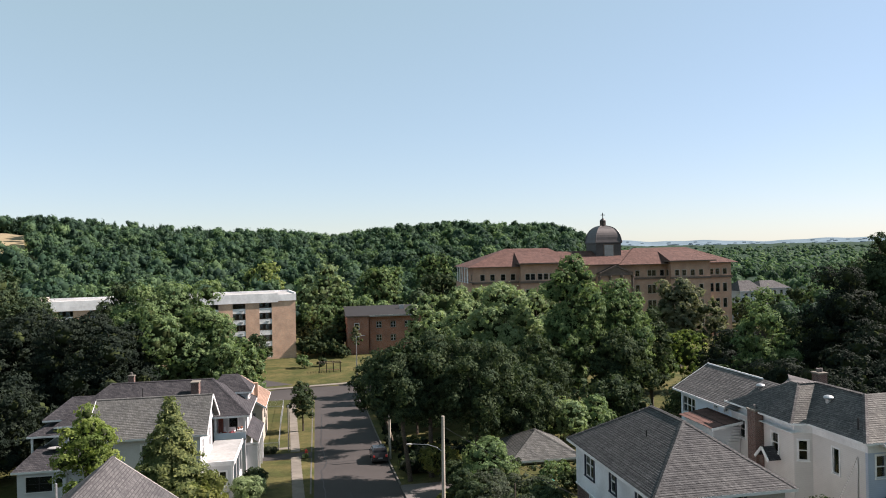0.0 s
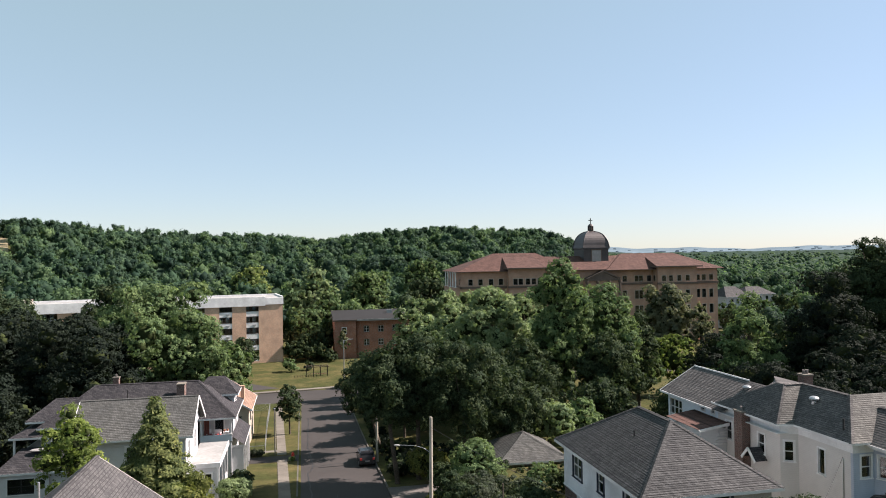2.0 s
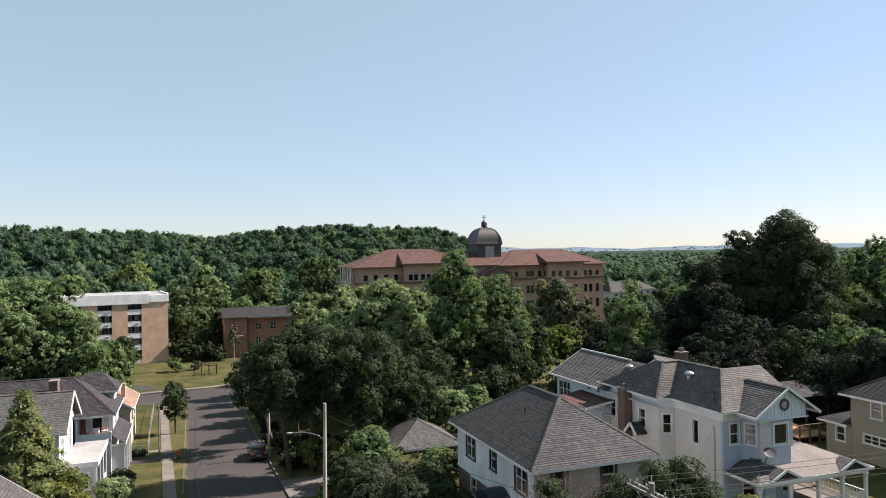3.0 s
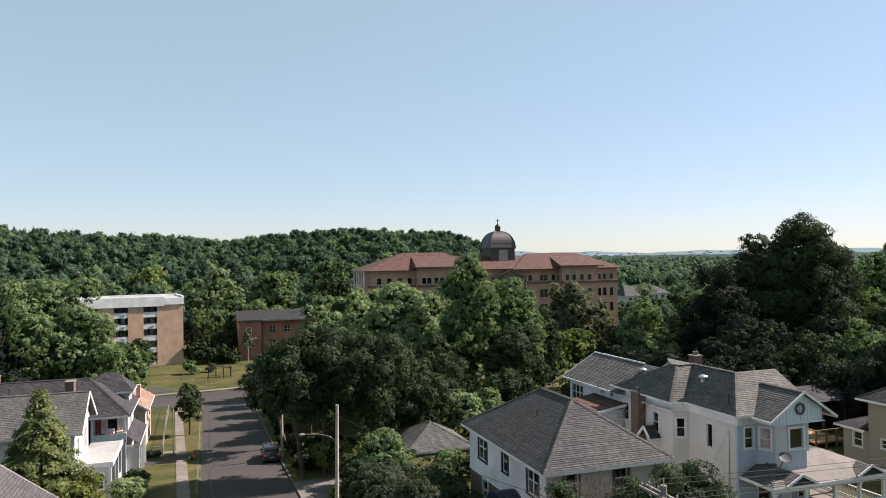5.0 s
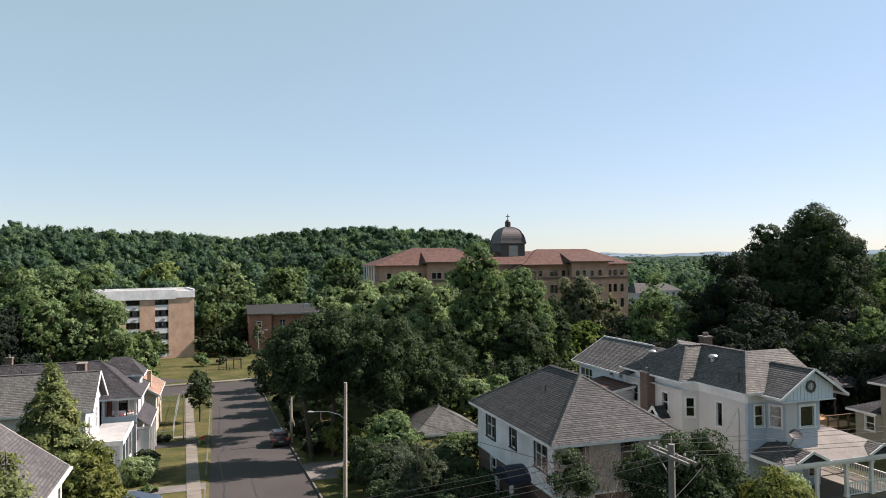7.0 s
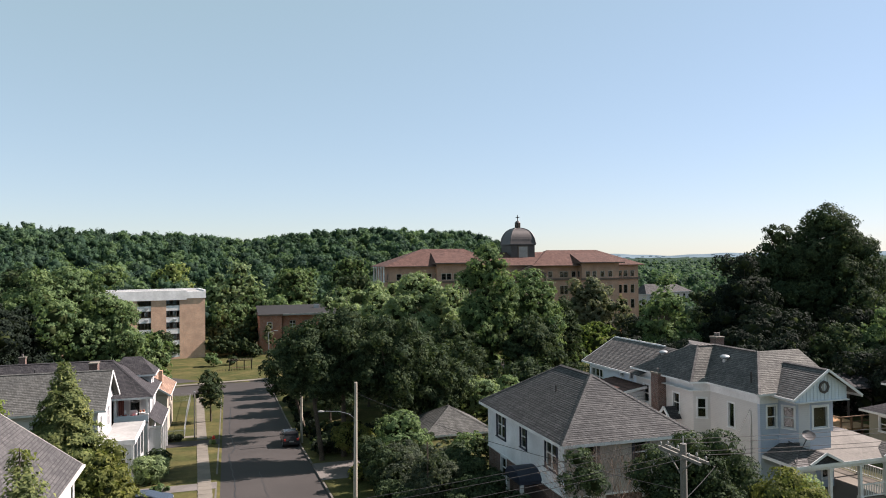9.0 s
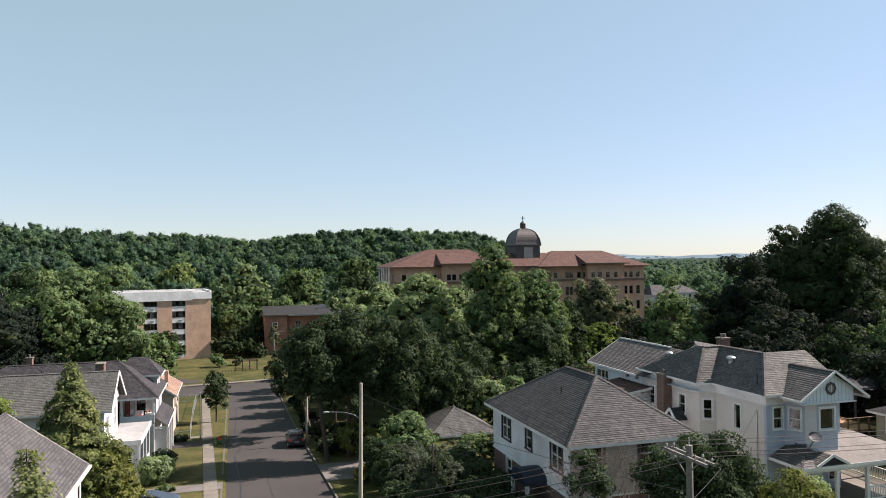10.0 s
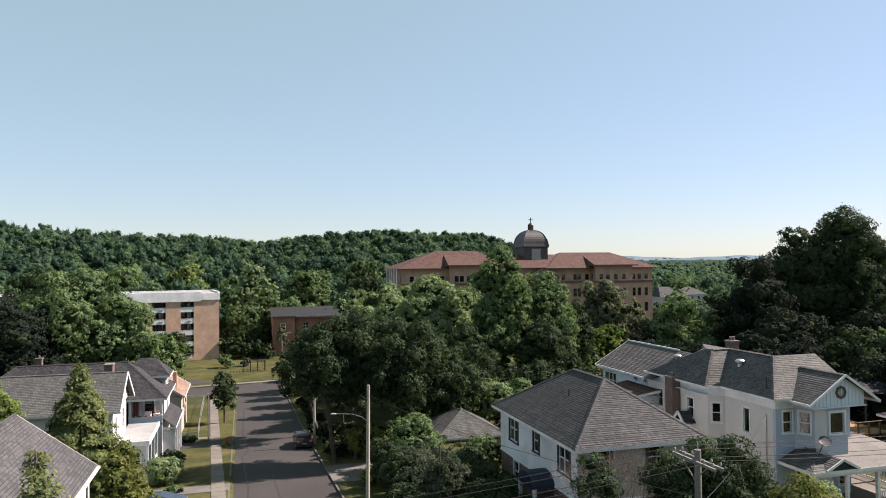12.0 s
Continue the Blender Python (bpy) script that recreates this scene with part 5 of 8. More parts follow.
part("parapet", boxes((ax0 - 0.2, ax1 - 4.6, ay - 0.25, ay + 0.2, 7.3, 9.75), (ax1 - 4.6, ax1 + 0.2, ay - 0.23, ay + 0.2, 7.62, 9.4), (ax0 - 0.2, ax1 + 0.2, ay + 14.8, ay + 15.2, 7.62, 9.75), (ax1 - 0.2, ax1 + 0.2, ay + 0.2, ay + 14.8, 7.62, 9.75), (ax0 - 0.2, ax0 + 0.2, ay + 0.2, ay + 14.8, 7.62, 9.75)), WHITE_PANEL, ap, "broad white parapet band")
part("flat_roof", boxes((ax0, ax1, ay + 0.2, ay + 14.8, 9.2, 9.35)), MEMBRANE, ap)
part("stair_penthouse", boxes((ax0 + 0.5, ax0 + 2.5, ay + 4, ay + 7, 9.2, 10.6)), TAN_SIDING, ap)
me_sp = mesh_of("spandrel", boxes((-1.62, 1.62, 0.06, 0.16, 0, 1.28), (-1.6, 1.6, 0.03, 0.06, 1.22, 1.28)), WHITE_PANEL)
me_ac = mesh_of("air_conditioner", boxes((-0.45, 0.45, -0.12, 0.06, 0, 0.32)), METAL)
bm = bmesh.new()
for x in (-1.62, -0.81, 0.0, 0.81, 1.54):
    box(bm, x, x + 0.08, 0.05, 0.16, 0, 1.72)
box(bm, -1.62, 1.62, 0.06, 0.16, 0, 0.08)
box(bm, -1.62, 1.62, 0.06, 0.16, 1.64, 1.72)
me_fr = mesh_of("window", bm, FOUNDATION)
me_pn = mesh_of("pane", boxes((-1.6, 1.6, 0.10, 0.11, 0.04, 1.68)), GLASS)
me_bl = mesh_of("blind", boxes((-1.6, -0.85, 0.2, 0.21, 0.5, 1.68), (0.05, 0.78, 0.2, 0.21, 0.3, 1.68)), BLIND)
ra = random.Random(8)
for c in strips:
    for k in range(5):
        zt_ = 7.6 - 3.0 * k
        w = shared("window", me_fr, Matrix.Translation((c, ay, zt_ - 1.72)), ap)
        for nm, me in (("pane", me_pn), ("blind", me_bl)):
            if nm == "pane" or ra.random() < 0.6:
                o = new(nm, me)
                o.parent = w
        sp = shared("spandrel", me_sp, Matrix.Translation((c, ay, zt_ - 3.0)), ap, "white spandrel panel")
        if ra.random() < 0.85:
            o = new("air_conditioner", me_ac)
            o.parent = sp
            o.matrix_basis = Matrix.Translation((0.5 if ra.random() < 0.6 else -0.5, 0, 0.5))

ap.matrix_basis = Matrix.Translation((ax1, ay, 0)) @ Matrix.Rotation(radians(9), 4, "Z") @ Matrix.Translation((-ax1, -ay, 0)) @ ap.matrix_basis

# ---- brick hall ----
bh = thing("brick_hall", "two-storey red brick building with a dark low-pitched roof", "building", 18, 203, -8)
BB = lz(18, 198) - 1.0
wall("facade", bh, (8.5, 196), (14.6, 196), BB, 2.6, BRICK_RED, [(2.0, 3.2, -1.0, 0.6)])
window(bh, (8.5, 196), (14.6, 196), 2.6, -1.0, 1.2, 1.6)
wall("facade", bh, (14.6, 197.2), (29.5, 197.2), BB, 2.2, BRICK_RED, [(2.0 + 4 * k, 3.4 + 4 * k, z, z + 1.7) for k in range(3) for z in (-0.9, -4.6)])
for k in range(3):
    for z in (-0.9, -4.6):
        window(bh, (14.6, 197.2), (29.5, 197.2), 2.7 + 4 * k, z, 1.4, 1.7, STONE_TRIM, "twin")
wall("wall", bh, (14.6, 196), (14.6, 197.2), BB, 2.6, BRICK_RED)
wall("wall", bh, (29.5, 197.2), (29.5, 212), BB, 2.2, BRICK_RED, cut=0.23)
wall("wall", bh, (29.5, 212), (8.5, 212), BB, 4.0, BRICK_RED)
wall("wall", bh, (8.5, 212), (8.5, 196), BB, 2.6, BRICK_RED, [(4, 5.2, -1.0, 0.6), (9, 10.2, -1.0, 0.6)], cut=0.23)
bm = bmesh.new()
bm.faces.new([bm.verts.new(p) for p in ((8.1, 195.6, 2.7), (30, 195.6, 2.7), (30, 212.5, 4.2), (8.1, 212.5, 4.2))])
bm.faces.new([bm.verts.new(p) for p in ((8.1, 212.5, 4.1), (30, 212.5, 4.1), (30, 195.6, 2.5), (8.1, 195.6, 2.5))])
part("roof", bm, TAR, bh)
part("coping", boxes((14.6, 30.05, 195.5, 195.62, 2.35, 2.8)), MEMBRANE, bh, "white roof coping")
part("coping", boxes((8.0, 14.6, 195.5, 195.62, 2.35, 2.75), (8.0, 8.12, 195.62, 212.5, 2.35, 2.75)), STONE_TRIM, bh)
part("roof_vent", boxes((24.0, 25.4, 205, 206, 3.4, 4.6)), METAL, bh)

# ---- domed institution ----
inst = thing("domed_institution", "long brown brick institution with red roofs and a dark dome", "institution", 86, 215, -8)
IY, IB = 200.0, lz(90, 200) - 1.0


def block(x0, x1, y0, y1, top, rows, sides="swe"):
    """One block of the building with its window rows; rows: x -> list of levels."""
    ends = {"s": ((x0, y0), (x1, y0)), "e": ((x1, y0), (x1, y1)), "n": ((x1, y1), (x0, y1)), "w": ((x0, y1), (x0, y0))}
    for s in "senw":
        a, b = ends[s]
        if s == "s":
            hs = [(u - x0, z, w, h) for u, z, w, h in rows]
        elif s == "n" or s not in sides:
            hs = []
        else:
            n = max(1, int(abs(y1 - y0) / 4.2))
            hs = [((k + 0.5) * abs(y1 - y0) / n, z, 1.15, h) for k in range(n) for z, h in ((11.2, 1.75), (5.8, 2.6), (0.9, 2.8), (-4.4, 2.6))]
        wall("wall", inst, a, b, IB, top, BRICK_BUFF, [hole(*h) for h in hs], 0.4, cut=0.405 if s in "ew" else 0.0)
        for u, z, w, h in hs:
            window(inst, a, b, u, z, w, h, PALE_STONE, "sash", 0.13, 0.0, STONE_TRIM)


LEVELS = ((11.15, 1.75), (5.8, 2.6), (0.9, 2.8), (-4.4, 2.6))
col = lambda xs: [(x, z, 1.3, h) for x in xs for z, h in LEVELS]
# west wing, centre, east wing, with projecting pavilions
block(45.2, 59.0, IY, IY + 18.5, 15.2, col((48.0, 51.0, 54.2, 57.2)))
block(59.0, 70.2, IY - 2.2, IY + 20, 16.0, col((61.0, 62.6, 64.8, 66.6, 68.4)), "we")
block(70.2, 106.2, IY + 1.2, IY + 18, 15.2, col((72.8, 76.0, 79.2, 92.6, 96.9, 100.9, 102.3, 105.0)), "")
block(106.2, 119.2, IY - 2.2, IY + 20, 15.7, col((108.2, 110.5, 113.3, 116.1)), "we")
block(119.2, 127.6, IY, IY + 18.5, 14.9, col((120.9, 122.9, 125.4)))
part("cornice", boxes((44.9, 59.0, IY - 0.45, IY, 10.2, 10.8), (58.7, 70.5, IY - 2.65, IY - 2.2, 10.2, 10.8), (70.5, 106.0, IY + 0.75, IY + 1.2, 10.2, 10.8), (105.9, 119.5, IY - 2.65, IY - 2.2, 10.2, 10.8), (119.5, 127.9, IY - 0.45, IY, 10.2, 10.8), (127.6, 128.0, IY, IY + 18.5, 10.2, 10.8), (44.8, 45.2, IY - 0.45, IY + 18.5, 10.2, 10.8)), STONE_TRIM, inst, "dark stone cornice")
hip_roof(inst, 43.6, 80.0, IY - 1.4, IY + 20, 15.2, 20.4, "x", 57.5, 71.0, SH_RED, STONE_TRIM, False, 0.6)
hip_roof(inst, 90.0, 129.2, IY - 1.4, IY + 20, 14.9, 19.8, "x", 99.6, 117.5, SH_RED, STONE_TRIM, False, 0.6)
hip_roof(inst, 60.0, 110.0, IY - 0.4, IY + 19, 15.1, 19.2, "x", 68.0, 102.0, SH_RED, STONE_TRIM, False, 0.6)
for x0, x1, ze_, zt2 in ((58.0, 71.2, 16.1, 19.2), (104.9, 120.3, 15.8, 18.6)):
    bm = bmesh.new()
    slope(bm, (x0, IY - 3.9, ze_), (x1, IY - 3.9, ze_), (x1 - 1.6, IY + 6.6, zt2), (x0 + 1.6, IY + 6.6, zt2), 0.6)
    slope(bm, (x0, IY + 6, ze_), (x0, IY - 3.9, ze_), (x0 + 1.6, IY + 6.6, zt2), (x0 + 1.6, IY + 6.6, zt2), 0.6)
    slope(bm, (x1, IY - 3.9, ze_), (x1, IY + 6, ze_), (x1 - 1.6, IY + 6.6, zt2), (x1 - 1.6, IY + 6.6, zt2), 0.6)
    part("pavilion_roof", bm, SH_RED, inst)
    part("pavilion_eave", boxes((x0, x1, IY - 3.95, IY - 2.1, ze_ - 0.35, ze_ - 0.02), (x0, x0 + 1.2, IY - 2.1, IY + 5, ze_ - 0.35, ze_ - 0.02), (x1 - 1.2, x1, IY - 2.1, IY + 5, ze_ - 0.35, ze_ - 0.02)), STONE_TRIM, inst)
# pediment
bm = bmesh.new()
slope(bm, (83.6, IY + 3, 12.4), (83.6, IY - 1.6, 12.4), (88.9, IY - 1.6, 14.7), (88.9, IY + 3, 14.7), 0.5)
slope(bm, (94.2, IY - 1.6, 12.4), (94.2, IY + 3, 12.4), (88.9, IY + 3, 14.7), (88.9, IY - 1.6, 14.7), 0.5)
part("pediment_roof", bm, COPPER, inst)
bm = bmesh.new()
v = [bm.verts.new(p) for p in ((84.0, IY - 1.3, 12.2), (93.8, IY - 1.3, 12.2), (88.9, IY - 1.3, 14.3))]
bm.faces.new(v)
bar(bm, (83.6, IY - 1.45, 12.35), (88.9, IY - 1.45, 14.6), 0.3, 0.4)
bar(bm, (94.2, IY - 1.45, 12.35), (88.9, IY - 1.45, 14.6), 0.3, 0.4)
box(bm, 83.6, 94.2, IY - 1.7, IY - 1.2, 11.7, 12.2)
part("pediment", bm, STONE_TRIM, inst)
part("portico_wall", boxes((83.2, 94.6, IY - 1.0, IY + 1.2, IB, 11.8)), BRICK_BUFF, inst)
for x in (83.6, 87.0, 90.8, 94.2):
    bm = bmesh.new()
    lathe(bm, x, IY - 1.25, [(0.6, IB), (0.6, IB + 0.8), (0.45, IB + 1), (0.38, 11.0), (0.55, 11.3), (0.55, 11.7)], 12)
    part("column", bm, STONE_TRIM, inst)
# west porch wing with pale columns on its upper floor
part("porch_wing", boxes((43.3, 45.19, IY + 0.1, IY + 15.4, IB, 10.6)), BRICK_BUFF, inst)
for k in range(5):
    bm = bmesh.new()
    lathe(bm, 43.6, IY + 0.5 + 3.5 * k, [(0.3, 10.6), (0.3, 10.8), (0.2, 10.9), (0.18, 14.6), (0.28, 14.8), (0.28, 15.1)], 10)
    part("porch_column", bm, TRIM, inst, "pale porch column")
# square drum with a four-sided swelling dome
DX, DY = 89.6, IY + 9.5
bm = bmesh.new()
prof4 = [(4.05, 15.5), (4.05, 21.3), (4.35, 21.4), (4.35, 21.75)] + [(4.2 * math.cos(k * 0.155) ** 0.8, 21.75 + 5.2 * math.sin(k * 0.155)) for k in range(1, 10)] + [(0.75, 27.0)]
rings = [[bm.verts.new((DX + w * i, DY + w * j, z)) for i, j in ((-1, -1), (1, -1), (1, 1), (-1, 1))] for w, z in prof4]
for a, b in zip(rings, rings[1:]):
    for k in range(4):
        bm.faces.new((a[k], a[(k + 1) % 4], b[(k + 1) % 4], b[k]))
bm.faces.new(rings[-1])
part("dome", bm, COPPER, inst, "dark four-sided swelling metal dome")
for i, j in ((-1, -1), (1, -1), (1, 1), (-1, 1)):
    bm = bmesh.new()
    pts = [Vector((DX + w * 1.01 * i, DY + w * 1.01 * j, z + 0.02)) for w, z in prof4[3:]]
    for p, q in zip(pts, pts[1:]):
        beam(bm, p, q, 0.12, 0.12, 5)
    part("dome_rib", bm, COPPER, inst)
part("dome_window", boxes((DX - 1.75, DX + 1.75, DY - 4.2, DY - 4.0, 17.2, 21.2)), STONE_TRIM, inst)
part("dome_shutter", boxes((DX - 1.45, DX + 1.45, DY - 4.28, DY - 4.2, 17.4, 20.9)), MEMBRANE, inst, "pale boarded dome window")
bm = bmesh.new()
lathe(bm, DX, DY, [(1.1, 26.5), (1.05, 26.9), (0.75, 27.0), (0.75, 28.4), (0.95, 28.5), (0.9, 28.7), (0.6, 29.1), (0.15, 29.4)], 10)
part("lantern", bm, COPPER, inst)
for k in range(8):
    a = math.pi / 4 * k
    bm = bmesh.new()
    beam(bm, (DX + 0.85 * math.cos(a), DY + 0.85 * math.sin(a), 26.9), (DX + 0.85 * math.cos(a), DY + 0.85 * math.sin(a), 28.45), 0.12, 0.12, 6)
    part("lantern_column", bm, STONE_TRIM, inst)
part("cross", boxes((DX - 0.1, DX + 0.1, DY - 0.1, DY + 0.1, 29.3, 31.1), (DX - 0.65, DX + 0.65, DY - 0.1, DY + 0.1, 30.3, 30.5)), COPPER, inst)


# ---- trees ----
def sprays(centres, normals, sizes, rng, stretch=1.5, wild=0.3):
    """Leaf sprays: one pointed blade each, facing roughly along its normal."""
    n = len(centres)
    nr = normals + rng.normal(0, wild, (n, 3))
    nr /= np.linalg.norm(nr, axis=1, keepdims=True) + 1e-9
    ref = rng.normal(0, 1, (n, 3))
    u = np.cross(nr, ref)
    u /= np.linalg.norm(u, axis=1, keepdims=True) + 1e-9
    w = np.cross(nr, u)
    s = sizes[:, None]
    a, b = u * s * stretch, w * s * 0.62
    return np.stack([centres - a * 0.45 - b, centres - a * 0.35 + b, centres + a * 0.8], 1).reshape(-1, 3)


bm = bmesh.new()
bmesh.ops.create_icosphere(bm, subdivisions=1, radius=1.0)
BALL_V = np.array([tuple(v.co) for v in bm.verts])
BALL_F = np.array([[v.index for v in f.verts] for f in bm.faces])
bm.free()


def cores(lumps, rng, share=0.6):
    """Rough filler hearts that close the inside of a crown."""
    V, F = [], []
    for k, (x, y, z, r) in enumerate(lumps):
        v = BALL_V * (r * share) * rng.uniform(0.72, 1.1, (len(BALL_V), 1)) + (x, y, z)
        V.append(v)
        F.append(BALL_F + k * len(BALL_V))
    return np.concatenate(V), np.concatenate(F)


def lump_cloud(rng, lumps, cover, size, tuft=0.42):
    """Tufts of leaf sprays over a heap of lumps (x, y, z, r)."""
    lumps = np.asarray(lumps, float)
    pts, nrm = [], []
    blade = 1.05 * size * size
    each = 15
    for i, (x, y, z, r) in enumerate(lumps):
        n = max(5, int(4 * math.pi * r * r * cover / blade / each))
        d = rng.normal(0, 1, (n, 3))
        d[:, 2] += 0.25
        d /= np.linalg.norm(d, axis=1, keepdims=True)
        p = np.array((x, y, z)) + d * (r * rng.uniform(0.80, 1.08, n))[:, None] * np.array((1, 1, 0.9))
        keep = np.ones(n, bool)
        for j, (a, b, c, q) in enumerate(lumps):
            if j != i:
                keep &= np.linalg.norm(p - (a, b, c), axis=1) > q * 0.8
        p, d = p[keep], d[keep]
        if not len(p):
            continue
        tr = min(tuft, r * 0.45) * rng.uniform(0.6, 1.25, len(p))
        p, d, tr = np.repeat(p, each, 0), np.repeat(d, each, 0), np.repeat(tr, each)
        e = rng.normal(0, 1, p.shape) + d * 0.7 + np.array((0, 0, 0.3))
        e /= np.linalg.norm(e, axis=1, keepdims=True)
        p = p + e * (tr * rng.uniform(0.75, 1.1, len(p)))[:, None] * np.array((1, 1, 0.8))
        pts.append(p)
        nrm.append(d * 0.95 + e * 0.4)
    p, d = np.concatenate(pts), np.concatenate(nrm)
    return p, d, size * rng.uniform(0.65, 1.3, len(p))


def leaf_object(name, p, d, s, rng, mat, parent, stretch=1.5, heart=None):
    v = sprays(p, d / np.linalg.norm(d, axis=1, keepdims=True), s, rng, stretch)
    f = np.arange(len(v)).reshape(-1, 3)
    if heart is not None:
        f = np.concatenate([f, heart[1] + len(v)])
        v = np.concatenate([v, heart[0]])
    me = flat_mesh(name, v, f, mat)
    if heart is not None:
        # the hearts get a dark colour so that the crown's gaps look shaded
        me.materials.append(HEART_SHADE)
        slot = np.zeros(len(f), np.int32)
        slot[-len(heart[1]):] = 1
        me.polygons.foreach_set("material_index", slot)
    return hang(new(name, me), parent)


def limbs(bm, rng, base, top, r, tips):
    """A bent tapered trunk and limbs that reach the lumps."""
    base, top = Vector(base), Vector(top)
    mid = base.lerp(top, 0.5) + Vector((rng.uniform(-0.3, 0.3), rng.uniform(-0.3, 0.3), 0))
    beam(bm, base - Vector((0, 0, 0.4)), base + Vector((0, 0, 0.35)), r * 1.5, r, 9)
    beam(bm, base + Vector((0, 0, 0.3)), mid, r, r * 0.75, 9)
    beam(bm, mid, top, r * 0.75, r * 0.4, 8)
    for t in tips:
        t = Vector(t)
        start = base.lerp(top, rng.uniform(0.4, 0.85))
        knee = start.lerp(t, 0.5) + Vector((rng.uniform(-0.3, 0.3), rng.uniform(-0.3, 0.3), rng.uniform(0.1, 0.6)))
        beam(bm, start, knee, r * 0.34, r * 0.22, 6)
        beam(bm, knee, t, r * 0.22, r * 0.06, 5)


def broad_tree(x, y, top, r, mat, seed, label, name="tree", bottom=None, lumps=22, size=None, cover=1.0, squash=1.0, base=None, conic=0.0, depth=None, foot=None):
    """A broadleaf tree: trunk with limbs and a crown of many lumps of leaf sprays; top is the height of its tip."""
    rng = np.random.default_rng(seed)
    fx, fy = foot or (x, y)
    z0 = lz(fx, fy) if base is None else base
    lumps = int(lumps * 1.7)
    h = top - z0
    bottom = z0 + h * 0.28 if bottom is None else bottom
    cz, hz = (top + bottom) / 2, (top - bottom) / 2
    t = thing(name, label, "tree", fx, fy, z0, "maples along the street" if "maple" in label and "street" in label else "")
    heap = []
    ry = r if depth is None else depth
    for k in range(lumps):
        u, a = 1 - 2 * (k + 0.5) / lumps, k * 2.39996 + rng.uniform(-0.5, 0.5)
        u = min(1, max(-1, u + rng.uniform(-0.12, 0.12)))
        e = math.sqrt(1 - abs(u) ** 2.6)
        d = np.array((math.cos(a) * e, math.sin(a) * e, u))
        q = rng.uniform(0.56, 0.95)
        q *= 1 + 0.30 * noise.noise(Vector(d * 1.6) + Vector((seed * 3.7, seed * 1.3, 0)))
        lr = r * rng.uniform(0.15, 0.34)
        up = d[2] * q
        taper = 1 - conic * (up * 0.5 + 0.5)
        p = (x + d[0] * q * r * taper, y + d[1] * q * ry * taper, cz + up * hz * 0.98)
        lr *= (0.7 + 0.3 * taper)
        if p[2] + lr > top:
            p = (p[0], p[1], top - lr * rng.uniform(0.9, 1.05))
        heap.append((*p, lr))
    heap.append((x, y, cz, min(r, hz) * 0.62))
    heap.append((x, y, cz + hz * 0.5, min(r, hz) * 0.45))
    heap.append((x + rng.uniform(-0.2, 0.2) * r, y, top - r * 0.3, r * 0.3))
    size = max(0.13, 0.0019 * math.hypot(x, y)) if size is None else size
    p, d, s = lump_cloud(rng, heap, cover, size)
    far = (p[:, 1] > y + 0.25 * ry) & (rng.random(len(p)) < 0.55)
    p, d, s = p[~far], d[~far], np.where(p[~far][:, 1] > y + 0.25 * ry, s[~far] * 1.3, s[~far])
    # stray tufts that break the outline
    n = len(p) // 9
    i = rng.integers(0, len(p), n)
    p = np.concatenate([p, p[i] + d[i] * rng.uniform(0.1, 0.9, (n, 1)) * size * 2.0])
    d, s = np.concatenate([d, d[i]]), np.concatenate([s, s[i] * 0.8])
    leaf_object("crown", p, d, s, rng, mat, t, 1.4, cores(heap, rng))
    bm = bmesh.new()
    limbs(bm, random.Random(seed), (fx, fy, z0), (x, y, cz + hz * 0.4), max(0.12, h * 0.018), [(a, b, c) for a, b, c, q in heap[:9]])
    part("trunk", bm, BARK, t)
    return t


def conifer(x, y, top, r, mat, seed, label, bottom=None, size=0.28, name="conifer", shape=1.0, density=1.0, base=None, gap=0.36):
    """A conifer: tiers of drooping sprays round a straight stem."""
    rng = np.random.default_rng(seed)
    z0 = lz(x, y) if base is None else base
    bottom = z0 + 0.5 if bottom is None else bottom
    t = thing(name, label, "tree", x, y, z0, "row of arborvitae" if name == "arborvitae" else "")
    pts, nrm = [], []
    tiers = int((top - bottom) / gap)
    bm = bmesh.new()
    beam(bm, (x, y, z0 - 0.3), (x, y, top - 0.1), max(0.1, r * 0.07), 0.02, 8)
    for k in range(tiers):
        f = k / tiers
        z = bottom + (top - bottom) * f
        reach = r * (1 - f) ** shape * rng.uniform(0.8, 1.1) + 0.12
        arms = max(4, int(reach * 6.5))
        for a in rng.uniform(0, 6.283, arms):
            ln = reach * rng.uniform(0.65, 1.15)
            n = max(3, int(ln * 11 * density))
            q = rng.uniform(0.15, 1.0, n) ** 0.7
            side = rng.normal(0, 0.16, n) * (0.5 + q)
            px = x + math.cos(a) * ln * q - math.sin(a) * side
            py = y + math.sin(a) * ln * q + math.cos(a) * side
            pz = z + 0.22 * ln * q - 0.34 * ln * q * q + rng.normal(0, 0.09, n)
            pts.append(np.stack([px, py, pz], 1))
            nrm.append(np.stack([np.full(n, math.cos(a) * 0.7), np.full(n, math.sin(a) * 0.7), np.full(n, 0.7)], 1))
    p, d = np.concatenate(pts), np.concatenate(nrm)
    leaf_object("crown", p, d, size * rng.uniform(0.6, 1.3, len(p)), rng, mat, t, 1.9)
    part("trunk", bm, BARK, t)
    return t


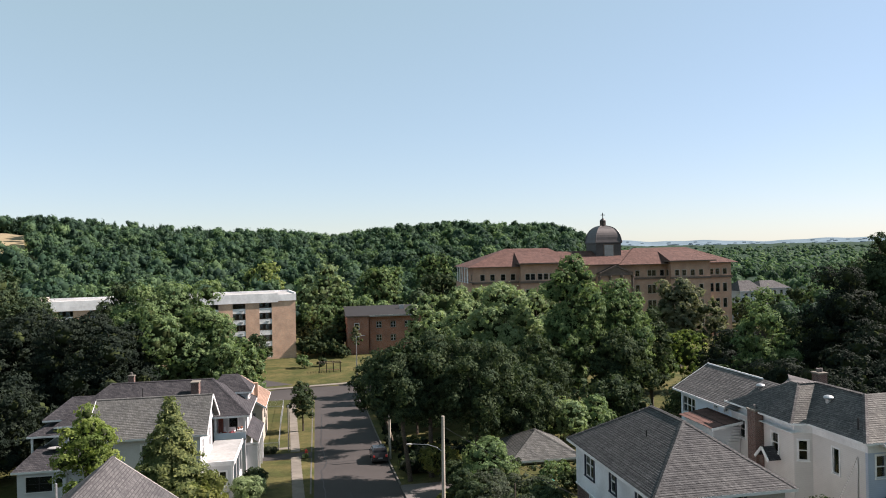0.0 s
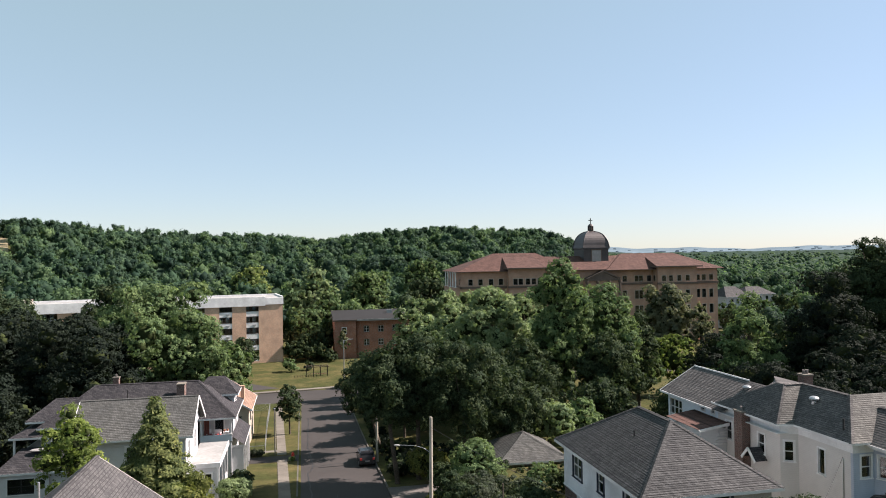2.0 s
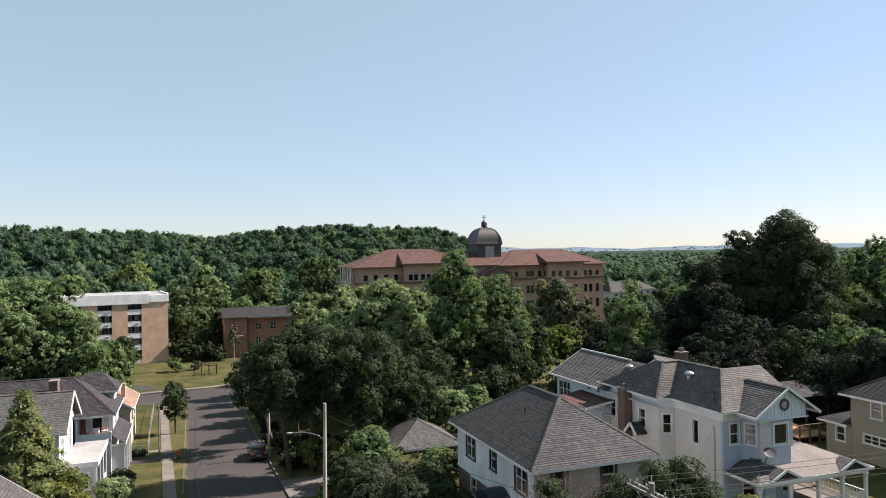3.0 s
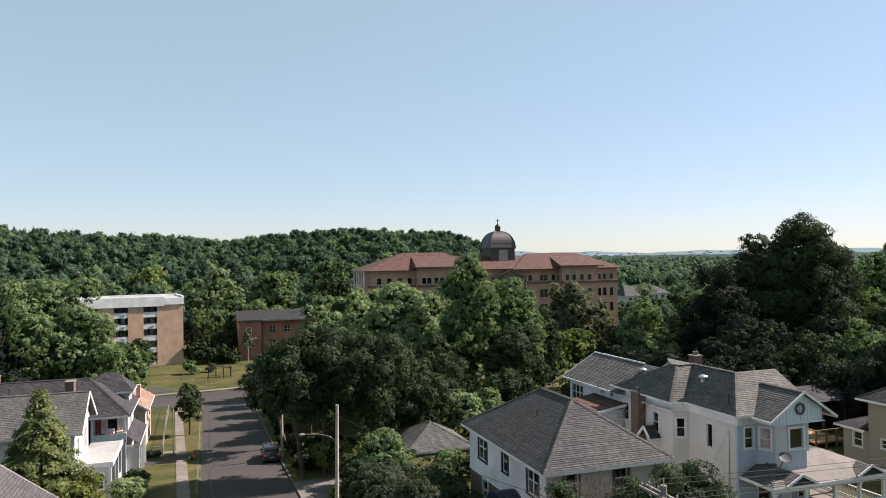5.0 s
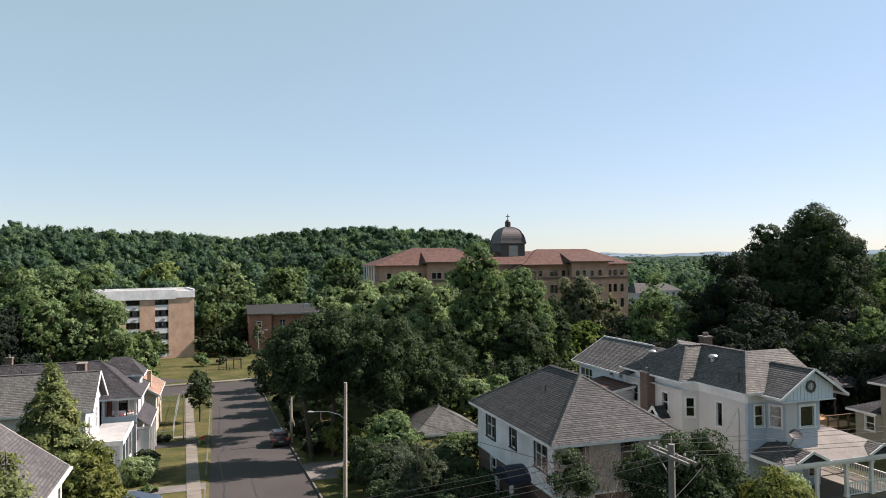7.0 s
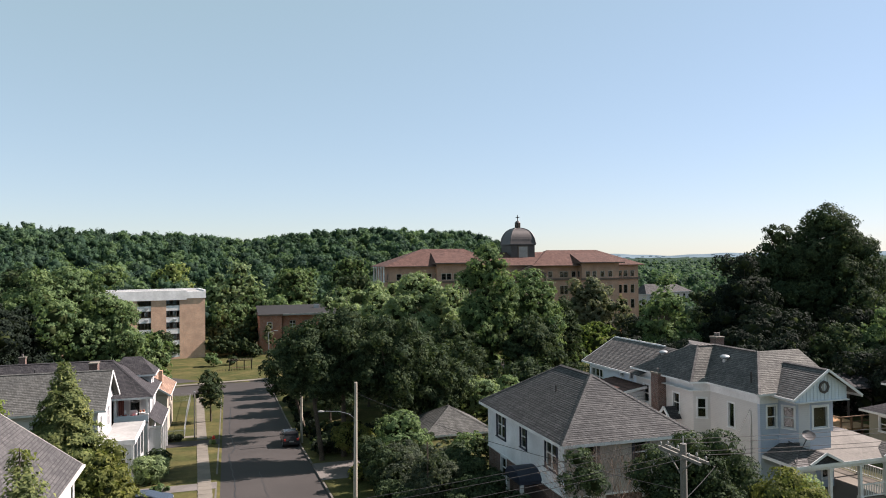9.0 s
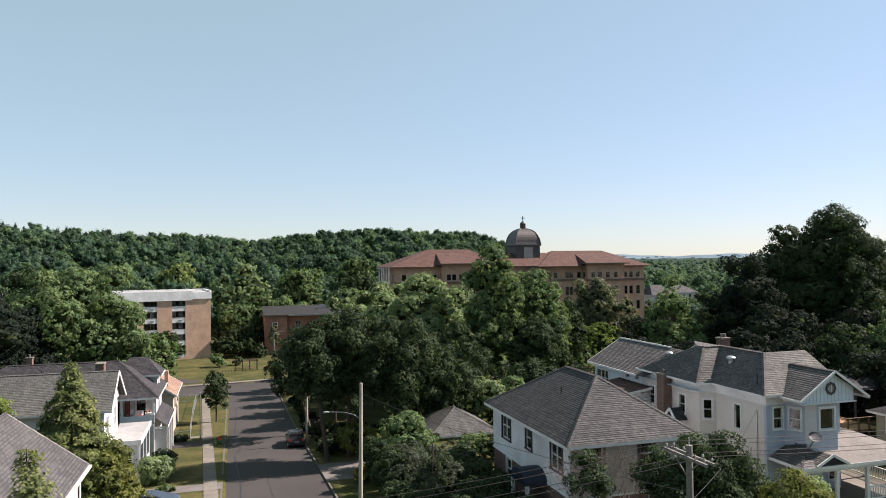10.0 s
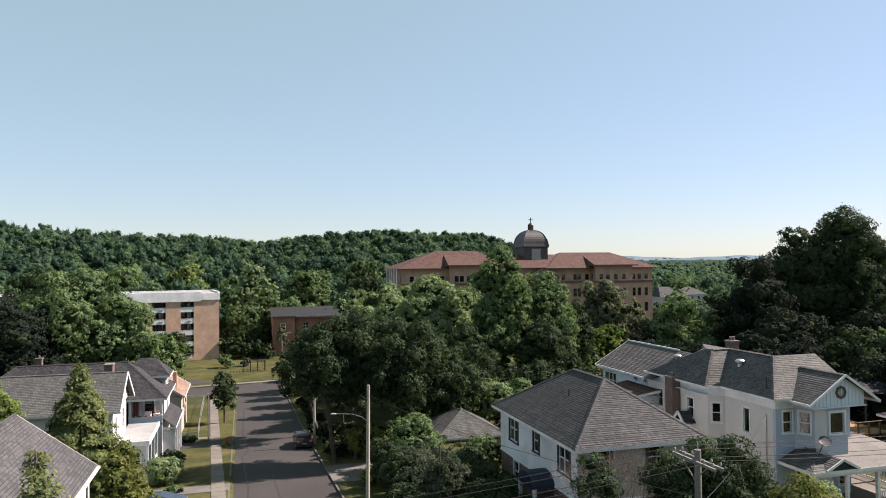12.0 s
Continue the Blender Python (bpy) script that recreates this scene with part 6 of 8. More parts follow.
def shrub(x, y, top, r, mat, seed, label, name="shrub", bottom=None, size=None, lumps=9, cover=1.1, ry=None):
    rng = np.random.default_rng(seed)
    z0 = lz(x, y)
    b = z0 if bottom is None else bottom
    ob = thing(name, label, "shrub", x, y, z0, {"bush": "bushes between the houses", "garden_tree": "leafy trees in the front garden", "undergrowth": "undergrowth by the hall"}.get(name, ""))
    hz = (top - b) / 2
    ry = r if ry is None else ry
    heap = [(x, y, b + hz * 0.9, min(r, hz) * 0.8), (x, y, top - r * 0.38, r * 0.38)]
    for k in range(lumps):
        a, u = rng.uniform(0, 6.283), rng.uniform(-0.75, 0.85)
        q = math.sqrt(1 - u * u * 0.8) * rng.uniform(0.55, 0.72)
        heap.append((x + math.cos(a) * r * q, y + math.sin(a) * ry * q, b + hz + u * hz * 0.7, min(r, ry, hz * 1.2) * rng.uniform(0.3, 0.45)))
    size = max(0.085, 0.0019 * math.hypot(x, y)) if size is None else size
    p, d, s = lump_cloud(rng, heap, cover, size, 0.26)
    p[:, 2] = np.minimum(p[:, 2], top + rng.uniform(0, 0.12, len(p)))
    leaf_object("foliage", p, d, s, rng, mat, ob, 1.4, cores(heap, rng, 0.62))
    bm = bmesh.new()
    for k in range(5):
        a = rng.uniform(0, 6.283)
        beam(bm, (x, y, z0 - 0.2), (x + math.cos(a) * r * 0.5, y + math.sin(a) * ry * 0.5, b + hz * 1.2), 0.05, 0.02, 5)
    part("stem", bm, BARK, ob)
    return ob


# maples along the right of the street
broad_tree(7.6, 71.0, 10.7, 3.0, LF_DARK, 10, "dense dark green maple beside the street", bottom=3.0, lumps=22, foot=(9.2, 72.0))
broad_tree(11.6, 73.0, 12.0, 4.5, LF_DARK, 11, "dense dark green maple beside the street", bottom=2.0, lumps=28)
broad_tree(16.0, 70.5, 11.2, 3.7, LF_DARK, 12, "dense dark green maple beside the street", bottom=1.2, lumps=26)
# mostly hidden tree, added to shade the ground under the maples
broad_tree(22.0, 74.5, 7.4, 3.4, LF_DARK, 512, "dark green maple behind the street trees", bottom=-1.5, lumps=22)
broad_tree(21.0, 84, 8.6, 4.4, LF_DARK, 13, "dark green maple behind the street trees", bottom=-2)
broad_tree(7.6, 90, 7.0, 3.4, LF_DARK, 14, "dark green street maple", bottom=-1.2, lumps=16, foot=(9.4, 90))
for k, (x, y, top, r) in enumerate(((13.5, 97, 4.6, 3.6), (12.6, 108, 3.6, 3.4), (12.4, 118, 2.8, 3.2), (11.6, 127, 1.8, 3.2))):
    broad_tree(x, y, top, r, LF_DARK, 340 + k, "dark green street maple shading the far street", name="tree", bottom=-3.4, lumps=14)
# tall trees in the middle
broad_tree(38.6, 102, 19.3, 5.9, LF_MID, 15, "tall green tree in the gardens", bottom=-1, lumps=40, conic=0.5)
broad_tree(46.8, 103, 15.2, 5.3, LF_MID, 16, "tall green tree with a broad crown", bottom=-2, lumps=30, conic=0.4)
# this tree and the next take dark leaves to stand for their shade
broad_tree(52.6, 105, 10.6, 3.9, LF_DARK, 17, "green tree with a rounded crown", bottom=-3, conic=0.3)
broad_tree(43.0, 95, 8.6, 4.6, LF_DARK, 18, "green tree before taller trees", bottom=-3)
broad_tree(29.3, 108, 14.8, 6.6, LF_LIGHT, 19, "broad light green tree in the gardens", bottom=-1, lumps=34, conic=0.2)
broad_tree(24.2, 118, 11.7, 4.3, LF_LIGHT, 20, "light green tree with a loose crown", bottom=-2)
broad_tree(20.9, 135, 11.7, 3.9, LF_LIGHT, 36, "light green tree beside the brick hall", bottom=-3)
broad_tree(30.0, 93, 8.4, 4.6, LF_DARK, 21, "green tree in the middle of the gardens", bottom=-3)
broad_tree(21.0, 108, 5.6, 4.0, LF_GREY, 22, "thin grey-green tree with bare twigs", bottom=-3)
# dark leaves here also stand for the shade of taller trees
broad_tree(37.0, 84, 4.2, 3.6, LF_DARK, 23, "green garden tree behind the houses", bottom=-2.5, lumps=14)
for k, (x, y, top) in enumerate(((31.0, 82, 3.6), (32.4, 82.5, 4.4), (34.0, 81.6, 4.2), (35.6, 82, 4.9), (37.4, 81.5, 4.0), (39.0, 82, 4.6))):
    conifer(x, y, top, 0.95, LF_DARK, 40 + k, "narrow dark green arborvitae in a row", name="arborvitae", shape=0.55, size=0.24)
shrub(27.2, 76.5, 3.5, 3.8, LF_LIGHT, 50, "broad bright green shrub behind the garage", bottom=-1.5, lumps=14)
shrub(31.5, 77.5, 3.2, 3.0, LF_MID, 51, "green shrub behind the garage", bottom=-1.5)
# thicket beside the pole
shrub(15.8, 63.0, 2.9, 3.0, LF_MID, 52, "tall feathery green shrub beside the pole", bottom=-2.4, lumps=14)
shrub(14.0, 60.0, 1.0, 2.6, LF_GREY, 53, "grey-green thicket with bare twigs", bottom=-2.4, lumps=12)
shrub(17.4, 58.5, 0.9, 2.8, LF_GREY, 54, "grey-green thicket with bare twigs", bottom=-2.2, lumps=12)
shrub(12.4, 71.0, 0.6, 2.2, LF_YELLOW, 55, "yellow-green shrub under the maples", bottom=-3.0, lumps=10)
# bushes by the pole; some only fill shaded ground beside the stucco house
for k, (x, y, top, r, m) in enumerate(((13.8, 46.2, 3.6, 1.6, LF_GREY), (16.4, 45.6, 3.2, 1.7, LF_DARK), (15.0, 43.0, 2.9, 1.6, LF_DARK), (13.2, 40.6, 2.6, 1.7, LF_DARK), (16.2, 40.2, 2.2, 1.5, LF_DARK), (16.6, 49.5, 2.8, 1.9, LF_DARK), (14.2, 50.8, 2.2, 2.0, LF_GREY), (17.6, 53.8, 2.2, 2.0, LF_DARK), (13.6, 55.2, 1.6, 2.0, LF_GREY), (20.6, 60.6, 1.2, 2.2, LF_MID), (21.2, 56.0, 1.8, 2.0, LF_DARK), (26.0, 60.5, 1.6, 2.2, LF_DARK), (29.0, 65.0, 1.8, 2.6, LF_DARK), (13.2, 66.2, 0.2, 1.7, LF_DARK), (12.0, 36.5, 2.2, 1.6, LF_DARK), (14.8, 35.0, 3.4, 1.5, LF_DARK))):
    shrub(x, y, top, r, m, 300 + k, "dense dark bushes between the pole and the houses" if m is not LF_GREY else "grey-green twiggy bush near the pole", name="bush", lumps=11)
# pair of bushes added to cast a shadow on the lawn
shrub(12.2, 59.0, 1.6, 1.5, LF_DARK, 530, "dark bush added to shade the lawn by the pole", name="bush", lumps=10)
shrub(12.3, 56.2, 1.5, 1.5, LF_DARK, 531, "dark bush added to shade the lawn by the pole", name="bush", lumps=10)
shrub(10.9, 61.4, -0.9, 0.9, LF_YELLOW, 56, "small yellow-green shrub at the foot of the pole", lumps=7)
shrub(11.6, 63.2, -1.4, 0.8, LF_YELLOW, 57, "small yellow-green shrub at the foot of the pole", lumps=7)
for k, (x, y, top, r) in enumerate(((20.0, 64.6, -0.3, 1.9), (22.8, 63.6, -0.2, 2.0), (25.4, 64.0, 0.2, 2.1), (27.6, 67.0, 1.2, 2.4), (18.0, 66.6, 0.2, 2.0), (30.6, 70.0, 2.0, 2.6), (22.5, 57.0, 0.6, 2.2), (24.8, 59.4, 0.8, 2.0))):
    shrub(x, y, top, r, LF_DARK, 350 + k, "dark overgrown bush beside the garage", name="bush", lumps=11)
for k, (x, y, top, r) in enumerate(((16.2, 37.6, 3.3, 1.2), (16.4, 41.6, 3.4, 1.3), (16.3, 45.4, 3.3, 1.3), (11.9, 50.4, 0.6, 1.6), (12.2, 46.8, 1.0, 1.6), (12.0, 53.6, 0.0, 1.5), (11.7, 43.4, 1.2, 1.5))):
    shrub(x, y, top, r, LF_DARK, 370 + k, "dark bush at the edge of the street lawn", name="bush", lumps=10)
# two trees added at and past the view's right edge to shade the yard
broad_tree(67.0, 53.5, 9.5, 4.6, LF_SHADE, 380, "dark green tree added to shade the back yard", bottom=-1, lumps=20)
broad_tree(72.5, 47.0, 10.0, 4.8, LF_SHADE, 381, "unseen dark green tree added behind the olive house for shade", bottom=-1, lumps=20)
# dark bushes added to cover verge that is black from the maples' shade
for k, (x, y, top, r) in enumerate(((10.4, 79.0, -2.4, 1.5), (11.6, 75.0, -1.6, 1.7), (12.6, 84.5, -2.6, 1.8), (10.6, 90.0, -3.2, 1.6), (13.4, 71.6, -1.2, 1.7), (14.6, 78.5, -1.8, 2.0), (10.3, 84.0, -3.2, 1.3), (9.4, 75.0, -2.0, 1.0), (9.5, 77.4, -2.2, 1.1), (9.3, 86.6, -2.9, 1.0), (9.4, 91.8, -3.3, 1.0), (9.6, 97.2, -3.6, 1.1), (9.8, 104, -4.0, 1.2), (9.8, 110, -4.3, 1.2), (9.8, 116, -4.5, 1.2), (16.8, 72.8, -0.8, 2.0), (10.2, 75.6, -2.2, 1.4), (12.2, 78.2, -1.6, 1.9), (15.4, 75.4, -1.0, 1.9), (9.9, 81.6, -3.0, 1.1), (12.0, 88.0, -2.9, 1.9), (14.6, 83.0, -2.0, 2.2), (10.4, 94.5, -3.7, 1.4), (10.2, 100.0, -4.1, 1.4), (17.6, 78.8, -1.0, 2.2))):
    shrub(x, y, top, r, LF_SHADE if k % 4 else LF_DARK, 430 + k, "low dark shrub added where the maples shade the verge", name="bush", lumps=9)
# more dark bushes added so that the lit yard looks dark
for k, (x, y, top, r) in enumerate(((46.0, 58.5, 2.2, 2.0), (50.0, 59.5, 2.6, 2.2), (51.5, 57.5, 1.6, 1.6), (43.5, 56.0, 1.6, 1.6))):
    shrub(x, y, top, r, LF_SHADE, 440 + k, "dark bush added to darken the back yard", name="bush", lumps=10)
# right: big dark tree and its neighbours
broad_tree(86.4, 84, 24.6, 9.0, LF_DARK, 24, "huge dark green tree behind the houses", bottom=-2, lumps=70, conic=0.42, size=0.17)
broad_tree(79.6, 86, 21.6, 7.0, LF_DARK, 37, "huge dark green tree behind the houses", bottom=-2, lumps=50, conic=0.35, size=0.17)
broad_tree(68.0, 81, 17.0, 5.4, LF_SHADE, 25, "large dark green tree behind the houses", bottom=-3, lumps=38, conic=0.15, size=0.17)
broad_tree(66.0, 74, 10.5, 6.0, LF_SHADE, 26, "dark green tree behind the houses", bottom=-3)
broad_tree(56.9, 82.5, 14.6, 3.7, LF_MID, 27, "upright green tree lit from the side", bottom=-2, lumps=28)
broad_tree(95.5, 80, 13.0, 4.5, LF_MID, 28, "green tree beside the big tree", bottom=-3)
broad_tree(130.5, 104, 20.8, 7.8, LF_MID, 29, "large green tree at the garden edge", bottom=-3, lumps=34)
# next two stand out of view, added to throw shade over the gardens
broad_tree(102, 71, 21.0, 7.0, LF_SHADE, 510, "unseen tall tree added to shade the gardens", bottom=-2, lumps=34)
broad_tree(97, 58, 16.5, 6.0, LF_SHADE, 511, "unseen dark tree added to shade the back gardens", bottom=-1, lumps=26)
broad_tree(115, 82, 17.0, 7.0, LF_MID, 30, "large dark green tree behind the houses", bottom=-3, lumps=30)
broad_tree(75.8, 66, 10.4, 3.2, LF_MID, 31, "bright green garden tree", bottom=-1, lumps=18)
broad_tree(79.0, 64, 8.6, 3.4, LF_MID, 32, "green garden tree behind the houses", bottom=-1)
broad_tree(58.0, 68, 6.4, 5.0, LF_SHADE, 33, "dark green tree behind the houses", bottom=-2)
broad_tree(48.0, 68, 5.0, 4.6, LF_SHADE, 34, "dark green tree behind the houses", bottom=-2)
broad_tree(66.5, 60, 6.2, 4.4, LF_SHADE, 35, "dark green tree in a back garden", bottom=-2)
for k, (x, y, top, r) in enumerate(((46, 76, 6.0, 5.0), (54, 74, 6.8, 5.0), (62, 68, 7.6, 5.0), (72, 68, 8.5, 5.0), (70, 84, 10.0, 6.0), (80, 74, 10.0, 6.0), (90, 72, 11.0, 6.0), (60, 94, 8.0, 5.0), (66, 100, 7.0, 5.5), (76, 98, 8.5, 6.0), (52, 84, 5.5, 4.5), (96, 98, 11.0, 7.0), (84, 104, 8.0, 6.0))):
    broad_tree(x, y, top, r, LF_SHADE if k % 3 else LF_DARK, 200 + k, "dark green tree in the gardens behind the houses", bottom=-3.5, lumps=16)
for k, (x, y, top, r) in enumerate(((26, 96, 5.5, 4.5), (34, 118, 9.0, 6.0), (40, 112, 9.5, 5.5), (16, 100, 4.8, 4.2), (56, 128, 6.0, 6.0), (45, 124, 8.5, 6.0), (36, 134, 8.0, 6.0), (26, 140, 6.0, 6.0))):
    broad_tree(x, y, top, r, LF_LIGHT if k % 2 else LF_MID, 230 + k, "green tree among the gardens below the institution", bottom=-5, lumps=16)
shrub(66.5, 119, 5.2, 4.5, LF_LIME, 58, "yellow-green shrubs by the far gardens", bottom=-4, lumps=12)
shrub(74.5, 117, 4.2, 4.0, LF_LIME, 59, "light green shrubs by the far gardens", bottom=-4, lumps=12)
shrub(58.0, 116, 2.4, 4.2, LF_MID, 60, "green shrubs by the far gardens", bottom=-5, lumps=12)
# trees before the institution
broad_tree(90.7, 164, 11.9, 5.6, LF_BROWN, 61, "olive brown rounded tree before the institution", bottom=-6, lumps=36, cover=1.8)
broad_tree(96.0, 158, 7.2, 3.0, LF_BROWN, 62, "olive brown small tree before the institution", bottom=-6)
broad_tree(62.0, 150, 11.0, 7.0, LF_MID, 63, "green tree before the institution", bottom=-6)
broad_tree(48.0, 150, 12.0, 7.5, LF_LIGHT, 64, "light green tree before the institution", bottom=-6)
broad_tree(31.0, 150, 12.6, 6.0, LF_LIGHT, 420, "light green tree before the institution", bottom=-6)
broad_tree(39.5, 153, 13.0, 6.5, LF_LIGHT, 421, "light green tree before the institution", bottom=-6)
# left: trees behind the houses
broad_tree(-21.4, 112, 16.6, 8.0, LF_MID, 65, "broad green tree behind the white houses", bottom=-3, lumps=40)
broad_tree(-29.5, 102, 12.8, 7.6, LF_SHADE, 66, "broad dark green tree behind the white houses", bottom=-4, lumps=36)
broad_tree(-42.0, 112, 13.0, 9.0, LF_SHADE, 67, "broad dark green tree behind the houses", bottom=-4, lumps=34)
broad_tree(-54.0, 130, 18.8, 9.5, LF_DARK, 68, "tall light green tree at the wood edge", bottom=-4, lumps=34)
broad_tree(-47.0, 95, 9.5, 7.5, LF_SHADE, 69, "dark green tree in the back gardens", bottom=-4)
broad_tree(-37.0, 95, 6.5, 5.5, LF_SHADE, 70, "dark green tree in the back gardens", bottom=-4)
# four trees added where the back gardens are only a dark, shaded void
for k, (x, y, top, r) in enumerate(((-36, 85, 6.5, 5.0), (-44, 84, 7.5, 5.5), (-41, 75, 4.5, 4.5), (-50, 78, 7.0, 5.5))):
    broad_tree(x, y, top, r, LF_SHADE, 390 + k, "dark green tree in the shaded back gardens", bottom=-4, lumps=18)
broad_tree(-12.6, 125, 5.5, 4.0, LF_MID, 71, "green tree beside the cross street", bottom=-4)
broad_tree(-13.6, 170, 1.9, 3.2, LF_DARK, 72, "small dark green tree before the apartment block", bottom=-6, lumps=14)
broad_tree(-19.0, 176, 0.5, 4.0, LF_MID, 73, "green tree before the apartment block", bottom=-7)
broad_tree(-14.6, 108, 11.6, 4.0, LF_MID, 38, "green tree behind the white houses", bottom=-3, lumps=24)
broad_tree(-31.0, 125, 16.0, 6.0, LF_DARK, 39, "green tree behind the white houses", bottom=-3, lumps=24)
broad_tree(23.8, 262, 15.4, 9.0, LF_MID, 500, "broad green tree at the foot of the hill", bottom=-6, lumps=30)
broad_tree(50.0, 300, 18.8, 9.6, LF_MID, 501, "broad green tree at the foot of the hill", bottom=-4, lumps=30)
broad_tree(43.6, 250, 12.0, 9.0, LF_DARK, 502, "broad green tree behind the gardens", bottom=-6, lumps=28)
broad_tree(3.3, 225, 16.8, 7.6, LF_LIGHT, 74, "tall light green tree between the buildings", bottom=-8, lumps=26)
broad_tree(3.0, 212, 5.0, 5.5, LF_MID, 75, "green tree between the buildings", bottom=-7)
broad_tree(8.5, 222, 9.0, 6.0, LF_MID, 76, "green tree behind the brick hall", bottom=-6)
broad_tree(-20.5, 300, 16.8, 7.0, LF_GOLD, 77, "tall yellowing tree at the foot of the wood", bottom=-3, cover=1.7)
shrub(10.9, 193, 0.2, 1.9, LF_BROWN, 540, "thin brown bush at the corner of the brick hall", bottom=-6, lumps=8)
shrub(-3.0, 176, -4.6, 2.0, LF_MID, 78, "green shrub on the apartment lawn")
shrub(0.8, 177, -5.4, 1.4, LF_DARK, 79, "dark shrub on the apartment lawn")
# undergrowth, with extra dark bushes added where the ground lies in dense shade
for k, (x, y, top, r) in enumerate(((-1.5, 214, 1.5, 4.5), (5.5, 206, 0.0, 4.0), (1.5, 208, -1.5, 4.0), (7.0, 214, 3.5, 4.5), (-2.5, 196, -2.5, 3.0), (1.0, 193, -3.6, 3.0), (4.5, 194, -3.0, 3.0), (6.8, 191, -4.4, 2.2), (0.5, 199, -0.5, 3.5), (4.0, 200, 0.5, 3.2))):
    shrub(x, y, top, r, LF_DARK, 330 + k, "dark undergrowth between the apartment block and the brick hall", name="undergrowth", lumps=12)
# left gardens
conifer(-11.0, 56.0, 9.9, 5.0, LF_SPRUCE, 80, "full green spruce beside the white house", size=0.11, shape=0.85, density=4.6, gap=0.24)
broad_tree(-8.2, 54.6, 4.4, 2.2, LF_YELLOW, 81, "yellow-green small tree beside the spruce", bottom=-2.3, lumps=20)
broad_tree(-18.0, 60.0, 8.7, 2.3, LF_LIME, 82, "bright yellow-green young maple", bottom=0.5, lumps=22)
broad_tree(-7.7, 49.0, 4.8, 1.8, LF_YELLOW, 84, "yellow-green tree beside the gabled house", bottom=-2.0, lumps=24)
broad_tree(-9.4, 51.5, 4.6, 2.2, LF_SPRUCE, 95, "olive green tree between the spruce and the gabled house", bottom=-1.5, lumps=20)
conifer(-6.7, 27.4, 10.6, 2.9, LF_SPRUCE, 83, "grey-green spruce beside the gabled roof", size=0.085, shape=0.8, density=6.0, gap=0.25)
shrub(-6.6, 69.0, -0.75, 1.62, LF_LIGHT, 85, "clipped round green bush on the lawn", lumps=34, size=0.09, cover=1.3)
shrub(-6.4, 73.0, -1.0, 1.5, LF_DARK, 86, "dark round bush beside the porch", lumps=10)
shrub(-1.55, 87.2, -3.95, 0.5, LF_LIGHT, 520, "green weeds beside the fire hydrant", name="weeds", lumps=6)
for k in range(5):
    shrub(-8.6 + 0.75 * k, 91.2, -3.9 + 0.1 * (k % 2), 0.55, LF_GREY, 521 + k, "low dry border plants along the path", name="border_plant", lumps=6)
shrub(-5.4, 64.6, -2.0, 1.0, LF_MID, 87, "low green shrub beside the drive")
broad_tree(-2.15, 105, 1.7, 1.9, LF_DARK, 88, "small dark green street tree on the verge", bottom=-4.1, size=0.13, lumps=22)
# foreground below the camera
shrub(24.2, 30.5, 7.9, 2.5, LF_DARK, 89, "green leafy tree in the front garden", name="garden_tree", bottom=0.5, lumps=20)
shrub(21.9, 30.0, 8.1, 1.9, LF_DARK, 90, "dark green leafy tree behind the utility pole", name="garden_tree", bottom=0.5, lumps=18)
shrub(20.2, 30.6, 7.5, 1.35, LF_DARK, 94, "dark green leafy bush behind the utility pole", name="garden_tree", bottom=0.5, lumps=16)
shrub(25.4, 27.4, 6.7, 1.9, LF_YELLOW, 91, "yellow-green shrub in the front garden", bottom=0.5, lumps=12)
shrub(17.0, 32.2, 7.2, 1.5, LF_DARK, 92, "dark green shrub at the corner of the stucco house", bottom=0.5, lumps=12)
shrub(28.4, 29.2, 5.6, 1.7, LF_LIGHT, 93, "light green shrub before the porch", bottom=0.3, lumps=10)

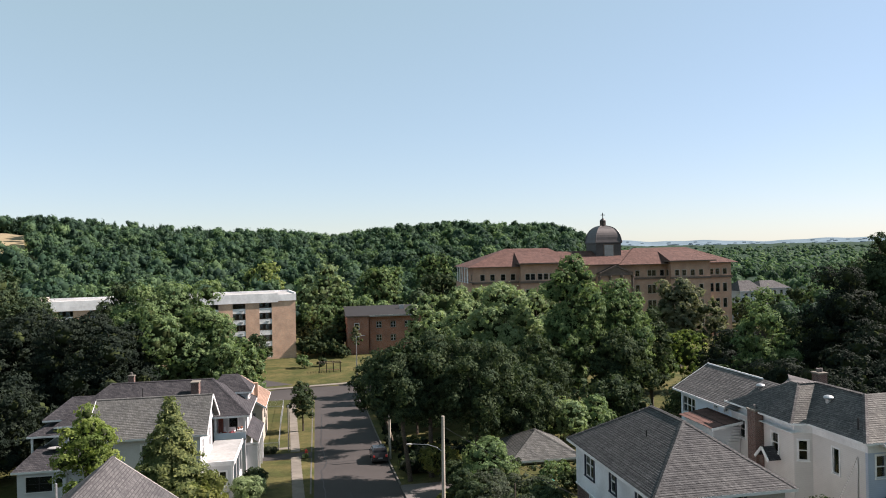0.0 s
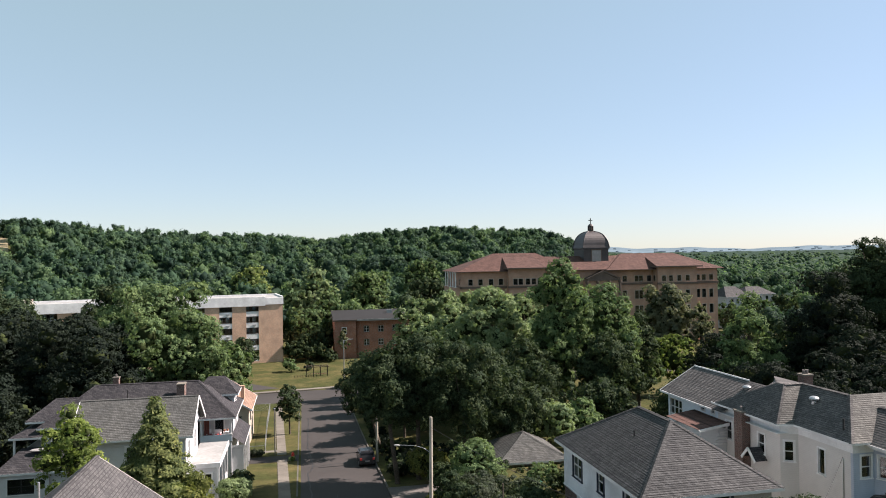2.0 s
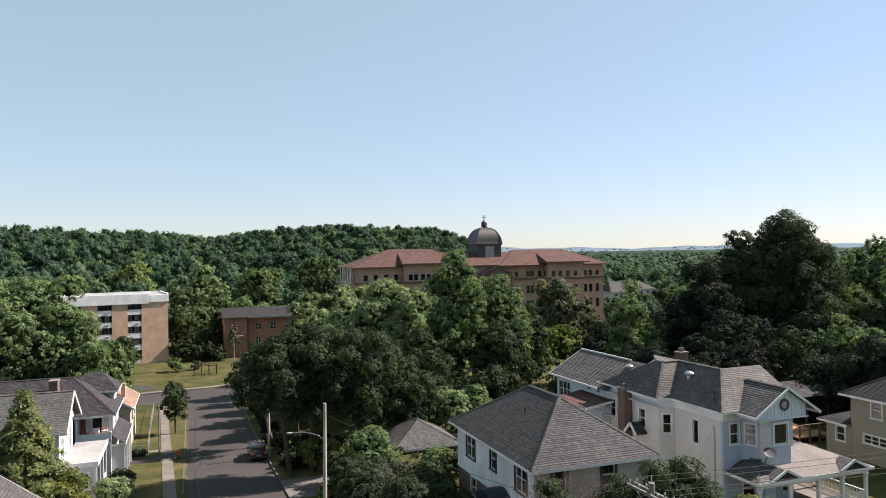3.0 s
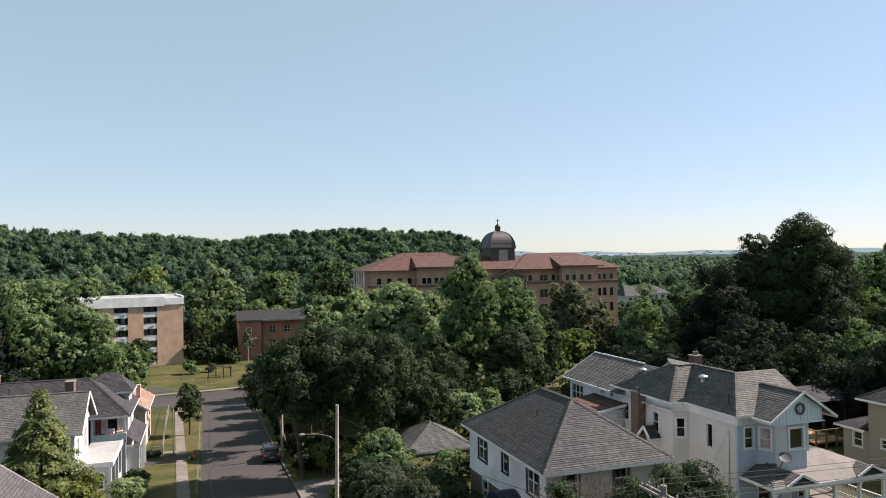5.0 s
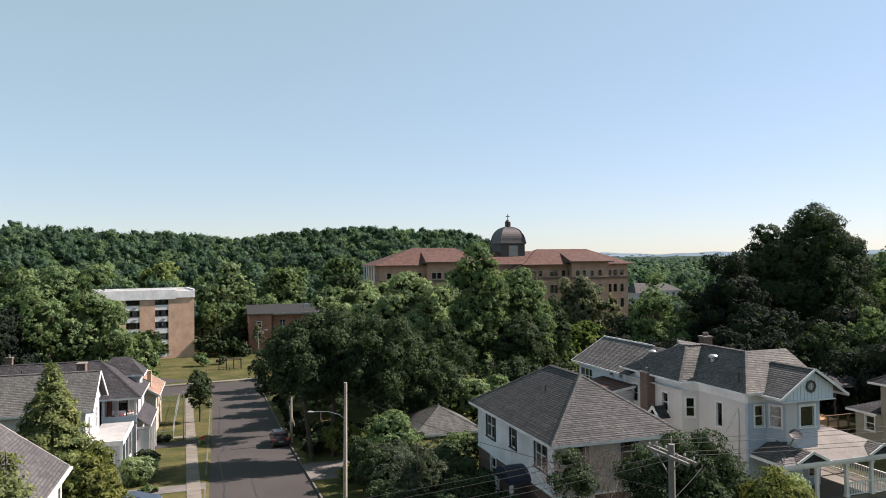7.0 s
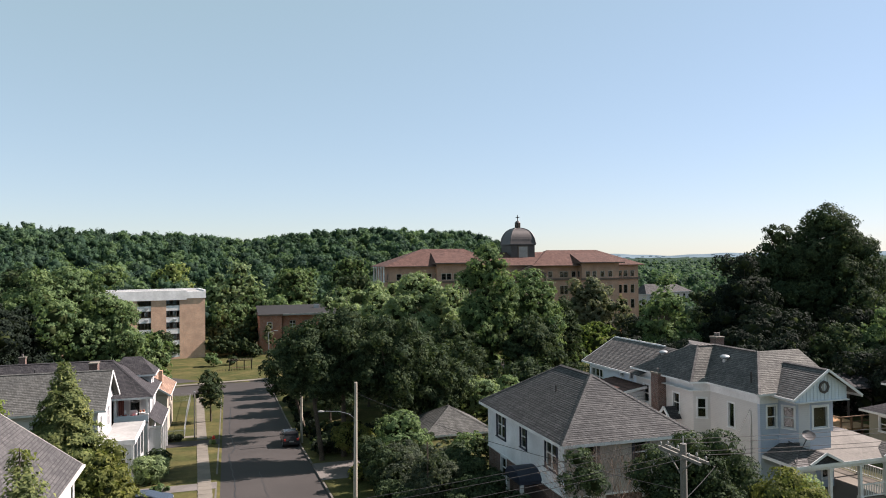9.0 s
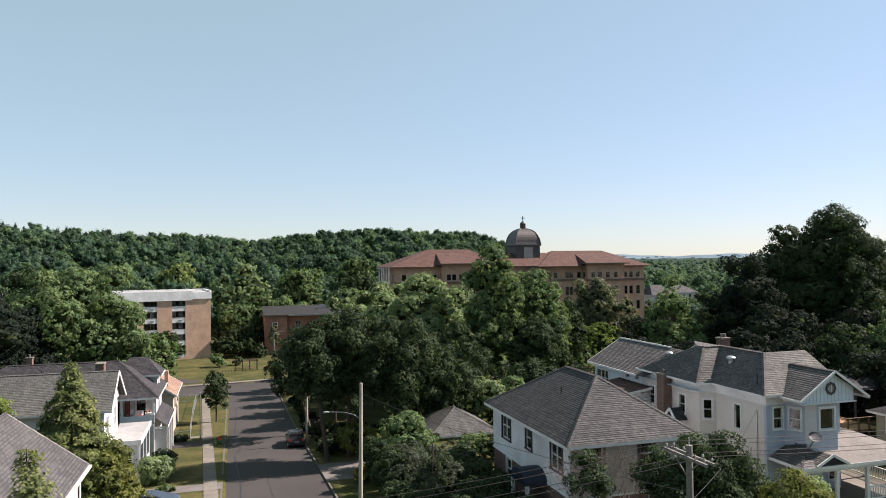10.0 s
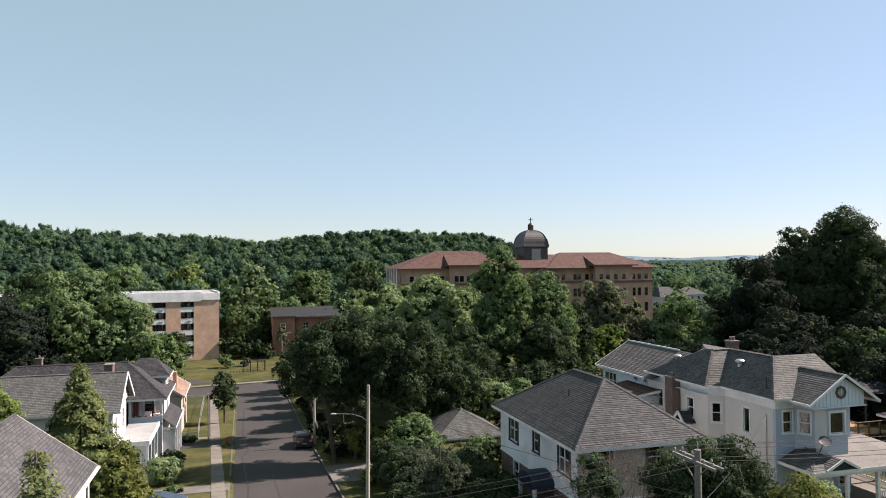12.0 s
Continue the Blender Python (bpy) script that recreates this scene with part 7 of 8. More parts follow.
# ---- wooded hill and far country ----
def far_wood(name, label, spots, mats, seed, per, size, tall, leaf=1.0, lumps=9, spires=False):
    """Many distant crowns in one object."""
    rng = np.random.default_rng(seed)
    kinds = []
    for k in range(9):
        heap = [(0, 0, 0.0, 0.74), (0, 0, 0.3, 0.6)]
        for j in range(lumps):
            d = rng.normal(0, 1, 3)
            d[2] = abs(d[2]) * 0.9 - 0.2
            d /= np.linalg.norm(d)
            heap.append((*(d * rng.uniform(0.5, 0.68)), rng.uniform(0.26, 0.40)))
        cv, cf = cores(heap, rng, 0.78)
        p, n = [], []
        for (x, y, z, r) in heap[1:]:
            d = rng.normal(0, 1, (per, 3))
            d[:, 2] = np.abs(d[:, 2]) - 0.35
            d /= np.linalg.norm(d, axis=1, keepdims=True)
            p.append(np.array((x, y, z)) + d * r * rng.uniform(0.85, 1.1, (per, 1)))
            n.append(d)
        p, n = np.concatenate(p), np.concatenate(n)
        keep = np.ones(len(p), bool)
        for (x, y, z, r) in heap:
            keep &= np.linalg.norm(p - (x, y, z), axis=1) > r * 0.8
        kinds.append((p[keep], n[keep], cv, cf))
    V, F, S, count = [], [], [], 0
    for x, y in spots:
        p, d, cv, cf = kinds[rng.integers(0, 9)]
        a, h, r = rng.uniform(0, 6.283), rng.uniform(*tall), rng.uniform(3.0, 7.0) * size
        c, s = math.cos(a), math.sin(a)
        R = np.array(((c, -s, 0), (s, c, 0), (0, 0, 1)))
        spire = spires and math.atan2(x, y) < -0.1 and math.hypot(x, y) > 520 and rng.random() < 0.42
        wide, tallness = (r * 0.42, h * 0.66) if spire else (r, r * rng.uniform(0.9, 1.4))
        at = np.array((x, y, lz(x, y) + h - tallness * 0.9))
        q = (p @ R.T) * (wide, wide, tallness) + at
        v = sprays(q, d @ R.T, np.full(len(q), 0.68 * leaf) * rng.uniform(0.6, 1.3, len(q)), rng, 1.4, 0.25)
        core = (cv @ R.T) * (wide, wide, tallness) + at
        V += [v, core]
        F += [np.arange(len(v)).reshape(-1, 3) + count, cf + count + len(v)]
        S.append(np.full(len(v) // 3 + len(cf), 0 if spire else rng.choice(len(mats), p=np.array((3, 4, 2))[-len(mats):] / sum((3, 4, 2)[-len(mats):])), np.int32))
        count += len(v) + len(core)
    me = flat_mesh(name, np.concatenate(V), np.concatenate(F), mats[0])
    for m in mats[1:]:
        me.materials.append(m)
    me.polygons.foreach_set("material_index", np.concatenate(S))
    ob = new(name, me)
    return tagged(ob, label, "woods", kind="stuff")


def in_meadow(x, y):
    a, r = math.degrees(math.atan2(x, y)), math.hypot(x, y)
    return -30 < a < -20.2 and 432 < r < 664


bm = bmesh.new()
rings = [[bm.verts.new((q * math.sin(radians(t)), q * math.cos(radians(t)), lz(q * math.sin(radians(t)), q * math.cos(radians(t))) + 0.25)) for t in np.linspace(-29.5, -20.35, 10)] for q in np.linspace(438, 664, 20)]
for u, v in zip(rings, rings[1:]):
    for k in range(9):
        bm.faces.new((u[k], v[k], v[k + 1], u[k + 1]))
bmesh.ops.recalc_face_normals(bm, faces=bm.faces)
tagged(new("meadow", mesh_of("meadow", bm, STRAW)), "straw-coloured dry meadow on the hillside", "meadow", kind="structure")
rw = np.random.default_rng(5)
spots = []
r = 262.0
while r < 700:
    step = 8.0 + r * 0.003
    n = int(radians(62) * r / step)
    for k in range(n):
        a = radians(-33) + radians(62) * (k + rw.uniform(-0.3, 1.3)) / n
        q = r + rw.uniform(-0.75, 0.75) * step
        x, y = q * math.sin(a), q * math.cos(a)
        if 38 < x < 135 and y < 246:
            continue
        if in_meadow(x, y):
            continue
        spots.append((x, y))
    r += step * 0.95
for k in range(130):
    a, q = radians(rw.uniform(-29, -19.0)), rw.uniform(680, 730)
    spots.append((q * math.sin(a), q * math.cos(a)))
far_wood("hill_wood", "dense green broadleaf wood on the hillside", spots, [LF_FOREST_DARK, LF_FOREST, LF_FOREST_LIGHT], 6, 22, 1.1, (12, 20), 1.0, 8, True)
spots = []
for k in range(640):
    a, q = radians(rw.uniform(17, 58)), math.sqrt(rw.uniform(200 ** 2, 620 ** 2))
    x, y = q * math.sin(a), q * math.cos(a)
    if 38 < x < 140 and 140 < y < 250 or 146 < x < 184 and 205 < y < 252:
        continue
    spots.append((x, y))
far_wood("valley_wood", "green trees over the valley floor", spots, [LF_FOREST_DARK, LF_FOREST, LF_FOREST_LIGHT], 7, 32, 1.1, (9, 15), 1.0, 7)
spots = []
for k in range(2800):
    a, q = radians(rw.uniform(14, 60)), 600 * (4.2 ** rw.random())
    spots.append((q * math.sin(a), q * math.cos(a)))
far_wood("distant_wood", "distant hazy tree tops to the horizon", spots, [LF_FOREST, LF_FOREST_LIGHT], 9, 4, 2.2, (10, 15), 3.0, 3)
spots = []
for k in range(26):
    x, y = rw.uniform(-75, 45), rw.uniform(218, 262)
    if 6 < x < 32 and y < 216 or -72 < x < -3 and y < 222:
        continue
    spots.append((x, y))
far_wood("valley_edge_wood", "green trees behind the apartment block", spots, [LF_DARK, LF_MID, LF_LIGHT], 10, 40, 1.0, (11, 17), 0.8)

# far hills and a town on the horizon; haze is put into their pale blue
bm = bmesh.new()
angles = np.linspace(8, 64, 120)
rings = []
for q, f in ((3200, 0.0), (3900, 0.7), (4600, 1.0), (5600, 0.8)):
    row = []
    for t in angles:
        h = 27 + 6 * math.sin(t * 0.31) + 4 * math.sin(t * 0.83 + 1) + 2 * math.sin(t * 2.3)
        x, y = q * math.sin(radians(t)), q * math.cos(radians(t))
        row.append(bm.verts.new((x, y, lz(x, y) - 4 + f * h)))
    rings.append(row)
for a, b in zip(rings, rings[1:]):
    for k in range(len(angles) - 1):
        bm.faces.new((a[k], a[k + 1], b[k + 1], b[k]))
bmesh.ops.recalc_face_normals(bm, faces=bm.faces)
tagged(new("backdrop", mesh_of("backdrop", bm, HAZE_HILL)), "far hills on the horizon, coloured pale blue as if by haze", "hills", kind="structure")
bm = bmesh.new()
rt = random.Random(3)
for k in range(60):
    t, q = rt.uniform(24, 48), rt.uniform(3350, 3850)
    x, y = q * math.sin(radians(t)), q * math.cos(radians(t))
    rise = 27 + 6 * math.sin(t * 0.31) + 4 * math.sin(t * 0.83 + 1) + 2 * math.sin(t * 2.3)
    z, w, h = lz(x, y) - 4 + (q - 3200) / 1000 * rise, rt.uniform(2.5, 7), rt.uniform(2.5, 5)
    box(bm, x - w, x + w, y - 8, y + 8, z - 6, z + h)
tagged(new("far_town", mesh_of("far_town", bm, TOWN)), "distant town among the trees, coloured pale as if by haze", "town", kind="stuff")


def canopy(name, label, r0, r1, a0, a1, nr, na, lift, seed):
    """A dark sheet added to fill the shaded gaps between a wood's single crowns."""
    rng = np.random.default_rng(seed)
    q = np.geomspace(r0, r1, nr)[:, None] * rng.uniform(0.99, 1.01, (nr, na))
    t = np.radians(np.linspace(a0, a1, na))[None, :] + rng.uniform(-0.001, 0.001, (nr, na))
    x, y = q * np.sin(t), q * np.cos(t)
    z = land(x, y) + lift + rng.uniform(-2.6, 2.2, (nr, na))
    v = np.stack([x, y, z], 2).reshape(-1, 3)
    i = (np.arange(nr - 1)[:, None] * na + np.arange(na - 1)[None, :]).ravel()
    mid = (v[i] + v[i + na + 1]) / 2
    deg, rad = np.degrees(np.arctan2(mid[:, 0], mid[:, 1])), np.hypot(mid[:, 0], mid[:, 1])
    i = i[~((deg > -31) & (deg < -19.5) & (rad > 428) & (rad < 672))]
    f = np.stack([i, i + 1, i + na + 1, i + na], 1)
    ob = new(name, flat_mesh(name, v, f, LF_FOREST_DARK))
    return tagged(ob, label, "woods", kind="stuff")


canopy("hill_canopy", "dark leaf sheet filling the gaps in the hillside wood", 300, 690, -33, 26, 70, 150, 6.5, 21)
canopy("valley_canopy", "dark leaf sheet filling the gaps in the distant valley woods", 430, 3300, 17, 62, 130, 170, 5.0, 22)
for k, (x, y, top, r) in enumerate(((147, 224, 2.2, 4.5), (154, 222, 3.4, 4.6), (162, 225, 2.8, 4.6), (170, 226, 4.2, 5.0), (178, 230, 5.5, 5.2), (143, 214, 0.5, 4.2), (186, 226, 6.5, 5.5), (158, 206, -0.5, 4.6), (170, 208, 1.0, 5.0), (182, 212, 3.0, 5.2))):
    broad_tree(x, y, top, r, LF_DARK if k % 2 else LF_MID, 400 + k, "green tree before the far pale houses", bottom=-8, lumps=14)
# pale houses beyond the institution
def far_house(x, y, w, d, h, rise, wall_mat, roof_mat, label):
    z = lz(x, y)
    t = thing("far_house", label, "house", x, y, z)
    ring_walls(t, x - w, x + w, y - d, y + d, z - 0.5, z + h, wall_mat, {"s": [(w * 0.5, z + h - 2.4, 1.2, 1.6), (w * 1.0, z + h - 2.4, 1.2, 1.6), (w * 1.5, z + h - 2.4, 1.2, 1.6)]})
    hip_roof(t, x - w - 0.6, x + w + 0.6, y - d - 0.6, y + d + 0.6, z + h, z + h + rise, "x", x - w * 0.5, x + w * 0.5, roof_mat, TRIM, False, 0.8)


far_house(155.5, 236, 4.6, 5.0, 11.6, 3.6, WHITE_SIDING, SH_LIGHT, "pale clapboard house with a grey roof among the trees")
far_house(167.5, 240, 5.6, 5.0, 12.2, 2.6, GREY_SIDING, SH_LIGHT, "pale grey house with a low grey roof among the trees")


# ---- street furniture ----
def sagging(name, a, b, sag, r, parent=None, label="thin dark overhead wire"):
    a, b = Vector(a), Vector(b)
    bm = bmesh.new()
    pts = [a.lerp(b, i / 14) - Vector((0, 0, sag * 4 * (i / 14) * (1 - i / 14))) for i in range(15)]
    side = (b - a).cross(Vector((0, 0, 1))).normalized()
    up = Vector((0, 0, 1))
    rings = [[bm.verts.new(p + r * (side * math.cos(k * 1.2566) + up * math.sin(k * 1.2566))) for k in range(5)] for p in pts]
    for u, v in zip(rings, rings[1:]):
        for k in range(5):
            bm.faces.new((u[k], u[(k + 1) % 5], v[(k + 1) % 5], v[k]))
    ob = new(name, mesh_of(name, bm, BLACK))
    return tagged(ob, label, "wire")


# tall pale pole with a street lamp arm
g0 = lz(9.6, 54.4)
pole = thing("utility_pole", "tall pale weathered utility pole with a street lamp", "pole", 9.6, 54.4, g0)
bm = bmesh.new()
beam(bm, (9.5, 54.4, g0 - 0.5), (9.62, 54.4, 7.4), 0.17, 0.115, 14)
part("shaft", bm, PALE_POLE, pole)
bm = bmesh.new()
pts = [(9.6, 54.4, 4.55), (9.1, 54.55, 4.95), (8.4, 54.75, 5.16), (7.2, 55.0, 5.22)]
for p, q in zip(pts, pts[1:]):
    beam(bm, p, q, 0.02, 0.02, 8)
part("arm", bm, METAL, pole)
bm = bmesh.new()
bmesh.ops.create_uvsphere(bm, u_segments=14, v_segments=8, radius=0.5)
bmesh.ops.scale(bm, vec=(0.52, 0.22, 0.15), verts=bm.verts)
bmesh.ops.rotate(bm, matrix=Matrix.Rotation(radians(-16), 3, "Z"), verts=bm.verts)
bmesh.ops.translate(bm, vec=(7.0, 55.05, 5.2), verts=bm.verts)
part("lamp_head", bm, MEMBRANE, pole, "pale oval street lamp head")
bm = bmesh.new()
beam(bm, (9.42, 54.3, g0), (9.5, 54.3, 4.3), 0.03)
part("conduit", bm, METAL, pole)

g1 = lz(8.3, 83.3)
pole2 = thing("utility_pole", "pale utility pole partly hidden by the maples", "pole", 8.3, 83.3, g1)
bm = bmesh.new()
beam(bm, (8.3, 83.3, g1 - 0.5), (8.3, 83.3, 1.6), 0.16, 0.13, 12)
part("shaft", bm, PALE_POLE, pole2)

# near pole with a double cross-arm
pole3 = thing("utility_pole", "grey utility pole with a double cross-arm and insulators", "pole", 17.25, 23.9, 0)
bm = bmesh.new()
beam(bm, (17.25, 23.9, -0.6), (17.25, 23.9, 9.45), 0.17, 0.125, 14)
part("shaft", bm, WOOD_POLE, pole3)
for dx in (-0.17, 0.17):
    part("crossarm", boxes((17.25 + dx - 0.045, 17.25 + dx + 0.045, 22.6, 25.3, 8.95, 9.06)), WOOD_POLE, pole3)
ins = bmesh.new()
lathe(ins, 0, 0, [(0.015, 0), (0.016, 0.06), (0.045, 0.07), (0.038, 0.10), (0.048, 0.11), (0.034, 0.16), (0.01, 0.175)], 10)
INS = mesh_of("insulator", ins, MEMBRANE)
WIRES = (22.75, 23.3, 24.5, 25.15)
for y in WIRES:
    for dx in (-0.17, 0.17):
        shared("insulator", INS, Matrix.Translation((17.25 + dx, y, 9.07)), pole3, "pale ceramic insulator")
bm = bmesh.new()
beam(bm, (17.25, 23.9, 9.4), (17.25, 23.9, 9.75), 0.025)
part("top_pin", bm, METAL, pole3)
bm = bmesh.new()
for y in (23.1, 24.7):
    bar(bm, (17.08, y, 8.95), (17.1, 23.9, 8.3), 0.03, 0.05)
part("brace", bm, WOOD_POLE, pole3)
for k, y in enumerate(WIRES):
    sagging("overhead_wire", (17.42, y, 9.29), (70, y + 0.6, 9.6 + 0.1 * k), 0.9, 0.012)
    sagging("overhead_wire", (17.08, y, 9.29), (-30, y - 0.4, 9.0), 1.2, 0.012)
sagging("overhead_wire", (17.25, 23.9, 7.6), (9.6, 54.4, 6.6), 0.5, 0.014)
sagging("overhead_wire", (17.2, 23.9, 7.2), (34.7, 40.6, 6.3), 0.5, 0.012)

# thin bare pole in the thicket
pole4 = thing("wooden_post", "thin dark wooden post among the bushes", "post", 13.2, 46.8, lz(13.2, 46.8))
bm = bmesh.new()
beam(bm, (13.2, 46.8, lz(13.2, 46.8) - 0.3), (13.2, 46.8, 4.3), 0.07, 0.05, 10)
part("shaft", bm, BARK, pole4)

# slim post beside the pavement
gq = lz(-3.75, 91.8)
post5 = thing("wooden_post", "slim weathered grey post beside the pavement", "post", -3.75, 91.8, gq)
bm = bmesh.new()
beam(bm, (-3.75, 91.8, gq - 0.3), (-3.75, 91.8, 0.95), 0.085, 0.07, 10)
part("shaft", bm, WOOD_POLE, post5)
part("cap", boxes((-3.86, -3.64, 91.69, 91.91, 0.95, 1.01)), METAL, post5)

# lamp post by the brick hall
gl = lz(8.4, 152)
lp = thing("street_lamp", "tall grey street lamp by the cross street", "street lamp", 8.4, 152, gl)
bm = bmesh.new()
beam(bm, (8.4, 152, gl - 0.3), (8.4, 152, 2.2), 0.12, 0.08, 10)
part("post", bm, METAL, lp)
bm = bmesh.new()
beam(bm, (8.4, 152, 2.1), (9.6, 152, 2.4), 0.04)
part("arm", bm, METAL, lp)
part("lamp_head", boxes((9.4, 10.3, 151.85, 152.15, 2.35, 2.5)), MEMBRANE, lp)


def sign(x, y, z, h):
    t = thing("stop_sign", "grey back of an octagonal road sign on a post", "road sign", x, y, z)
    bm = bmesh.new()
    beam(bm, (x, y, z - 0.3), (x, y, z + h), 0.035)
    part("post", bm, METAL, t)
    bm = bmesh.new()
    bmesh.ops.create_circle(bm, cap_ends=True, radius=0.42, segments=8)
    r = bmesh.ops.extrude_face_region(bm, geom=list(bm.faces))
    bmesh.ops.translate(bm, vec=(0, 0, 0.02), verts=[g for g in r["geom"] if isinstance(g, bmesh.types.BMVert)])
    bmesh.ops.transform(bm, matrix=Matrix.Translation((x, y - 0.05, z + h - 0.35)) @ Euler((radians(90), radians(22.5), 0)).to_matrix().to_4x4(), verts=bm.verts)
    part("plate", bm, METAL, t)


sign(7.4, 129, lz(7.4, 129), 2.5)

# hydrant
RED_PAINT = plain("red_paint", (0.42, 0.03, 0.02), (0.60, 0.06, 0.04), 8, 0.45)
gh = lz(-1.5, 88.4)
hy = thing("fire_hydrant", "red fire hydrant on the grass verge", "hydrant", -1.5, 88.4, gh)
bm = bmesh.new()
lathe(bm, -1.5, 88.4, [(0.2, gh - 0.1), (0.2, gh + 0.08), (0.13, gh + 0.1), (0.13, gh + 0.55), (0.17, gh + 0.57), (0.16, gh + 0.66), (0.08, gh + 0.76), (0.03, gh + 0.82)], 14)
part("barrel", bm, RED_PAINT, hy)
for d in (-1, 1):
    bm = bmesh.new()
    beam(bm, (-1.5, 88.4, gh + 0.42), (-1.5 + d * 0.22, 88.4, gh + 0.42), 0.06)
    part("outlet", bm, RED_PAINT, hy)


# ---- cars ----
def car(x, y, turn, paint, label, length=4.6, width=1.85, height=1.7):
    """A parked estate car; its tail points to -y before the turn."""
    z = lz(x, y) - (0.13 if ROAD_L < x < ROAD_R else -0.03)
    t = thing("car", label, "car", 0, 0, 0)
    hl, hw = length / 2, width / 2
    prof = [(-hl, 0.35), (-hl - 0.02, 0.75), (-hl + 0.1, 1.0), (-hl + 0.35, height - 0.08), (-hl + 0.7, height), (0.35, height - 0.02), (0.75, height - 0.12), (1.35, 1.08), (hl - 0.35, 0.98), (hl - 0.04, 0.8), (hl, 0.5), (hl - 0.05, 0.3)]
    bm = bmesh.new()
    cols = []
    for s in (-1, -0.86, 0.86, 1):
        ring = []
        for py, pz in prof:
            edge = abs(s) == 1
            tum = 0.16 * max(0, (pz - 1.0)) / (height - 1.0)
            xx = (hw - tum) * (1 if s > 0 else -1) * (1.0 if edge else 0.9)
            zz = pz - (0.06 if edge and pz > 0.9 else 0)
            ring.append(bm.verts.new((xx, py, zz)))
        cols.append(ring)
    n = len(prof)
    for a, b in zip(cols, cols[1:]):
        for k in range(n):
            j = (k + 1) % n
            bm.faces.new((a[k], b[k], b[j], a[j]))
    bm.faces.new(cols[0])
    bm.faces.new(cols[-1][::-1])
    bmesh.ops.recalc_face_normals(bm, faces=bm.faces)
    part("body", bm, paint, t)
    g = bmesh.new()
    box(g, -hw + 0.2, hw - 0.2, -hl + 0.13, -hl + 0.17, 1.05, height - 0.2)
    bmesh.ops.rotate(g, cent=(0, -hl + 0.15, 1.05), matrix=Matrix.Rotation(radians(-20), 3, "X"), verts=g.verts)
    part("rear_window", g, CARGLASS, t)
    for s in (-1, 1):
        part("side_window", boxes((s * (hw - 0.09) - 0.02, s * (hw - 0.09) + 0.02, -hl + 0.6, 0.55, 1.05, height - 0.22)), CARGLASS, t)
        part("tail_light", boxes((s * (hw - 0.2) - 0.12, s * (hw - 0.2) + 0.12, -hl - 0.03, -hl + 0.1, 0.75, 0.98)), RED_PAINT, t, "red tail light")
        part("headlight", boxes((s * (hw - 0.3) - 0.16, s * (hw - 0.3) + 0.16, hl - 0.12, hl - 0.02, 0.62, 0.76)), MEMBRANE, t)
        part("mirror", boxes((s * (hw + 0.08) - 0.08, s * (hw + 0.08) + 0.08, 0.72, 0.82, 1.0, 1.14)), paint, t)
    part("rear_bumper", boxes((-hw + 0.05, hw - 0.05, -hl - 0.1, -hl + 0.05, 0.32, 0.55)), BLACK, t)
    part("front_bumper", boxes((-hw + 0.05, hw - 0.05, hl - 0.08, hl + 0.06, 0.3, 0.5)), BLACK, t)
    part("plate", boxes((-0.26, 0.26, -hl - 0.115, -hl - 0.1, 0.6, 0.74)), MEMBRANE, t, "plain pale plate")
    for sx in (-1, 1):
        for sy in (-1, 1):
            bm = bmesh.new()
            beam(bm, (sx * (hw - 0.2), sy * hl * 0.62, 0.33), (sx * (hw + 0.01), sy * hl * 0.62, 0.33), 0.33, 0.33, 18)
            wh_ = part("wheel", bm, BLACK, t)
            bm = bmesh.new()
            beam(bm, (sx * hw, sy * hl * 0.62, 0.33), (sx * (hw + 0.02), sy * hl * 0.62, 0.33), 0.2, 0.18, 14)
            part("rim", bm, METAL, wh_)
    dz = lz(x, y + 2) - lz(x, y - 2)
    pitch = math.degrees(math.atan2(dz, 4)) if abs(turn) < 45 else 0
    t.matrix_basis = pose(x, y, z, pitch, 0, turn)
    return t


CARGLASS = plain("dark_car_glass", (0.008, 0.01, 0.012), (0.014, 0.016, 0.02), 2, 0.06, 0.6, 0.3, 0.0)
PAINT_DARK = plain("dark_grey_car_paint", (0.018, 0.019, 0.022), (0.026, 0.027, 0.03), 3, 0.25, 0.6, 0.3, 0.0)
PAINT_BLUE = plain("dark_blue_car_paint", (0.021, 0.028, 0.044), (0.028, 0.036, 0.056), 3, 0.25, 0.6, 0.3, 0.0)
car(7.0, 84.0, 0, PAINT_DARK, "dark grey estate car parked at the kerb")
car(-6.2, 58.6, -90, PAINT_BLUE, "dark blue car parked beside the driveway", 4.5, 1.8, 1.45)

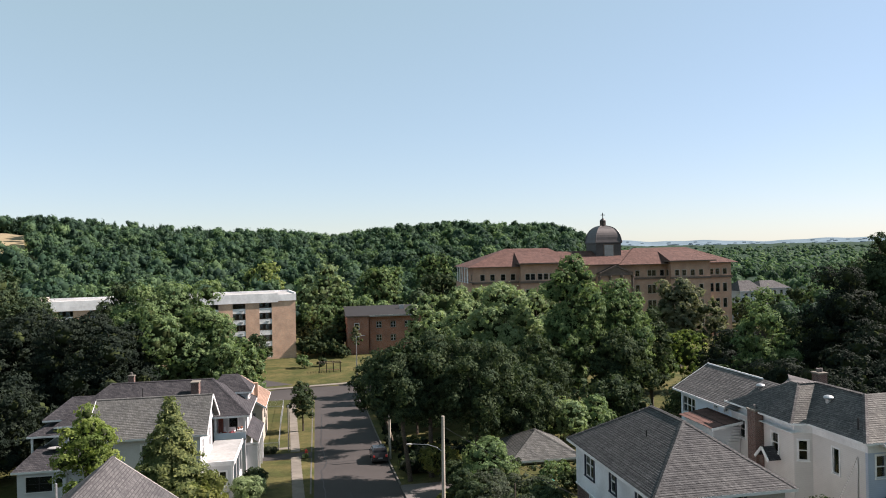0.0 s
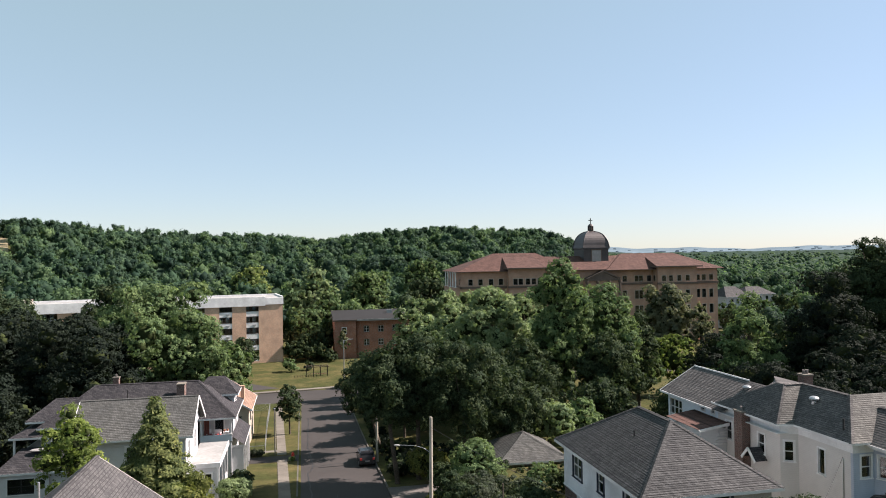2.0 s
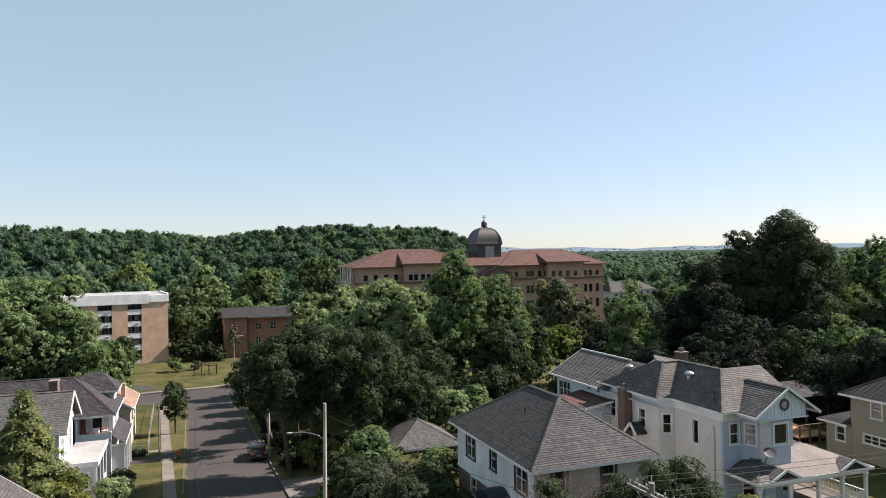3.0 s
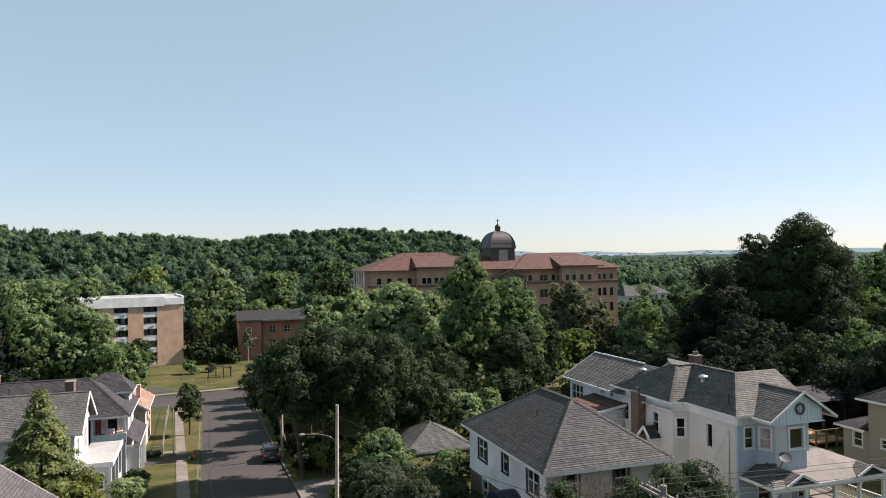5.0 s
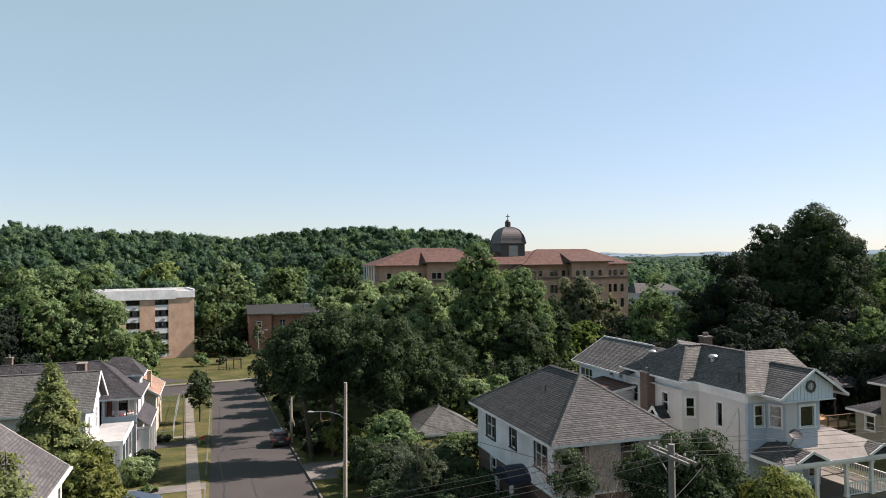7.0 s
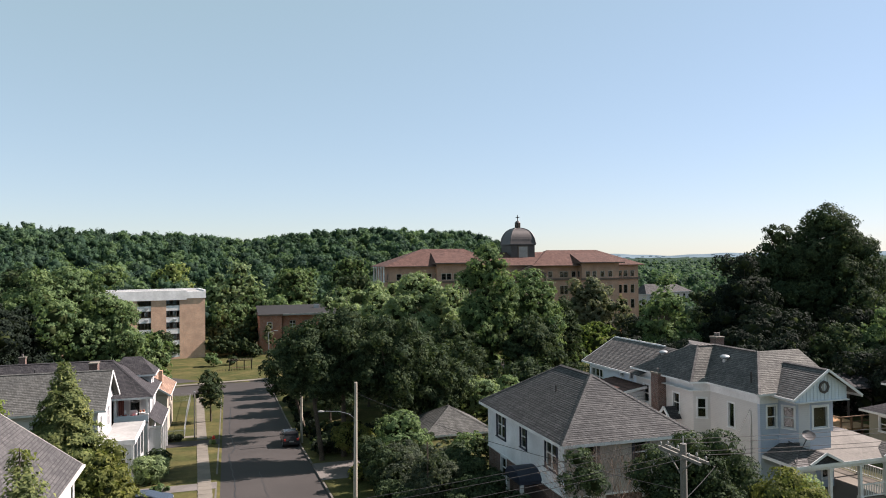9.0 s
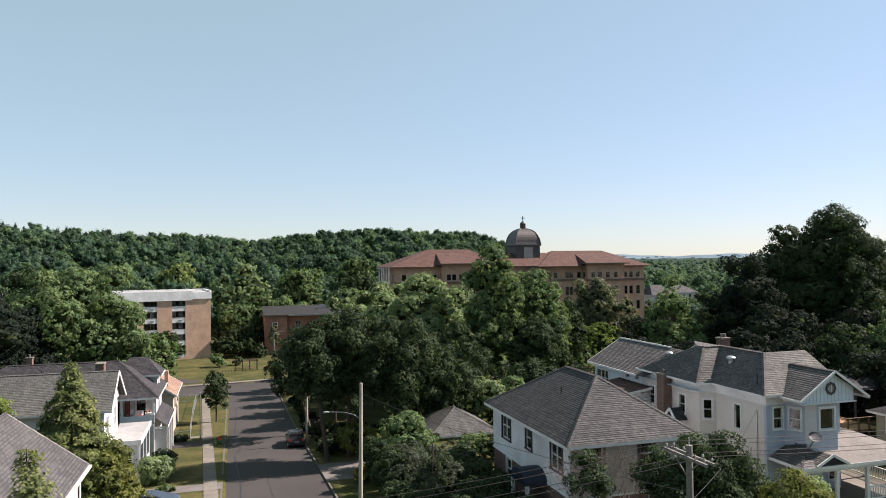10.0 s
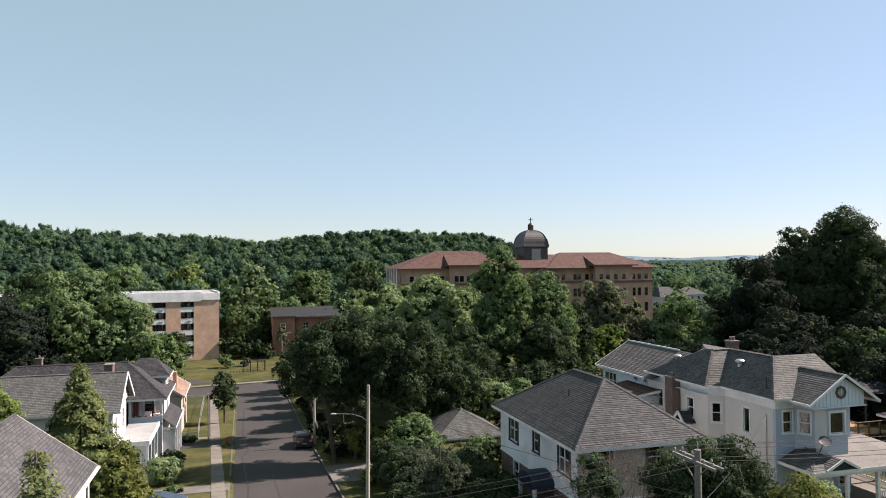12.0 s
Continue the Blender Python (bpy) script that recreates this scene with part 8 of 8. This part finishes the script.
# ---- fences and garden pieces ----
def link_fence(pts, h, label):
    f = thing("chain_link_fence", label, "fence", pts[0][0], pts[0][1], lz(*pts[0]))
    rail = bmesh.new()
    for (xa, ya), (xb, yb) in zip(pts, pts[1:]):
        n = max(1, int(math.hypot(xb - xa, yb - ya) / 2.6))
        q = [(xa + (xb - xa) * i / n, ya + (yb - ya) * i / n) for i in range(n + 1)]
        for x, y in q:
            bm = bmesh.new()
            beam(bm, (x, y, lz(x, y) - 0.2), (x, y, lz(x, y) + h), 0.028, 0.028, 6)
            part("post", bm, METAL, f)
        for u, v in zip(q, q[1:]):
            for k in (h - 0.03, 0.08):
                beam(rail, (*u, lz(*u) + k), (*v, lz(*v) + k), 0.025, 0.025, 5)
            m = int(math.hypot(v[0] - u[0], v[1] - u[1]) / 0.16)
            for i in range(m):
                for d in (-1, 1):
                    s0, s1 = i / m, min(1, max(0, (i + d * 4) / m))
                    p = (u[0] + (v[0] - u[0]) * s0, u[1] + (v[1] - u[1]) * s0)
                    r = (u[0] + (v[0] - u[0]) * s1, u[1] + (v[1] - u[1]) * s1)
                    bar(rail, (*p, lz(*p) + 0.08), (*r, lz(*r) + h - 0.03), 0.006, 0.006)
    part("mesh_and_rails", rail, METAL, f)


link_fence([(-5.0, 92.3), (-5.6, 110), (-5.9, 127), (-13, 128.5)], 1.25, "grey chain-link fence round the corner lawn")
link_fence([(-5.0, 92.3), (-10, 92.3)], 1.1, "grey chain-link fence beside the garden path")

gp = lz(3, 167)
per = thing("pergola", "dark open timber shelter on the apartment lawn", "shelter", 3, 167, gp)
for x in (0.6, 2.2, 3.8, 5.4):
    part("post", boxes((x - 0.08, x + 0.08, 166.5, 166.66, gp - 0.3, gp + 2.1)), BARK, per)
    part("post", boxes((x - 0.08, x + 0.08, 168.8, 168.96, gp - 0.3, gp + 2.1)), BARK, per)
for y in (166.5, 168.8):
    part("beam", boxes((0.3, 5.7, y, y + 0.14, gp + 2.1, gp + 2.24)), BARK, per)
for k in range(9):
    part("rafter", boxes((0.5 + 0.62 * k, 0.58 + 0.62 * k, 166.2, 169.2, gp + 2.24, gp + 2.34)), BARK, per)
part("bench", boxes((0.8, 5.2, 167.4, 167.9, gp + 0.42, gp + 0.5)), BROWN, per)

# drive of the apartment block
bm = bmesh.new()
v = [bm.verts.new((x, y, lz(x, y) + 0.03)) for x, y in ((-30, 153.5), (-14, 150.2), (-5, 152.2), (-13, 162), (-34, 168))]
bm.faces.new(v)
tagged(new("apartment_drive", mesh_of("apartment_drive", bm, ASPHALT)), "dark asphalt drive to the apartment block", "driveway", kind="structure")

# dark hedge roots and a garden tarpaulin
tp = thing("garden_tarpaulin", "small teal tarpaulin heap between the bushes", "tarpaulin", 18.6, 57.0, lz(18.6, 57.0))
bm = bmesh.new()
bmesh.ops.create_icosphere(bm, subdivisions=3, radius=0.5)
for v in bm.verts:
    v.co *= 1 + 0.25 * noise.noise(v.co * 4)
    v.co.z = max(v.co.z * 0.6, -0.05)
bmesh.ops.translate(bm, vec=(18.8, 56.3, 0.9), verts=bm.verts)
part("sheet", bm, plain("teal_plastic", (0.02, 0.22, 0.16), (0.04, 0.34, 0.26), 6, 0.4), tp)

# bare bush before the stucco house
bb = thing("bare_bush", "leafless twiggy bush before the stucco house", "bush", 20.1, 34.4, lz(20.1, 34.4))
bm = bmesh.new()
rb = random.Random(21)


def twig(p, d, ln, r, depth):
    q = p + d * ln
    beam(bm, p, q, r, r * 0.6, 5)
    if depth:
        for k in range(3):
            e = (d + Vector((rb.uniform(-0.6, 0.6), rb.uniform(-0.6, 0.6), rb.uniform(-0.1, 0.5)))).normalized()
            twig(q, e, ln * rb.uniform(0.6, 0.85), r * 0.6, depth - 1)


for k in range(9):
    d = Vector((rb.uniform(-0.5, 0.5), rb.uniform(-0.5, 0.5), 1)).normalized()
    twig(Vector((20.1 + rb.uniform(-0.7, 0.7), 34.4 + rb.uniform(-0.5, 0.5), 0.1)), d, 2.2, 0.035, 4)
part("branchwork", bm, plain("grey_brown_twig", (0.10, 0.075, 0.06), (0.18, 0.14, 0.11), 8, 0.9), bb)
